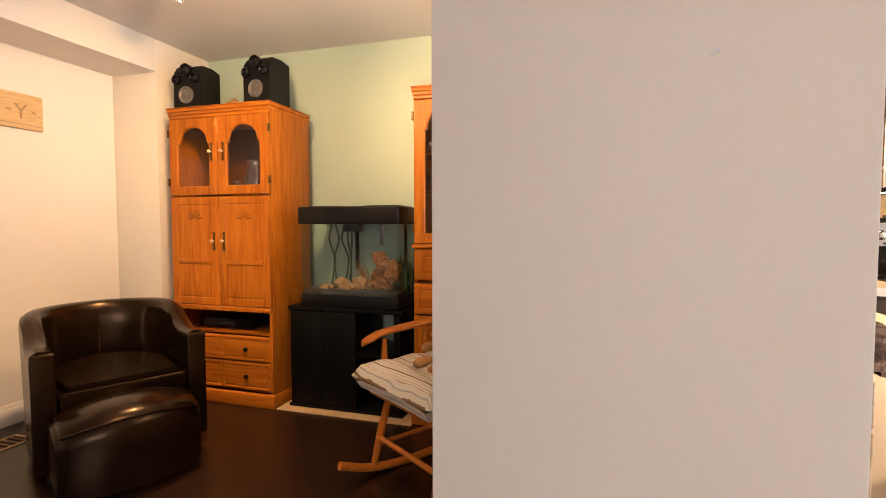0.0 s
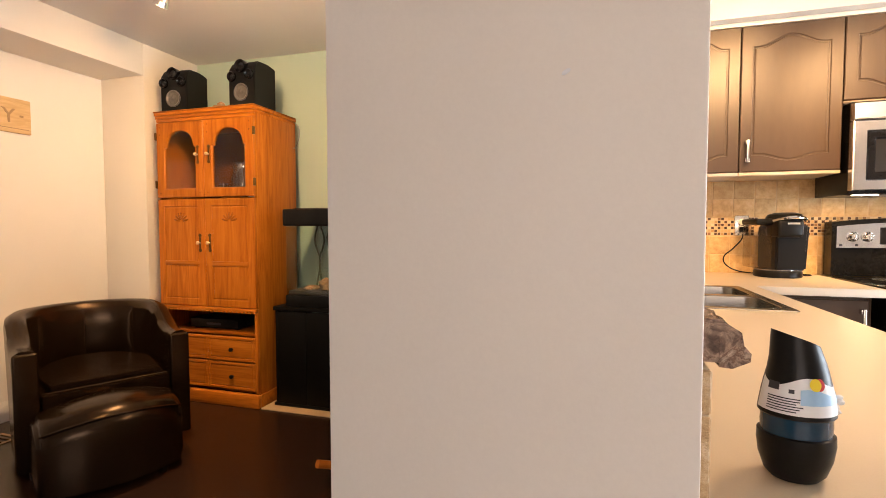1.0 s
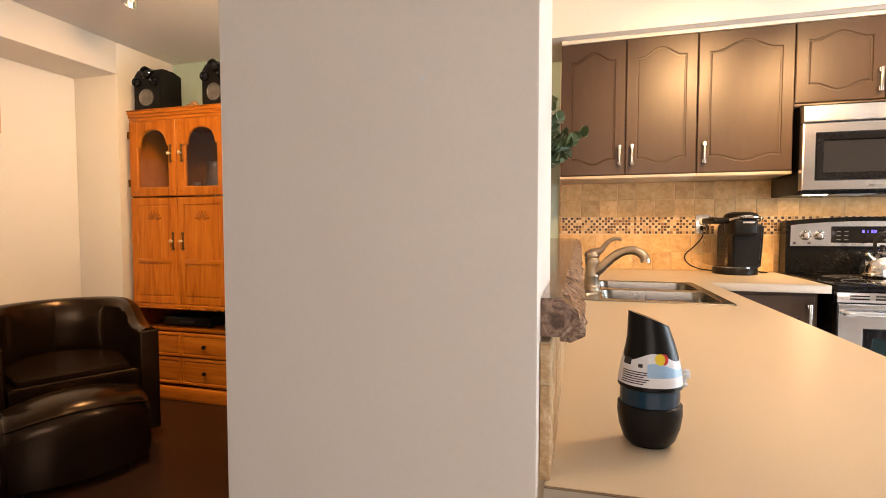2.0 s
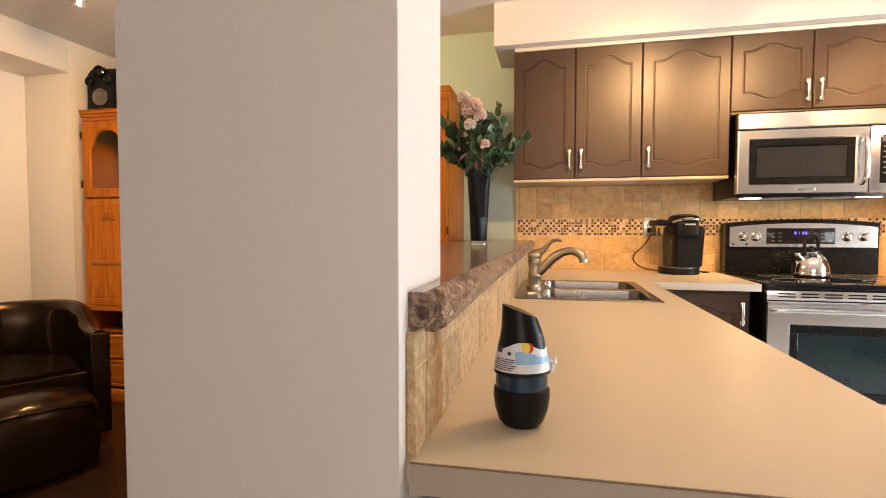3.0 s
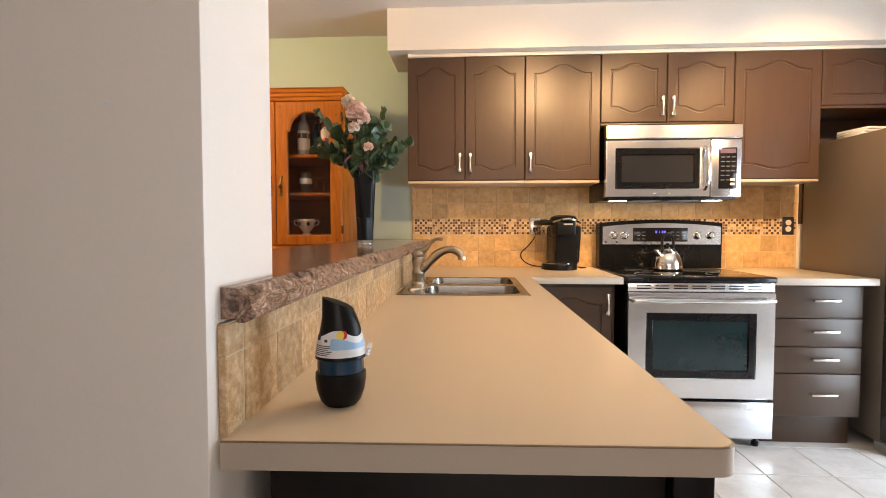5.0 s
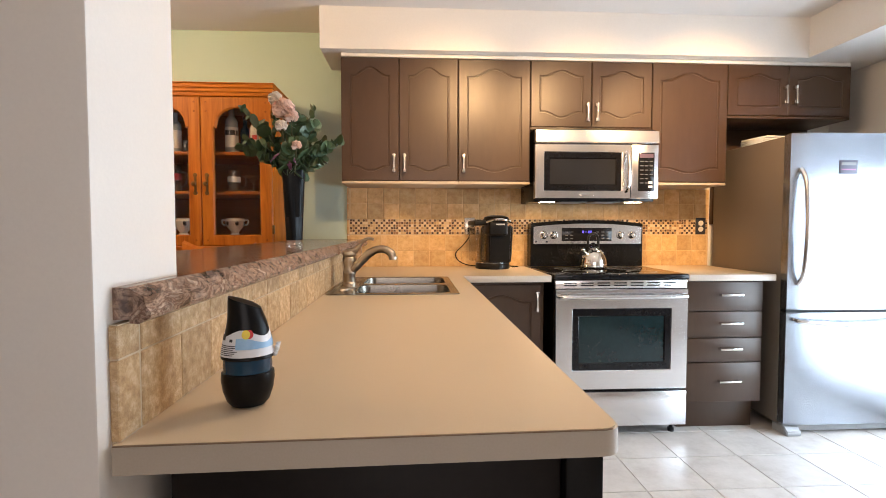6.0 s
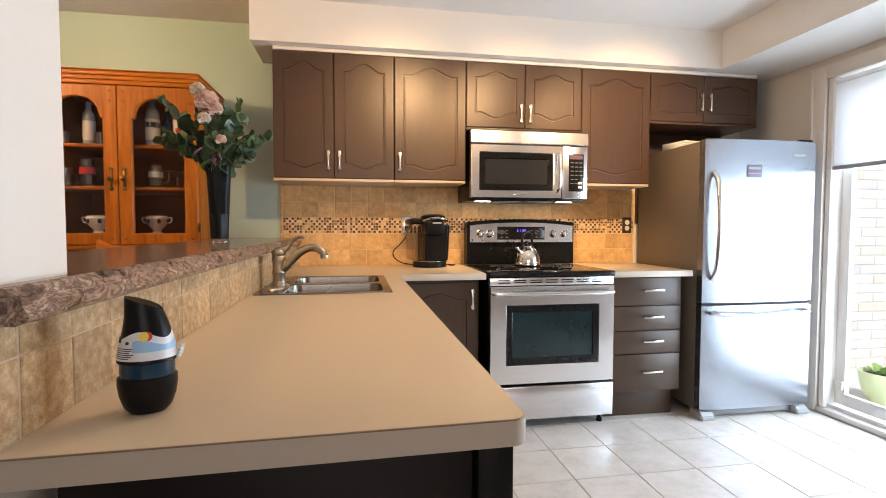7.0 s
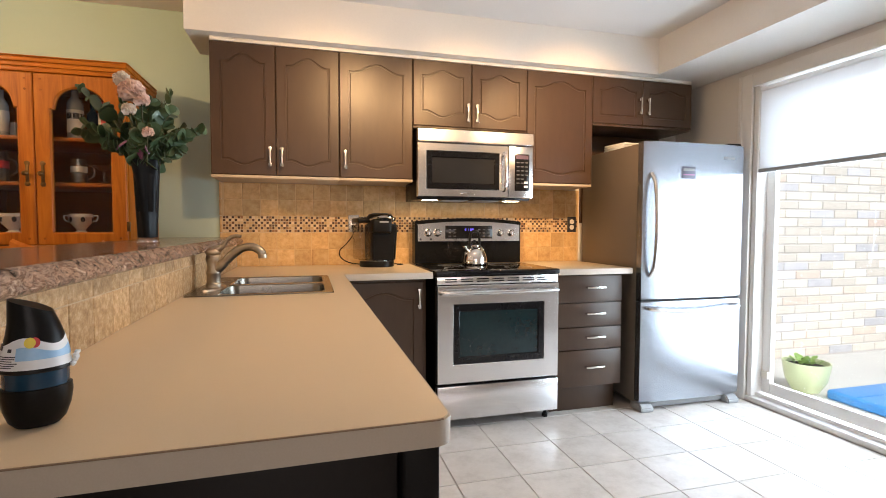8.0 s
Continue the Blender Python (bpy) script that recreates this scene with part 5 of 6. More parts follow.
AX0, AX1, AF, AB, AT = -2.722, -1.930, 2.672, 3.135, 1.968
arm = thing("tv_armoire", (-2.33, 2.95, 0), 0, "honey oak armoire with arched glass doors above panelled doors and drawers", "armoire")
carcass(arm, AX0, AX1, AF + 0.023, AB, 0.0, AT - 0.03, (0.085, 0.468, 0.625, 1.372, AT - 0.06))
crown(arm, AX0 + 0.002, AX1 - 0.002, AF + 0.006, AB, AT)
MIDX = (AX0 + AX1) / 2
arch_glass_door(arm, AX0 + 0.006, 1.384, MIDX - 0.002, 1.890, AF, MIDX - 0.045, 1.665, AX0 + 0.001)
arch_glass_door(arm, MIDX + 0.002, 1.384, AX1 - 0.006, 1.890, AF, MIDX + 0.045, 1.665, AX1 - 0.001)
for x0, x1, kx in ((AX0 + 0.006, MIDX - 0.002, MIDX - 0.04), (MIDX + 0.002, AX1 - 0.006, MIDX + 0.04)):
    bm = panel_door(mesh(), x0, 0.655, x1, 1.372, AF, 0.022, 0.050, 0, 0, square_top, False, rail=0.045)
    d = part("door", bm, oak_up, arm, world=True, sharp=20)
    part("mid_rail", boxed((x0 + 0.052, AF - 0.0025, 0.925), (x1 - 0.052, AF + 0.012, 0.957), 0.003), oak_flat, d, world=True)
    knob(d, kx, 1.08, AF)
    cx = (x0 + x1) / 2
    for k in range(7):
        a = radians(-75 + 25 * k)
        bm = mesh()
        blob(bm, (0, 0, 0.038), (0.008, 0.004, 0.027), 0, 0, 6)
        bm.transform(pose(cx, AF + 0.0015, 1.222, 0, math.degrees(a), 0))
        part("carved_petal", bm, oak_shaded, d, world=True)
bm = mesh()
box(bm, (AX0, AF - 0.012, 0.632), (AX1, AF + 0.022, 0.652), 0.004)
part("ledge", bm, oak_flat, arm, world=True)
for k in range(26):
    x = AX0 + 0.016 + k * (AX1 - AX0 - 0.03) / 25
    part("rope_bead", blob(mesh(), (x, AF - 0.008, 0.626), (0.013, 0.007, 0.007), 0, 0, 6), oak_flat, arm, world=True)
for z0, z1 in ((0.298, 0.458), (0.108, 0.288)):
    bm = panel_door(mesh(), AX0 + 0.022, z0, MIDX - 0.0015, z1, AF, 0.022, 0.014, 0, 0, square_top, False, rail=0.016)
    panel_door(bm, MIDX + 0.0015, z0, AX1 - 0.022, z1, AF, 0.022, 0.014, 0, 0, square_top, False, rail=0.016)
    d = part("drawer", bm, oak_flat, arm, world=True, sharp=20)
    for x in (MIDX - 0.20, MIDX + 0.20):
        bm = lathe(mesh(), [(0.005, 0), (0.006, 0.010), (0.014, 0.016), (0.013, 0.024), (0.001, 0.028)], 14)
        bm.transform(pose(x, AF, (z0 + z1) / 2, 90))
        part("knob", bm, black_plastic, d, "dark round knob", world=True)
part("stile", boxed((AX0, AF, 0.09), (AX0 + 0.020, AF + 0.0225, 0.63), 0.003), oak_up, arm, world=True)
part("stile", boxed((AX1 - 0.020, AF, 0.09), (AX1, AF + 0.0225, 0.63), 0.003), oak_up, arm, world=True)
part("plinth", boxed((AX0 - 0.012, AF - 0.016, 0), (AX1 + 0.012, AF + 0.022, 0.088), 0.006), oak_flat, arm, world=True)
part("plinth_return", boxed((AX1 + 0.0005, AF + 0.0225, 0), (AX1 + 0.012, AB, 0.085), 0.004), oak_flat, arm, world=True)

# things inside the armoire
pit = thing("glass_pitcher", (-2.17, 2.86, 1.382), 0, "clear cut-glass pitcher behind the armoire door", "pitcher")
part("body", lathe(mesh(), [(0.05, 0), (0.08, 0.012), (0.088, 0.10), (0.062, 0.19), (0.07, 0.24), (0.067, 0.24), (0.057, 0.19), (0.083, 0.10), (0.075, 0.016)], 12), tumbler_glass, pit)
part("handle", tube(mesh(), smooth_path([(0.066, 0, 0.21), (0.13, 0, 0.19), (0.13, 0, 0.11), (0.086, 0, 0.07)], 5), 0.006, 8), tumbler_glass, pit)
for x, y, r_ in ((-2.05, 2.83, 0.03), (-2.26, 2.78, 0.028), (-2.085, 2.755, 0.026)):
    g = thing("drinking_glass", (x, y, 1.382), 0, "small clear drinking glass in the armoire", "glass", "armoire glasses")
    part("body", lathe(mesh(), [(r_ * 0.8, 0), (r_, 0.10), (r_ * 0.92, 0.10), (r_ * 0.74, 0.008)], 16), tumbler_glass, g)
cnd = thing("candle", (-2.015, 2.76, 1.382), 0, "small white candle block in the armoire", "candle")
part("wax", boxed((-0.022, -0.022, 0), (0.022, 0.022, 0.075), 0.006), white_ceramic, cnd)
bx = thing("video_player", (-2.52, 2.86, 1.382), 0, "flat black box on the armoire shelf", "media box")
part("casing", boxed((-0.09, -0.08, 0), (0.09, 0.10, 0.035), 0.004), black_plastic, bx)
vcr = thing("media_player", (-2.36, 2.92, 0.478), 0, "black media player in the open bay of the armoire", "media box")
part("casing", boxed((-0.20, -0.15, 0.008), (0.20, 0.15, 0.07), 0.004), black_plastic, vcr)
part("display", boxed((-0.06, -0.1515, 0.03), (0.06, -0.1502, 0.045), 0), ink, vcr)
for x in (-0.17, 0.17):
    part("foot", boxed((x - 0.012, -0.13, 0), (x + 0.012, -0.10, 0.0078), 0.002), black_plastic, vcr)

# speakers on top
for x, tr_ in ((-2.625, 4), (-2.055, -3)):
    sp = thing("speaker", (x, 2.865, AT + 0.001), tr_, "black bookshelf speaker with a silver woofer and rounded pods on top", "speaker", "speakers on the armoire")
    bm = prism(mesh(), [(-0.135, 0), (0.075, 0), (0.075, 0.285), (0.0, 0.300), (-0.10, 0.295), (-0.135, 0.240)], -0.105, 0.105, "yz")
    bmesh.ops.bevel(bm, geom=bm.edges[:], offset=0.006, segments=2, affect="EDGES")
    part("cabinet", bm, black_plastic, sp)
    bm = lathe(mesh(), [(0.056, 0), (0.058, 0.006), (0.051, 0.008), (0.047, 0.004), (0.026, -0.010), (0.024, -0.003), (0.001, 0.004)], 28)
    bm.transform(pose(0, -0.136, 0.095, 90))
    part("woofer", bm, woofer_grey, sp, "silver grey woofer cone")
    for px, pz, pr in ((0.0, 0.262, 0.042), (-0.072, 0.200, 0.032), (0.068, 0.203, 0.032)):
        bm = lathe(mesh(), [(pr * 0.5, 0.07), (pr * 0.95, 0.045), (pr, 0.0), (pr * 0.86, -0.006), (pr * 0.55, 0.012), (0.001, 0.016)], 20)
        bm.transform(pose(px, -0.150, pz, -90))
        part("tweeter_pod", bm, black_gloss, sp, "glossy black pod")
fig = thing("seashell_ornament", (-2.335, 2.83, AT + 0.001), 0, "small tan ornament between the speakers", "ornament")
bm = mesh()
blob(bm, (0, 0, 0.028), (0.045, 0.035, 0.029), 0.3, 2)
blob(bm, (0.028, -0.004, 0.050), (0.026, 0.022, 0.022), 0.3, 5)
part("shell", bm, stone_tan, fig)

# ---- fish tank ----
ts = thing("aquarium_stand", (-1.43, 2.95, 0), 0, "black board aquarium stand with an open side bay", "aquarium stand")
TX0, TX1, TF, TB = -1.855, -1.065, 2.735, 3.16
part("top_board", boxed((TX0, TF, 0.640), (TX1, TB, 0.665), 0.002), black_wood, ts, world=True)
part("side", boxed((TX0 + 0.01, TF + 0.01, 0.012), (TX0 + 0.03, TB - 0.01, 0.6395), 0.002), black_wood, ts, world=True)
part("side", boxed((TX1 - 0.06, TF + 0.01, 0.012), (TX1 - 0.02, TB - 0.01, 0.6395), 0.002), black_wood, ts, world=True)
part("door", boxed((TX0 + 0.035, TF + 0.005, 0.03), (-1.615, TF + 0.022, 0.635), 0.002), black_wood, ts, world=True)
part("door", boxed((-1.612, TF + 0.005, 0.03), (-1.38, TF + 0.022, 0.635), 0.002), black_wood, ts, world=True)
part("divider", boxed((-1.40, TF + 0.023, 0.03), (-1.38, TB - 0.01, 0.6395), 0.002), black_wood, ts, world=True)
part("shelf", boxed((-1.379, TF + 0.02, 0.36), (TX1 - 0.0605, TB - 0.01, 0.38), 0.002), black_wood, ts, world=True)
part("bottom_board", boxed((TX0, TF, 0.0105), (TX1, TB, 0.029), 0.002), black_wood, ts, world=True)
rug = thing("floor_mat", (-1.43, 2.9, 0.001), 0, "thin tan mat under the aquarium stand", "mat")
part("sheet", boxed((-1.905, 2.660, 0.001), (-0.985, 3.215, 0.010), 0.003), mat_edge, rug, world=True)

tank = thing("aquarium", (-1.40, 2.94, 0.666), 0, "glass fish tank with a black hood and base, rocks and plants", "aquarium")
GX0, GX1, GF, GB, G0, G1 = -1.762, -1.092, 2.745, 3.10, 0.667, 1.300
part("base_frame", boxed((GX0, GF, G0), (GX1, GB, G0 + 0.075), 0.004), black_plastic, tank, "deep black base", world=True)
for a, b in (((GX0 + 0.004, GF + 0.004, G0 + 0.0755), (GX1 - 0.004, GF + 0.009, G1 - 0.110)), ((GX0 + 0.004, GB - 0.009, G0 + 0.0755), (GX1 - 0.004, GB - 0.004, G1 - 0.110)),
             ((GX0 + 0.004, GF + 0.0095, G0 + 0.0755), (GX0 + 0.009, GB - 0.0095, G1 - 0.110)), ((GX1 - 0.009, GF + 0.0095, G0 + 0.0755), (GX1 - 0.004, GB - 0.0095, G1 - 0.110))):
    g = part("glass_wall", boxed(a, b, 0), tank_glass, tank, world=True)
    g.visible_shadow = False
# Sheet added to brighten the tank; stands in for the lit wall behind
part("backing", boxed((GX0 + 0.004, GB - 0.0035, G0 + 0.0755), (GX1 - 0.004, GB - 0.001, G1 - 0.110), 0), tank_backing, tank, "pale teal sheet added to brighten the tank", world=True)
part("hood", boxed((GX0 - 0.012, GF - 0.012, G1 - 0.110), (GX1 + 0.012, GB + 0.01, G1), 0.012, 3), black_plastic, tank, "black plastic hood", world=True)
for x in (-1.62, -1.22):
    part("hood_flap", boxed((x - 0.11, GF + 0.05, G1 + 0.0005), (x + 0.11, GB - 0.06, G1 + 0.006), 0.003), black_gloss, tank, world=True)
part("gravel", boxed((GX0 + 0.012, GF + 0.011, G0 + 0.0757), (GX1 - 0.012, GB - 0.011, G0 + 0.105), 0.006), gravel_dark, tank, world=True)
zg = G0 + 0.10
for i, (x, y, sx, sz, k, m_) in enumerate(((-1.64, 2.86, 0.05, 0.02, 0.4, stone_tan), (-1.535, 2.88, 0.055, 0.045, 0.5, stone_tan), (-1.47, 2.85, 0.045, 0.03, 0.5, stone_tan), (-1.41, 2.87, 0.05, 0.055, 0.4, stone_tan), (-1.34, 2.93, 0.05, 0.03, 0.4, stone_tan))):
    part("rock", blob(mesh(), (x, y, zg + sz * 0.6), (sx, sx * 0.8, sz), k, i * 3.1), m_, tank, world=True)
rnd2 = random.Random(3)
for i in range(7):
    x = -1.29 + 0.05 * (i % 3) + rnd2.uniform(-0.01, 0.01)
    part("coral", blob(mesh(), (x, 2.90 + rnd2.uniform(-0.03, 0.03), zg + 0.04 + 0.055 * (i // 2)), (0.045, 0.035, 0.04), 0.7, i * 1.9), coral, tank, "rust brown coral lump", world=True)
for i in range(14):
    a = rnd2.uniform(0, 6.28)
    base_ = Vector((-1.36 + rnd2.uniform(-0.02, 0.02), 2.92, zg))
    tip_ = base_ + Vector((0.12 * math.cos(a), 0.05 * math.sin(a), rnd2.uniform(0.10, 0.20)))
    part("blade", tube(mesh(), smooth_path([base_, base_.lerp(tip_, 0.5) + Vector((0, 0, 0.03)), tip_], 4), [0.004, 0.004, 0.0035, 0.0035, 0.003, 0.003, 0.0025, 0.002, 0.001], 5), coral, tank, world=True)
for i in range(20):
    base_ = Vector((-1.13 + rnd2.uniform(-0.04, 0.05), 2.93 + rnd2.uniform(-0.05, 0.08), zg))
    tip_ = base_ + Vector((rnd2.uniform(-0.05, 0.05), rnd2.uniform(-0.03, 0.03), rnd2.uniform(0.14, 0.25)))
    part("water_plant", tube(mesh(), smooth_path([base_, base_.lerp(tip_, 0.5) + Vector((rnd2.uniform(-0.02, 0.02), 0, 0)), tip_], 4), [0.003, 0.005, 0.007, 0.008, 0.008, 0.007, 0.005, 0.003, 0.001], 5), water_plant, tank, world=True)
for x, lean in ((-1.70, 0.03), (-1.655, -0.02), (-1.60, 0.035), (-1.565, 0.02), (-1.545, 0.0)):
    pts = smooth_path([(x, 3.02, zg), (x + lean, 3.02, zg + 0.18), (x - lean * 0.6, 3.03, zg + 0.32), (x + lean * 0.4, 3.02, G1 - 0.112)], 5)
    part("tank_tube", tube(mesh(), pts, 0.006, 8), water_plant, tank, "dark hose or stem", world=True)
part("filter_pipe", tube(mesh(), [(-1.515, 3.05, zg + 0.12), (-1.515, 3.05, G1 - 0.112)], 0.014, 12), black_plastic, tank, world=True)
part("filter_head", boxed((-1.60, 3.0, G1 - 0.16), (-1.47, 3.07, G1 - 0.1105), 0.008), black_plastic, tank, world=True)
part("heater", tube(mesh(), [(-1.165, 3.06, zg + 0.05), (-1.165, 3.06, G1 - 0.112)], 0.010, 10), black_plastic, tank, world=True)
part("thermometer", boxed((-1.215, GF + 0.0098, G1 - 0.24), (-1.190, GF + 0.012, G1 - 0.10), 0.001), ink, tank, world=True)

# ---- china cabinet ----
HX0, HX1, HF, HB, HT = -0.985, -0.205, 2.715, 3.222, 1.985
hut = thing("china_cabinet", (-0.60, 2.97, 0), 0, "honey oak china cabinet with two arched glass doors", "china cabinet")
carcass(hut, HX0, HX1, HF + 0.023, HB, 0.0, HT - 0.03, (0.09, 0.45, 0.84, 1.121, 1.375, 1.60, HT - 0.06))
crown(hut, HX0 + 0.002, HX1 - 0.002, HF + 0.006, HB, HT)
HM = (HX0 + HX1) / 2 - 0.005
arch_glass_door(hut, HX0 + 0.006, 1.075, HM - 0.002, 1.905, HF, HM - 0.032, 1.42, HX0 + 0.001)
arch_glass_door(hut, HM + 0.002, 1.075, HX1 - 0.006, 1.905, HF, HM + 0.032, 1.42, HX1 - 0.001)
part("ledge", boxed((HX0 - 0.006, HF - 0.014, 1.050), (HX1 + 0.006, HF + 0.022, 1.072), 0.005), oak_flat, hut, world=True)
for x0, x1 in ((HX0 + 0.006, HM - 0.002), (HM + 0.002, HX1 - 0.006)):
    d = part("flap_door", panel_door(mesh(), x0, 0.86, x1, 1.045, HF, 0.022, 0.05, 0, 0, square_top, False, rail=0.04), oak_up, hut, world=True)
    d = part("drawer", panel_door(mesh(), x0, 0.66, x1, 0.84, HF - 0.004, 0.026, 0.03, 0, 0, square_top, False, rail=0.03), oak_flat, hut, world=True)
    knob(d, (x0 + x1) / 2, 0.75, HF - 0.004)
    d = part("door", panel_door(mesh(), x0, 0.10, x1, 0.65, HF - 0.004, 0.026, 0.055, 0, 0, square_top, False), oak_up, hut, world=True)
    knob(d, x1 - 0.03 if x0 < -0.8 else x0 + 0.03, 0.45, HF - 0.004)
part("plinth", boxed((HX0 - 0.012, HF - 0.02, 0), (HX1 + 0.012, HF + 0.022, 0.092), 0.006), oak_flat, hut, world=True)

S1, S2, S3 = 1.1302, 1.3842, 1.6092


def bottle(x, y, z, r_, h, neck, mat, label, banding=None):
    b = thing("bottle", (x, y, z), 0, label, "bottle", "bottles in the china cabinet")
    part("body", lathe(mesh(), [(r_ * 0.9, 0), (r_, 0.006), (r_, h * 0.68), (r_ * 0.8, h * 0.75), (neck, h * 0.82), (neck, h)], 20), mat, b)
    part("cap", lathe(mesh(), [(neck * 1.15, h), (neck * 1.15, h + 0.02), (neck * 0.8, h + 0.022)], 14), polished, b, "metal cap")
    if banding:
        part("label", lathe(mesh(), [(r_ + 0.0006, h * 0.12), (r_ + 0.0006, h * 0.56)], 20, cap=False), banding, b, "pale printed label")
    return b


b = bottle(-0.470, 2.83, S3, 0.036, 0.262, 0.016, frosted_bottle, "pale frosted bottle with a white label and dark emblem", paper_white)
bm = lathe(mesh(), [(0.0372, 0.100), (0.0372, 0.130)], 14, cap=False)
part("print_mark", bm, ink, b, "round dark emblem")
bottle(-0.410, 2.88, S3, 0.028, 0.20, 0.012, deep_blue, "slim dark blue glass bottle")
bottle(-0.360, 2.88, S3, 0.025, 0.21, 0.012, red, "slim tall red glass bottle")
b = bottle(-0.318, 2.80, S3, 0.037, 0.205, 0.013, white_ceramic, "white ceramic bottle with a red emblem")
part("emblem", boxed((-0.014, -0.0395, 0.07), (0.014, -0.0365, 0.095), 0.001), red, b)
bottle(-0.800, 2.86, S3, 0.030, 0.235, 0.013, frosted_bottle, "frosted bottle with a paper label", paper_white)
for x in (-0.90, -0.725, -0.67):
    g = thing("drinking_glass", (x, 2.82, S3), 0, "small clear tumbler in the china cabinet", "glass", "china cabinet glasses")
    part("body", lathe(mesh(), [(0.020, 0), (0.024, 0.07), (0.0225, 0.07), (0.018, 0.006)], 16), tumbler_glass, g)
for x, h, mt in ((-0.80, 0.15, tumbler_glass), (-0.68, 0.10, tumbler_glass), (-0.46, 0.125, tumbler_glass), (-0.90, 0.10, tumbler_glass)):
    g = thing("beer_mug", (x, 2.83, S2), 30, "heavy clear glass mug with a handle", "mug", "mugs in the china cabinet")
    part("body", lathe(mesh(), [(0.034, 0), (0.036, 0.004), (0.036, h), (0.032, h), (0.031, 0.012)], 18), mt, g)
    part("handle", tube(mesh(), smooth_path([(0.034, 0, h * 0.8), (0.062, 0, h * 0.7), (0.062, 0, h * 0.35), (0.034, 0, h * 0.2)], 4), 0.005, 8), mt, g)
    if x in (-0.80, -0.46):
        part("emblem", lathe(mesh(), [(0.0366, h * 0.45), (0.0366, h * 0.7)], 18, cap=False), red if x < -0.6 else paper_white, g, "printed emblem band")
cs = thing("glass_compote", (-0.350, 2.83, S2), 0, "clear stemmed glass dish", "dish")
part("dish", lathe(mesh(), [(0.03, 0), (0.032, 0.004), (0.006, 0.015), (0.006, 0.06), (0.02, 0.07), (0.05, 0.095), (0.048, 0.097), (0.018, 0.074)], 20), tumbler_glass, cs)
cup = thing("teacup", (-0.262, 2.82, S2), 0, "white porcelain teacup with a gilt handle", "cup")
part("bowl", lathe(mesh(), [(0.016, 0), (0.018, 0.006), (0.030, 0.03), (0.034, 0.05), (0.031, 0.05), (0.027, 0.03), (0.012, 0.008)], 18), white_ceramic, cup)
part("handle", tube(mesh(), smooth_path([(-0.032, 0, 0.04), (-0.052, 0, 0.035), (-0.046, 0, 0.015), (-0.026, 0, 0.015)], 4), 0.003, 6), brass, cup)
for x, sc in ((-0.465, 1.0), (-0.76, 1.05)):
    tu = thing("sugar_bowl", (x, 2.845, S1), 0, "white porcelain footed bowl with dark blue pattern", "bowl", "patterned bowls")
    part("bowl", lathe(mesh(), [(0.024 * sc, 0), (0.028 * sc, 0.006), (0.018 * sc, 0.016), (0.045 * sc, 0.05), (0.056 * sc, 0.085), (0.050 * sc, 0.10), (0.046 * sc, 0.10), (0.04 * sc, 0.05)], 22), white_ceramic, tu)
    for k in range(6):
        a = k * math.pi / 3
        bm = mesh()
        blob(bm, (0, 0, 0), (0.010, 0.0022, 0.015), 0.3, k, 6)
        bm.transform(pose(0.0535 * sc * math.cos(a), 0.0535 * sc * math.sin(a), 0.072, 0, 0, math.degrees(a) + 90))
        part("pattern_patch", bm, ink, tu, "dark blue flower pattern")
    for s_ in (-1, 1):
        part("handle", tube(mesh(), smooth_path([(s_ * 0.052 * sc, 0, 0.088), (s_ * 0.075 * sc, 0, 0.09), (s_ * 0.070 * sc, 0, 0.065), (s_ * 0.048 * sc, 0, 0.06)], 4), 0.004, 6), white_ceramic, tu)
bxw = thing("small_box", (-0.27, 2.95, S1), 0, "small grey patterned box in the china cabinet", "box")
part("carton", boxed((-0.035, -0.03, 0), (0.035, 0.03, 0.06), 0.003), grey_plastic, bxw)


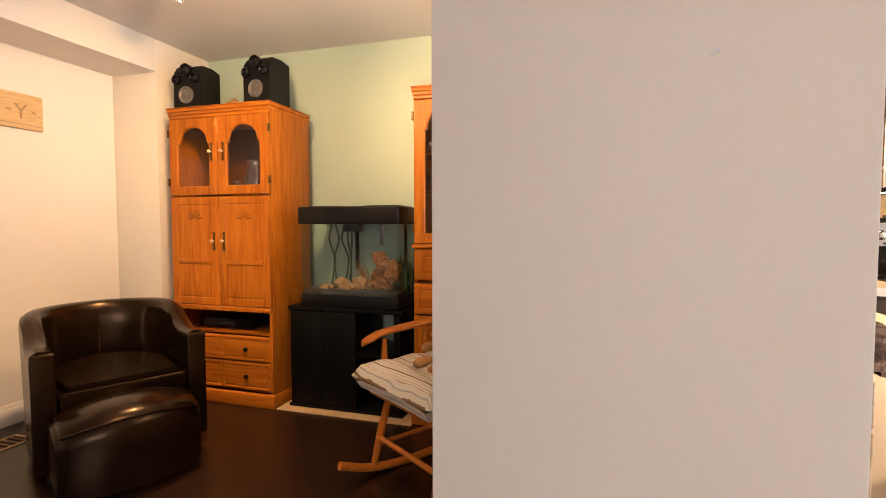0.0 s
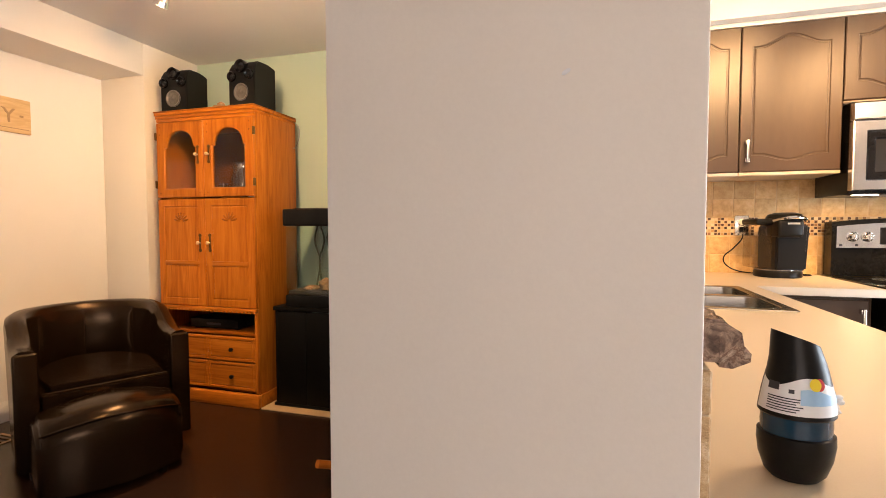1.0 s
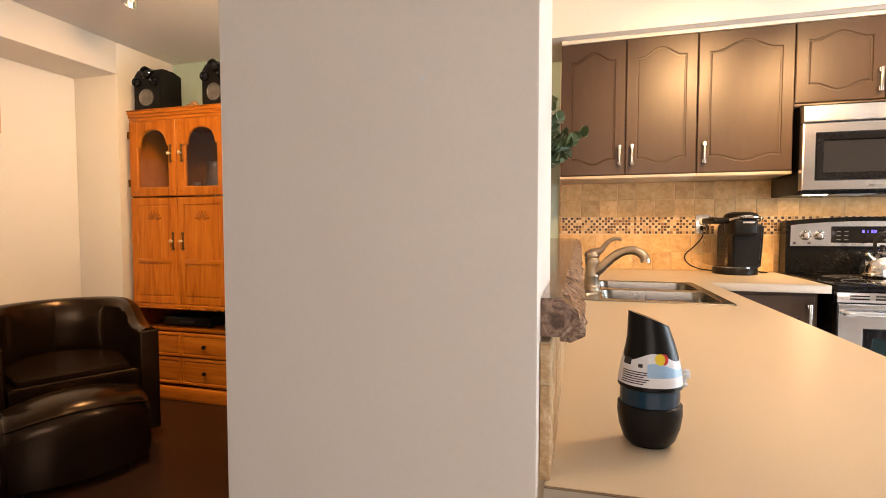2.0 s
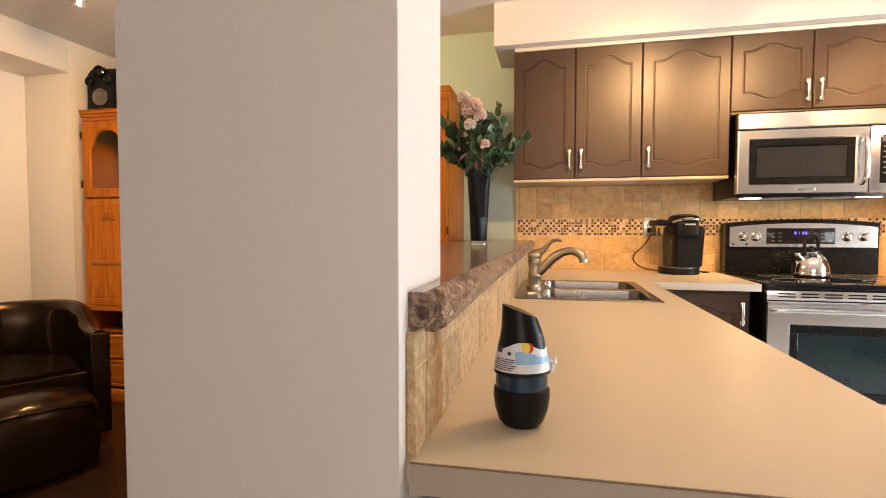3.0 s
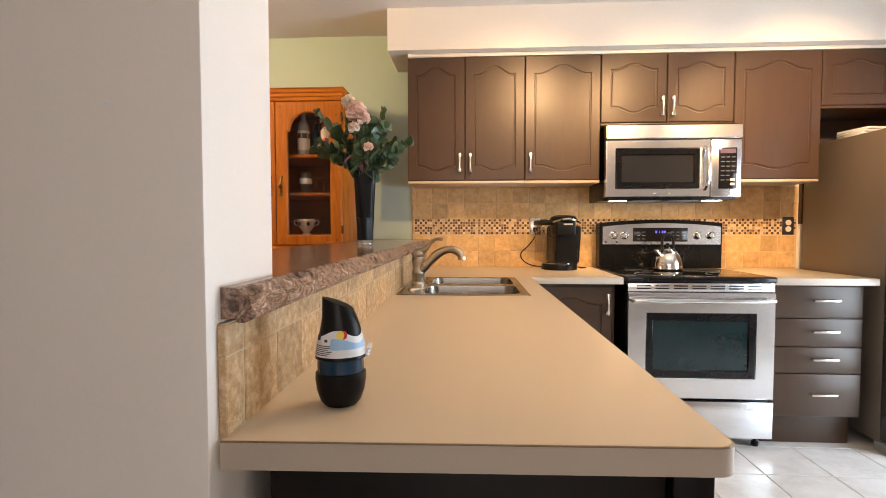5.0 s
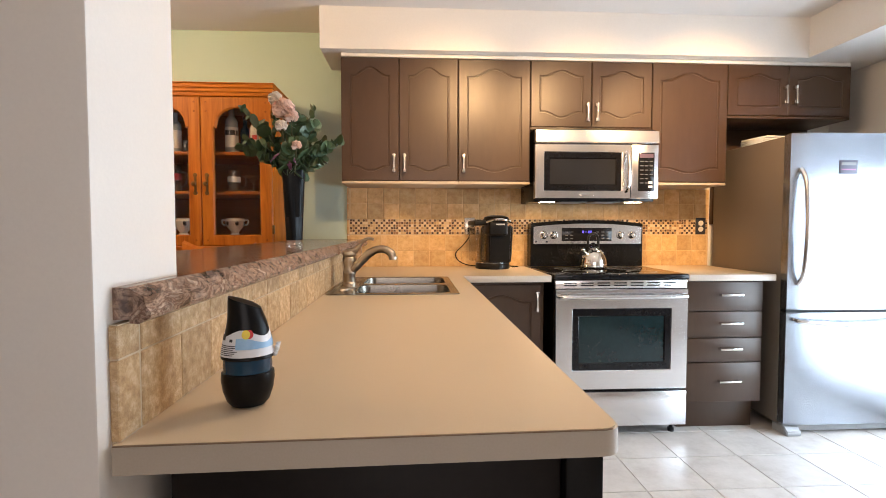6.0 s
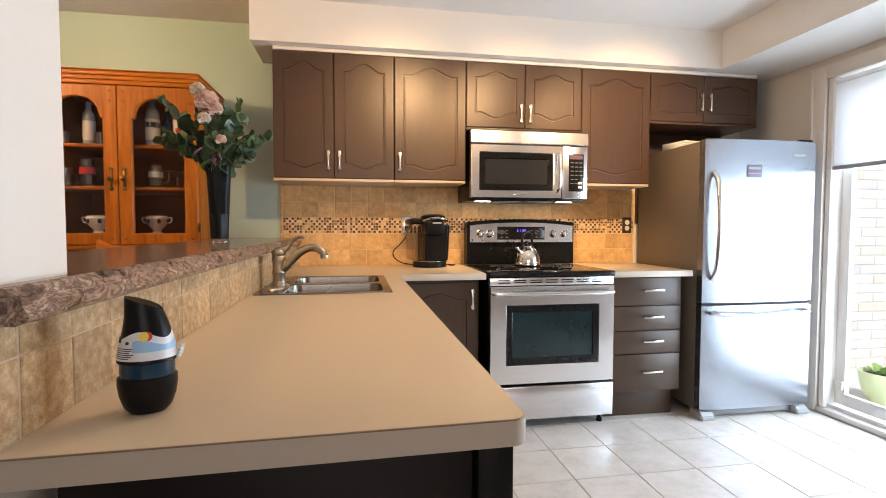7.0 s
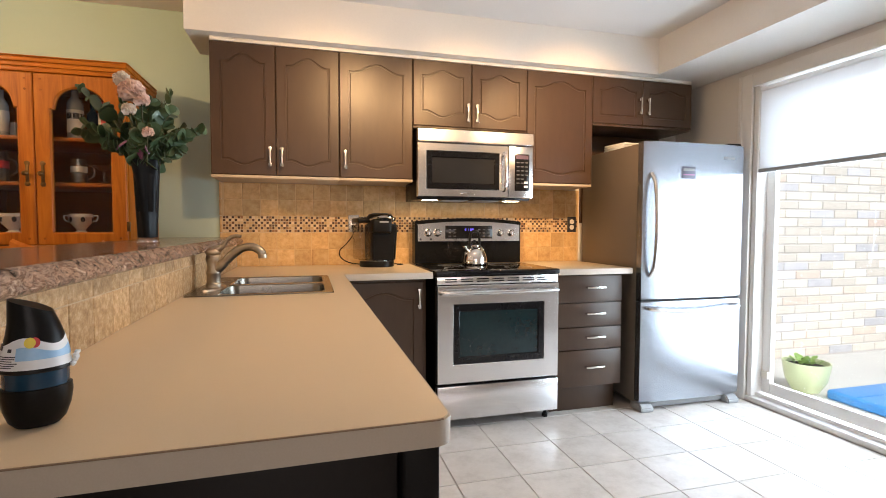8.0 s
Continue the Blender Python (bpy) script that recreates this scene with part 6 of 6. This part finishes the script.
# ---- rocking chair with cushion and bear ----
# its own axes: the front looks along -y
rk = thing("rocking_chair", (-0.63, 2.15, 0), -34.8, "orange varnished maple rocking chair with curved arms", "rocking chair")
part("seat", boxed((-0.27, -0.24, 0.385), (0.27, 0.24, 0.418), 0.012, 3), maple, rk)
for s_ in (-1, 1):
    part("rocker", tube(mesh(), smooth_path([(0.235 * s_, -0.41, 0.098), (0.235 * s_, -0.24, 0.040), (0.235 * s_, 0.0, 0.018), (0.235 * s_, 0.28, 0.034), (0.235 * s_, 0.52, 0.105)], 6), [0.019] * 25, 10), maple, rk, "curved rocker runner")
    part("leg", tube(mesh(), [(0.235 * s_, -0.235, 0.045), (0.22 * s_, -0.20, 0.22), (0.20 * s_, -0.165, 0.387)], [0.014, 0.020, 0.015], 12), maple, rk)
    part("leg", tube(mesh(), [(0.235 * s_, 0.255, 0.050), (0.22 * s_, 0.21, 0.22), (0.20 * s_, 0.165, 0.387)], [0.014, 0.020, 0.015], 12), maple, rk)
    part("stretcher", tube(mesh(), [(0.228 * s_, -0.215, 0.15), (0.228 * s_, 0.235, 0.15)], 0.011, 10), maple, rk)
    part("arm_post", tube(mesh(), [(0.25 * s_, -0.16, 0.415), (0.262 * s_, -0.155, 0.52), (0.27 * s_, -0.15, 0.635)], [0.012, 0.016, 0.012], 10), maple, rk)
    part("arm_post", tube(mesh(), [(0.25 * s_, 0.08, 0.415), (0.262 * s_, 0.085, 0.52), (0.268 * s_, 0.09, 0.640)], [0.012, 0.016, 0.012], 10), maple, rk)
    bm = mesh()
    rows = []
    for i in range(13):
        t = i / 12
        y = -0.27 + 0.53 * t
        w = 0.040 - 0.012 * math.sin(math.pi * min(1, t * 1.3)) if t > 0.12 else 0.040 * math.sqrt(max(0.05, t / 0.12))
        z = 0.655 - 0.028 * max(0, 0.18 - t) / 0.18 + 0.018 * math.sin(t * 2.4) + 0.03 * t * t
        x = (0.275 - 0.03 * t * t) * s_
        rows.append([bm.verts.new((x + w * math.cos(a), y, z + 0.017 * math.sin(a))) for a in (2 * math.pi * k / 10 for k in range(10))])
    for a, b in zip(rows, rows[1:]):
        ring_quad(bm, a, b)
    bm.faces.new(rows[0][::-1]), bm.faces.new(rows[-1])
    part("arm", bm, maple, rk, "flat scrolled arm")
    part("back_post", tube(mesh(), smooth_path([(0.245 * s_, 0.225, 0.40), (0.255 * s_, 0.275, 0.65), (0.275 * s_, 0.355, 0.95), (0.278 * s_, 0.375, 1.06)], 5), 0.017, 12), maple, rk)
part("stretcher", tube(mesh(), [(-0.228, -0.215, 0.185), (0.228, -0.215, 0.185)], 0.012, 10), maple, rk)
for k in range(6):
    x = -0.17 + 0.068 * k
    part("spindle", tube(mesh(), smooth_path([(x * 0.92, 0.225, 0.41), (x, 0.265, 0.62), (x * 1.08, 0.355, 0.98)], 5), 0.009, 8), maple, rk)
bm = mesh()
rows = []
for i in range(17):
    t = 2 * i / 16 - 1
    x, y = 0.30 * t, 0.375 + 0.035 * (1 - t * t)
    top_ = 1.050 + 0.045 * abs(t) ** 3
    rows.append([bm.verts.new((x, y + dy, z)) for dy, z in ((-0.013, 0.965), (0.013, 0.965), (0.018, top_), (0.004, top_ + 0.012), (-0.010, top_))])
for a, b in zip(rows, rows[1:]):
    ring_quad(bm, a, b)
bm.faces.new(rows[0][::-1]), bm.faces.new(rows[-1])
part("crest_rail", bm, maple, rk, "curved crest rail")

cush = thing("seat_cushion", (-0.63, 2.15, 0.419), -34.8, "striped beige and grey tufted seat cushion on the rocking chair", "cushion")
bm = mesh()
G = 22
grid = {}
for sgn in (1, -1):
    for i in range(G + 1):
        for j in range(G + 1):
            u, v_ = 2 * i / G - 1, 2 * j / G - 1
            edge = max(abs(u), abs(v_))
            if sgn < 0 and edge > 0.999:
                grid[sgn, i, j] = grid[1, i, j]
                continue
            th = 0.066 * (1 - edge ** 10) ** 0.4
            pucker = 0.012 * math.cos(9.4 * v_ + 1.1 * math.sin(3 * u)) * (1 if sgn > 0 else 0) * (1 - edge ** 4)
            corner_ = 1 + 0.05 * (abs(u * v_)) ** 3
            grid[sgn, i, j] = bm.verts.new((0.285 * u * corner_, 0.265 * v_ * corner_ - 0.035, 0.060 + (th + pucker) * sgn * (1.0 if sgn > 0 else 0.98)))
for sgn in (1, -1):
    for i in range(G):
        for j in range(G):
            bm.faces.new((grid[sgn, i, j], grid[sgn, i + 1, j], grid[sgn, i + 1, j + 1], grid[sgn, i, j + 1]))
part("pad", bm, stripes, cush)
bear = thing("teddy_bear", (-0.635, 2.13, 0.534), -34.8, "small tan plush bear sitting on the cushion", "soft toy")
bm = mesh()
for c, s_ in (((0, 0.03, 0.065), (0.062, 0.055, 0.070)), ((0, 0.01, 0.165), (0.050, 0.048, 0.046)), ((-0.042, 0.02, 0.205), (0.018, 0.012, 0.018)), ((0.042, 0.02, 0.205), (0.018, 0.012, 0.018)),
              ((0, -0.035, 0.155), (0.020, 0.018, 0.016)), ((-0.055, -0.055, 0.022), (0.028, 0.060, 0.026)), ((0.055, -0.055, 0.022), (0.028, 0.060, 0.026)),
              ((-0.070, -0.015, 0.085), (0.022, 0.045, 0.022)), ((0.070, -0.015, 0.085), (0.022, 0.045, 0.022))):
    blob(bm, c, s_, 0.10, c[0] * 40 + c[2] * 9)
part("body", bm, teddy, bear)

# ---- leather tub chair and footstool ----
ch = thing("tub_chair", (-2.485, 2.02, 0), 62, "dark brown leather tub armchair with a rounded back", "armchair")
bm = mesh()
# the curved shell: a U of constant thickness, low at the front of the arms and high at the back
N = 48
rows = []
for i in range(N + 1):
    t = i / N
    if t < 0.28:
        k = t / 0.28
        x, y, nx, ny = -0.325, -0.33 + 0.37 * k, -1.0, 0.0
    elif t > 0.72:
        k = (1 - t) / 0.28
        x, y, nx, ny = 0.325, -0.33 + 0.37 * k, 1.0, 0.0
    else:
        a = math.pi * (1 - (t - 0.28) / 0.44)
        x, y, nx, ny = 0.325 * math.cos(a), 0.04 + 0.30 * math.sin(a), math.cos(a), math.sin(a)
    lift = 0.5 - 0.5 * math.cos(math.pi * min(1.0, max(0.0, (min(t, 1 - t) - 0.06) / 0.30)))
    top_ = 0.615 + 0.125 * lift
    h = 0.048
    prof = [(-h, 0.05), (-h, top_ - 0.05), (-h * 0.8, top_ - 0.012), (-h * 0.3, top_), (h * 0.4, top_ + 0.001), (h * 0.9, top_ - 0.015), (h, top_ - 0.05), (h * (1 - 0.25 * 1), 0.05)]
    rows.append([bm.verts.new((x + nx * o, y + ny * o, z)) for o, z in prof])
for a, b in zip(rows, rows[1:]):
    ring_quad(bm, a, b)
bm.faces.new(rows[0][::-1]), bm.faces.new(rows[-1])
part("shell", bm, leather, ch, "wrapped arms and back", sharp=50)
for s_ in (-1, 1):
    fb = boxed((0.325 * s_ - 0.047, -0.352, 0.05), (0.325 * s_ + 0.047, -0.329, 0.605), 0.010, 3)
    part("arm_front", fb, leather, ch)
bm = mesh()
out = [(-0.272, -0.345), (0.272, -0.345), (0.272, 0.05)] + [(0.272 * math.cos(a), 0.05 + 0.235 * math.sin(a)) for a in (math.pi * k / 12 for k in range(1, 12))] + [(-0.272, 0.05)]
prism(bm, out, 0.05, 0.285)
bmesh.ops.bevel(bm, geom=[e for e in bm.edges if abs(e.verts[0].co.z - e.verts[1].co.z) < 1e-5], offset=0.015, segments=2, affect="EDGES")
part("seat_base", bm, leather, ch)
bm = mesh()
prism(bm, [(x * 0.985, y * 0.985 - 0.01) for x, y in out], 0.290, 0.425)
bmesh.ops.bevel(bm, geom=[e for e in bm.edges if abs(e.verts[0].co.z - e.verts[1].co.z) < 1e-5], offset=0.035, segments=4, affect="EDGES")
for v in bm.verts:
    if v.co.z > 0.38:
        v.co.z += 0.018 * max(0, 1 - (v.co.x / 0.27) ** 2)
sc = part("seat_cushion", bm, leather, ch)
part("piping", tube(mesh(), [(x * 0.975, -0.352, 0.405) for x in (-0.26, -0.13, 0, 0.13, 0.26)], 0.0045, 8), leather, sc)
# padded inner back in two halves with a seam between
for s_ in (-1, 1):
    bm = mesh()
    rows = []
    for i in range(11):
        a = math.pi / 2 - s_ * (0.015 + 0.95 * i / 10)
        bulge = 0.030 * math.sin(math.pi * min(1, (i + 0.6) / 10.6)) ** 0.4
        row = []
        for k in range(9):
            z = 0.415 + 0.285 * k / 8
            d_ = bulge * math.sin(math.pi * (k + 0.3) / 8.6) ** 0.5
            rr = 1.0 - (0.048 + d_) / 0.325
            row.append(bm.verts.new((0.325 * math.cos(a) * rr, 0.04 + (0.30 * rr) * math.sin(a), z)))
        rows.append(row)
    for p, q in zip(rows, rows[1:]):
        for k in range(8):
            bm.faces.new((p[k], p[k + 1], q[k + 1], q[k]))
    back = bmesh.ops.extrude_face_region(bm, geom=bm.faces[:])["geom"]
    for v in back:
        if isinstance(v, bmesh.types.BMVert):
            v.co.x, v.co.y = v.co.x * 1.03, 0.04 + (v.co.y - 0.04) * 1.03
    part("back_pad", bm, leather, ch, sharp=60)
for x in (-0.30, 0.30):
    for y in (-0.30, 0.16):
        part("foot", lathe(mesh(), [(0.018, 0), (0.024, 0.05)], 12, (x, y, 0.0)), black_plastic, ch)

ot = thing("footstool", (-2.09, 1.77, 0), 62, "dark brown leather crescent footstool tucked before the tub chair", "footstool")
bm = mesh()
rows = []
W = 14
for i in range(W + 1):
    u = 2 * i / W - 1
    x = 0.285 * u
    front = -0.165 - 0.085 * (1 - u * u)
    back = 0.13
    crownz = 0.335 + 0.055 * (1 - u * u)
    ring = []
    for y, z in ((back, 0.03), (back, crownz - 0.10), (back - 0.02, crownz - 0.035), (back - 0.09, crownz), ((front + back) / 2, crownz + 0.008), (front + 0.07, crownz - 0.010), (front + 0.018, crownz - 0.045), (front, crownz - 0.10), (front + 0.01, 0.03)):
        ring.append(bm.verts.new((x, y, z)))
    rows.append(ring)
for a, b in zip(rows, rows[1:]):
    ring_quad(bm, a, b)
bm.faces.new(rows[0][::-1]), bm.faces.new(rows[-1])
bmesh.ops.bevel(bm, geom=[e for e in bm.edges if abs(abs(e.verts[0].co.x) - 0.285) < 1e-4 and abs(abs(e.verts[1].co.x) - 0.285) < 1e-4], offset=0.02, segments=3, affect="EDGES")
st_ = part("body", bm, leather, ot, sharp=60)
part("piping", tube(mesh(), [(0.285 * u, -0.165 - 0.085 * (1 - u * u) + 0.012, 0.335 + 0.055 * (1 - u * u) - 0.040) for u in (-0.97, -0.7, -0.4, 0, 0.4, 0.7, 0.97)], 0.0045, 8), leather, st_)
for x in (-0.2, 0.2):
    for y in (-0.12, 0.08):
        part("foot", lathe(mesh(), [(0.018, 0), (0.024, 0.035)], 12, (x, y, 0.0)), black_plastic, ot)

# ---- sign, floor register, ceiling spot ----
sg = thing("wooden_sign", (WEST + 0.012, 1.95, 1.86), 0, "pale wooden board with carved letters on the cream wall", "sign")
part("board", boxed((WEST + 0.001, 1.62, 1.765), (WEST + 0.020, 2.25, 1.975), 0.004), sign_wood, sg, world=True)
for text, y in (("L", 1.985), ("Y", 2.125)):
    fc = bpy.data.curves.new("letter", "FONT")
    fc.body, fc.size, fc.extrude, fc.align_x = text, 0.125, 0.0015, "CENTER"
    tmp = bpy.data.objects.new("letter", fc)
    scene.collection.objects.link(tmp)
    bpy.context.view_layer.update()
    fm = bpy.data.meshes.new_from_object(tmp.evaluated_get(bpy.context.evaluated_depsgraph_get()))
    bpy.data.objects.remove(tmp)
    bm = mesh()
    bm.from_mesh(fm)
    bpy.data.meshes.remove(fm)
    bm.transform(pose(WEST + 0.0215, y, 1.825, 90, 0, 90))
    part("letter", bm, letter_brown, sg, "carved brown letter", world=True)
for y in (2.185, 2.05, 1.925, 1.80, 1.70):
    part("print_bar", boxed((WEST + 0.0195, y, 1.864), (WEST + 0.0212, y + 0.022, 1.876), 0.001), letter_brown, sg, "small carved script", world=True)
part("edge_line", boxed((WEST + 0.0195, 1.64, 1.790), (WEST + 0.0215, 2.235, 1.794), 0.0005), letter_brown, sg, world=True)

vent = thing("floor_register", (-3.02, 1.75, 0.0), 0, "brass slotted floor register in the dark floor", "floor vent")
bm = mesh()
for a, b in (((-3.09, 1.55), (-2.935, 1.565)), ((-3.09, 1.905), (-2.935, 1.92)), ((-3.09, 1.5655), (-3.075, 1.9045)), ((-2.95, 1.5655), (-2.935, 1.9045))):
    box(bm, (*a, 0.001), (*b, 0.006), 0.001)
part("frame", bm, mat_edge, vent, "tan border", world=True)
for k in range(9):
    part("slat", boxed((-3.0745, 1.575 + 0.037 * k, 0.001), (-2.9505, 1.590 + 0.037 * k, 0.005), 0.001), brass, vent, world=True)

cab = thing("cable", (-1.915, 3.10, 1.80), 0, "thin grey cable looped at the side of the armoire", "cable")
part("loop", tube(mesh(), smooth_path([(0.0, 0.0, 0.13), (0.035, 0.0, 0.10), (0.040, 0.0, 0.03), (0.012, 0.0, -0.04), (-0.010, 0.0, -0.05)], 6), 0.003, 6), grey_plastic, cab)

sl = thing("ceiling_spot", (-1.937, 2.01, CEIL), 0, "small chrome swivelling ceiling spotlight", "ceiling light")
part("canopy", lathe(mesh(), [(0.05, 0), (0.055, -0.012), (0.03, -0.02)], 20), polished, sl)
part("stem", tube(mesh(), [(0, 0, -0.015), (0, 0, -0.10)], 0.007, 10), polished, sl)
bm = lathe(mesh(), [(0.014, 0.05), (0.026, 0.035), (0.034, -0.03), (0.036, -0.045), (0.030, -0.045)], 20, cap=False)
bm.transform(pose(0, 0, -0.135, 0, 25, 0))
hd = part("head", bm, polished, sl)
bm = blob(mesh(), (0, 0, -0.02), (0.026, 0.026, 0.018), 0, 0, 6)
bm.transform(pose(0, 0, -0.135, 0, 25, 0))
part("bulb", bm, bulb_glow, hd, "lit bulb")

# ---- outside the sliding door ----
bm = mesh()
prism(bm, [(EAST + 0.161, -60), (80, -60), (80, 80), (EAST + 0.161, 80)], -0.30, -0.05)
tagged(part("ground", bm, deck), "pale sunlit concrete patio", "ground", kind="structure")
yb = 3.42
bw = structure("wall_outside", boxed((EAST + 0.17, yb - 0.005, -0.05), (9.0, yb + 0.20, 3.2), 0), mortar, "pale buff brick house wall beside the patio", "wall")
pot = thing("plant_pot", (4.235, 2.66, -0.05), 0, "lime green glazed bowl planter with sprouting plants on the patio", "planter")
part("bowl", lathe(mesh(), [(0.07, 0), (0.085, 0.005), (0.132, 0.09), (0.150, 0.195), (0.153, 0.225), (0.143, 0.225), (0.135, 0.19)], 36), pot_green, pot)
part("soil", lathe(mesh(), [(0.01, 0.185), (0.137, 0.190), (0.01, 0.2)], 30), soil, pot)
rnd3 = random.Random(5)
sprig = surface("fresh_sprout", (0.16, 0.28, 0.05), (0.30, 0.42, 0.10), 30, 120, 0.6, 0.1)
leaf2 = leaf_me.copy()
leaf2.materials.clear()
leaf2.materials.append(sprig)
for k in range(26):
    a, r_ = rnd3.uniform(0, 6.28), rnd3.uniform(0.0, 0.09)
    ob = new("leaf", leaf2)
    ob.parent = pot
    aim = Vector((math.cos(a), math.sin(a), rnd3.uniform(0.4, 1.6)))
    ob.matrix_basis = Matrix.Translation((-0.03 + r_ * math.cos(a), r_ * math.sin(a), 0.20 + rnd3.uniform(0, 0.04))) @ aim.to_track_quat("Y", "Z").to_matrix().to_4x4() @ Matrix.Scale(rnd3.uniform(0.03, 0.055), 4)
lid = thing("sandbox_lid", (4.62, 2.12, -0.05), 0, "blue plastic lid lying on the patio with a white handle", "plastic lid")
bm = boxed((4.22, 1.50, -0.05), (5.05, 2.50, 0.02), 0.02, 3)
part("panel", bm, tarp_blue, lid, world=True)
part("recess", lathe(mesh(), [(0.055, 0.0), (0.06, 0.004), (0.05, 0.006)], 20, (4.42, 2.14, 0.0203)), grey_plastic, lid, world=True)
part("handle", boxed((4.385, 2.11, 0.027), (4.455, 2.17, 0.048), 0.006), white_plastic, lid, "white handle", world=True)
part("seam", boxed((4.225, 2.30, 0.0203), (5.045, 2.307, 0.024), 0.001), tarp_blue, lid, world=True)


# ---- pieces of walls and floors ----
def piece_mesh(name, sx, sy, sz, bevel, mat):
    """A block centred on its back or base with softened front edges."""
    me = bpy.data.meshes.new(name)
    bm = mesh()
    box(bm, (-sx / 2, -sy / 2, -sz / 2), (sx / 2, sy / 2, sz / 2), bevel, 1)
    bmesh.ops.recalc_face_normals(bm, faces=bm.faces[:])
    bm.to_mesh(me)
    bm.free()
    me.materials.append(mat)
    return me


def put(name, me, parent, at):
    ob = new(name, me)
    ob.parent = parent
    ob.location = at
    return ob


rt = random.Random(11)
# grout bed and tumbled stone tiles of the backsplash
bed = structure("backsplash", boxed((0.150, NORTH - 0.0108, COUNTER - 0.02), (2.655, NORTH - 0.0005, 1.443), 0), grout, "tumbled travertine tile backsplash with a mosaic band", "backsplash")
P = 0.1085
wall_tile = piece_mesh("tile", P - 0.004, 0.006, 0.1035, 0.002, travertine)
for z in (COUNTER + 0.0535, COUNTER + 0.1610, 1.288, 1.3925):
    for i in range(23):
        x = 0.150 + P * (i + 0.5) + (0.0 if z < 1.2 else 0.012)
        put("tile", wall_tile, bed, (x, NORTH - 0.0095 - rt.uniform(0, 0.0012), z))
edge_tile = piece_mesh("edge_tile", 0.014, 0.010, 0.1035, 0.003, travertine)
for z in (COUNTER + 0.0535, COUNTER + 0.1610, 1.182, 1.288, 1.3925):
    put("edge_tile", edge_tile, bed, (0.1425, NORTH - 0.0055, z))
light_chips, dark_chips = mesh(), mesh()
c = 0.0172
part("mosaic_bed", boxed((0.151, NORTH - 0.0116, 1.1296), (2.652, NORTH - 0.0109, 1.2344), 0), pale_grout, bed, "cream grout of the mosaic band", world=True)
for j in range(6):
    for i in range(145):
        x, z = 0.154 + c * i + c / 2, 1.131 + c * j + c / 2
        dark = (i + j) % 2 == 0 and rt.random() < 0.74 or rt.random() < 0.05
        h = c * 0.40 if dark else c * 0.43
        box(dark_chips if dark else light_chips, (x - h, NORTH - 0.0128, z - h), (x + h, NORTH - 0.0112, z + h))
part("mosaic", light_chips, mosaic, bed, "small cream and tan stone chips", kind="stuff")
part("mosaic", dark_chips, dark_mosaic, bed, "small dark brown glass chips", kind="stuff")

# tiles on the half-height wall below the bar
kb = structure("backsplash", boxed((0.2236, 0.497, COUNTER - 0.03), (0.2358, NORTH - 0.02, BAR - 0.0445), 0), pale_grout, "travertine tiles under the raised bar", "backsplash")
for z0, z1 in ((COUNTER + 0.0008, COUNTER + 0.0998), (COUNTER + 0.1022, BAR - 0.0455)):
    full = piece_mesh("tile", 0.0115, 0.1062, z1 - z0, 0.0016, rough_travertine)
    cut = piece_mesh("tile", 0.0115, 0.0465, z1 - z0, 0.0016, rough_travertine)
    put("tile", cut, kb, (0.2315, 0.517, (z0 + z1) / 2))
    for i in range(25):
        y = 0.5435 + 0.1085 * (i + 0.5)
        if y + 0.055 < NORTH - 0.02:
            put("tile", full, kb, (0.2315 + rt.uniform(0, 0.0014), y, (z0 + z1) / 2))

# floor tiles
TX, TY = 0.314, 0.308
f_me = piece_mesh("tile", TX - 0.006, TY - 0.006, 0.008, 0.0015, floor_ceramic)
for i in range(12):
    for j in range(15):
        x, y = 1.94 + TX * (i - 6) + TX / 2, 2.280 + TY * (j - 11) + TY / 2
        if 0.10 < x - TX / 2 and x + TX / 2 < EAST + 0.06 and y + TY / 2 < NORTH:
            put("tile", f_me, floor_kitchen, (x, y, -0.004 + rt.uniform(-0.0004, 0.0)))
# bricks outside
BRICKS = [piece_mesh("brick", 0.285, 0.03, 0.070, 0.004, m_) for m_ in (pale_brick, pale_brick, pale_brick, pale_brick, peach_brick, odd_brick)]
for j in range(25):
    for i in range(11):
        put("brick", rt.choice(BRICKS), bw, (3.85 + 0.296 * i + (0.148 if j % 2 else 0), yb + 0.006 - rt.uniform(0, 0.003), 0.0 + 0.081 * j))
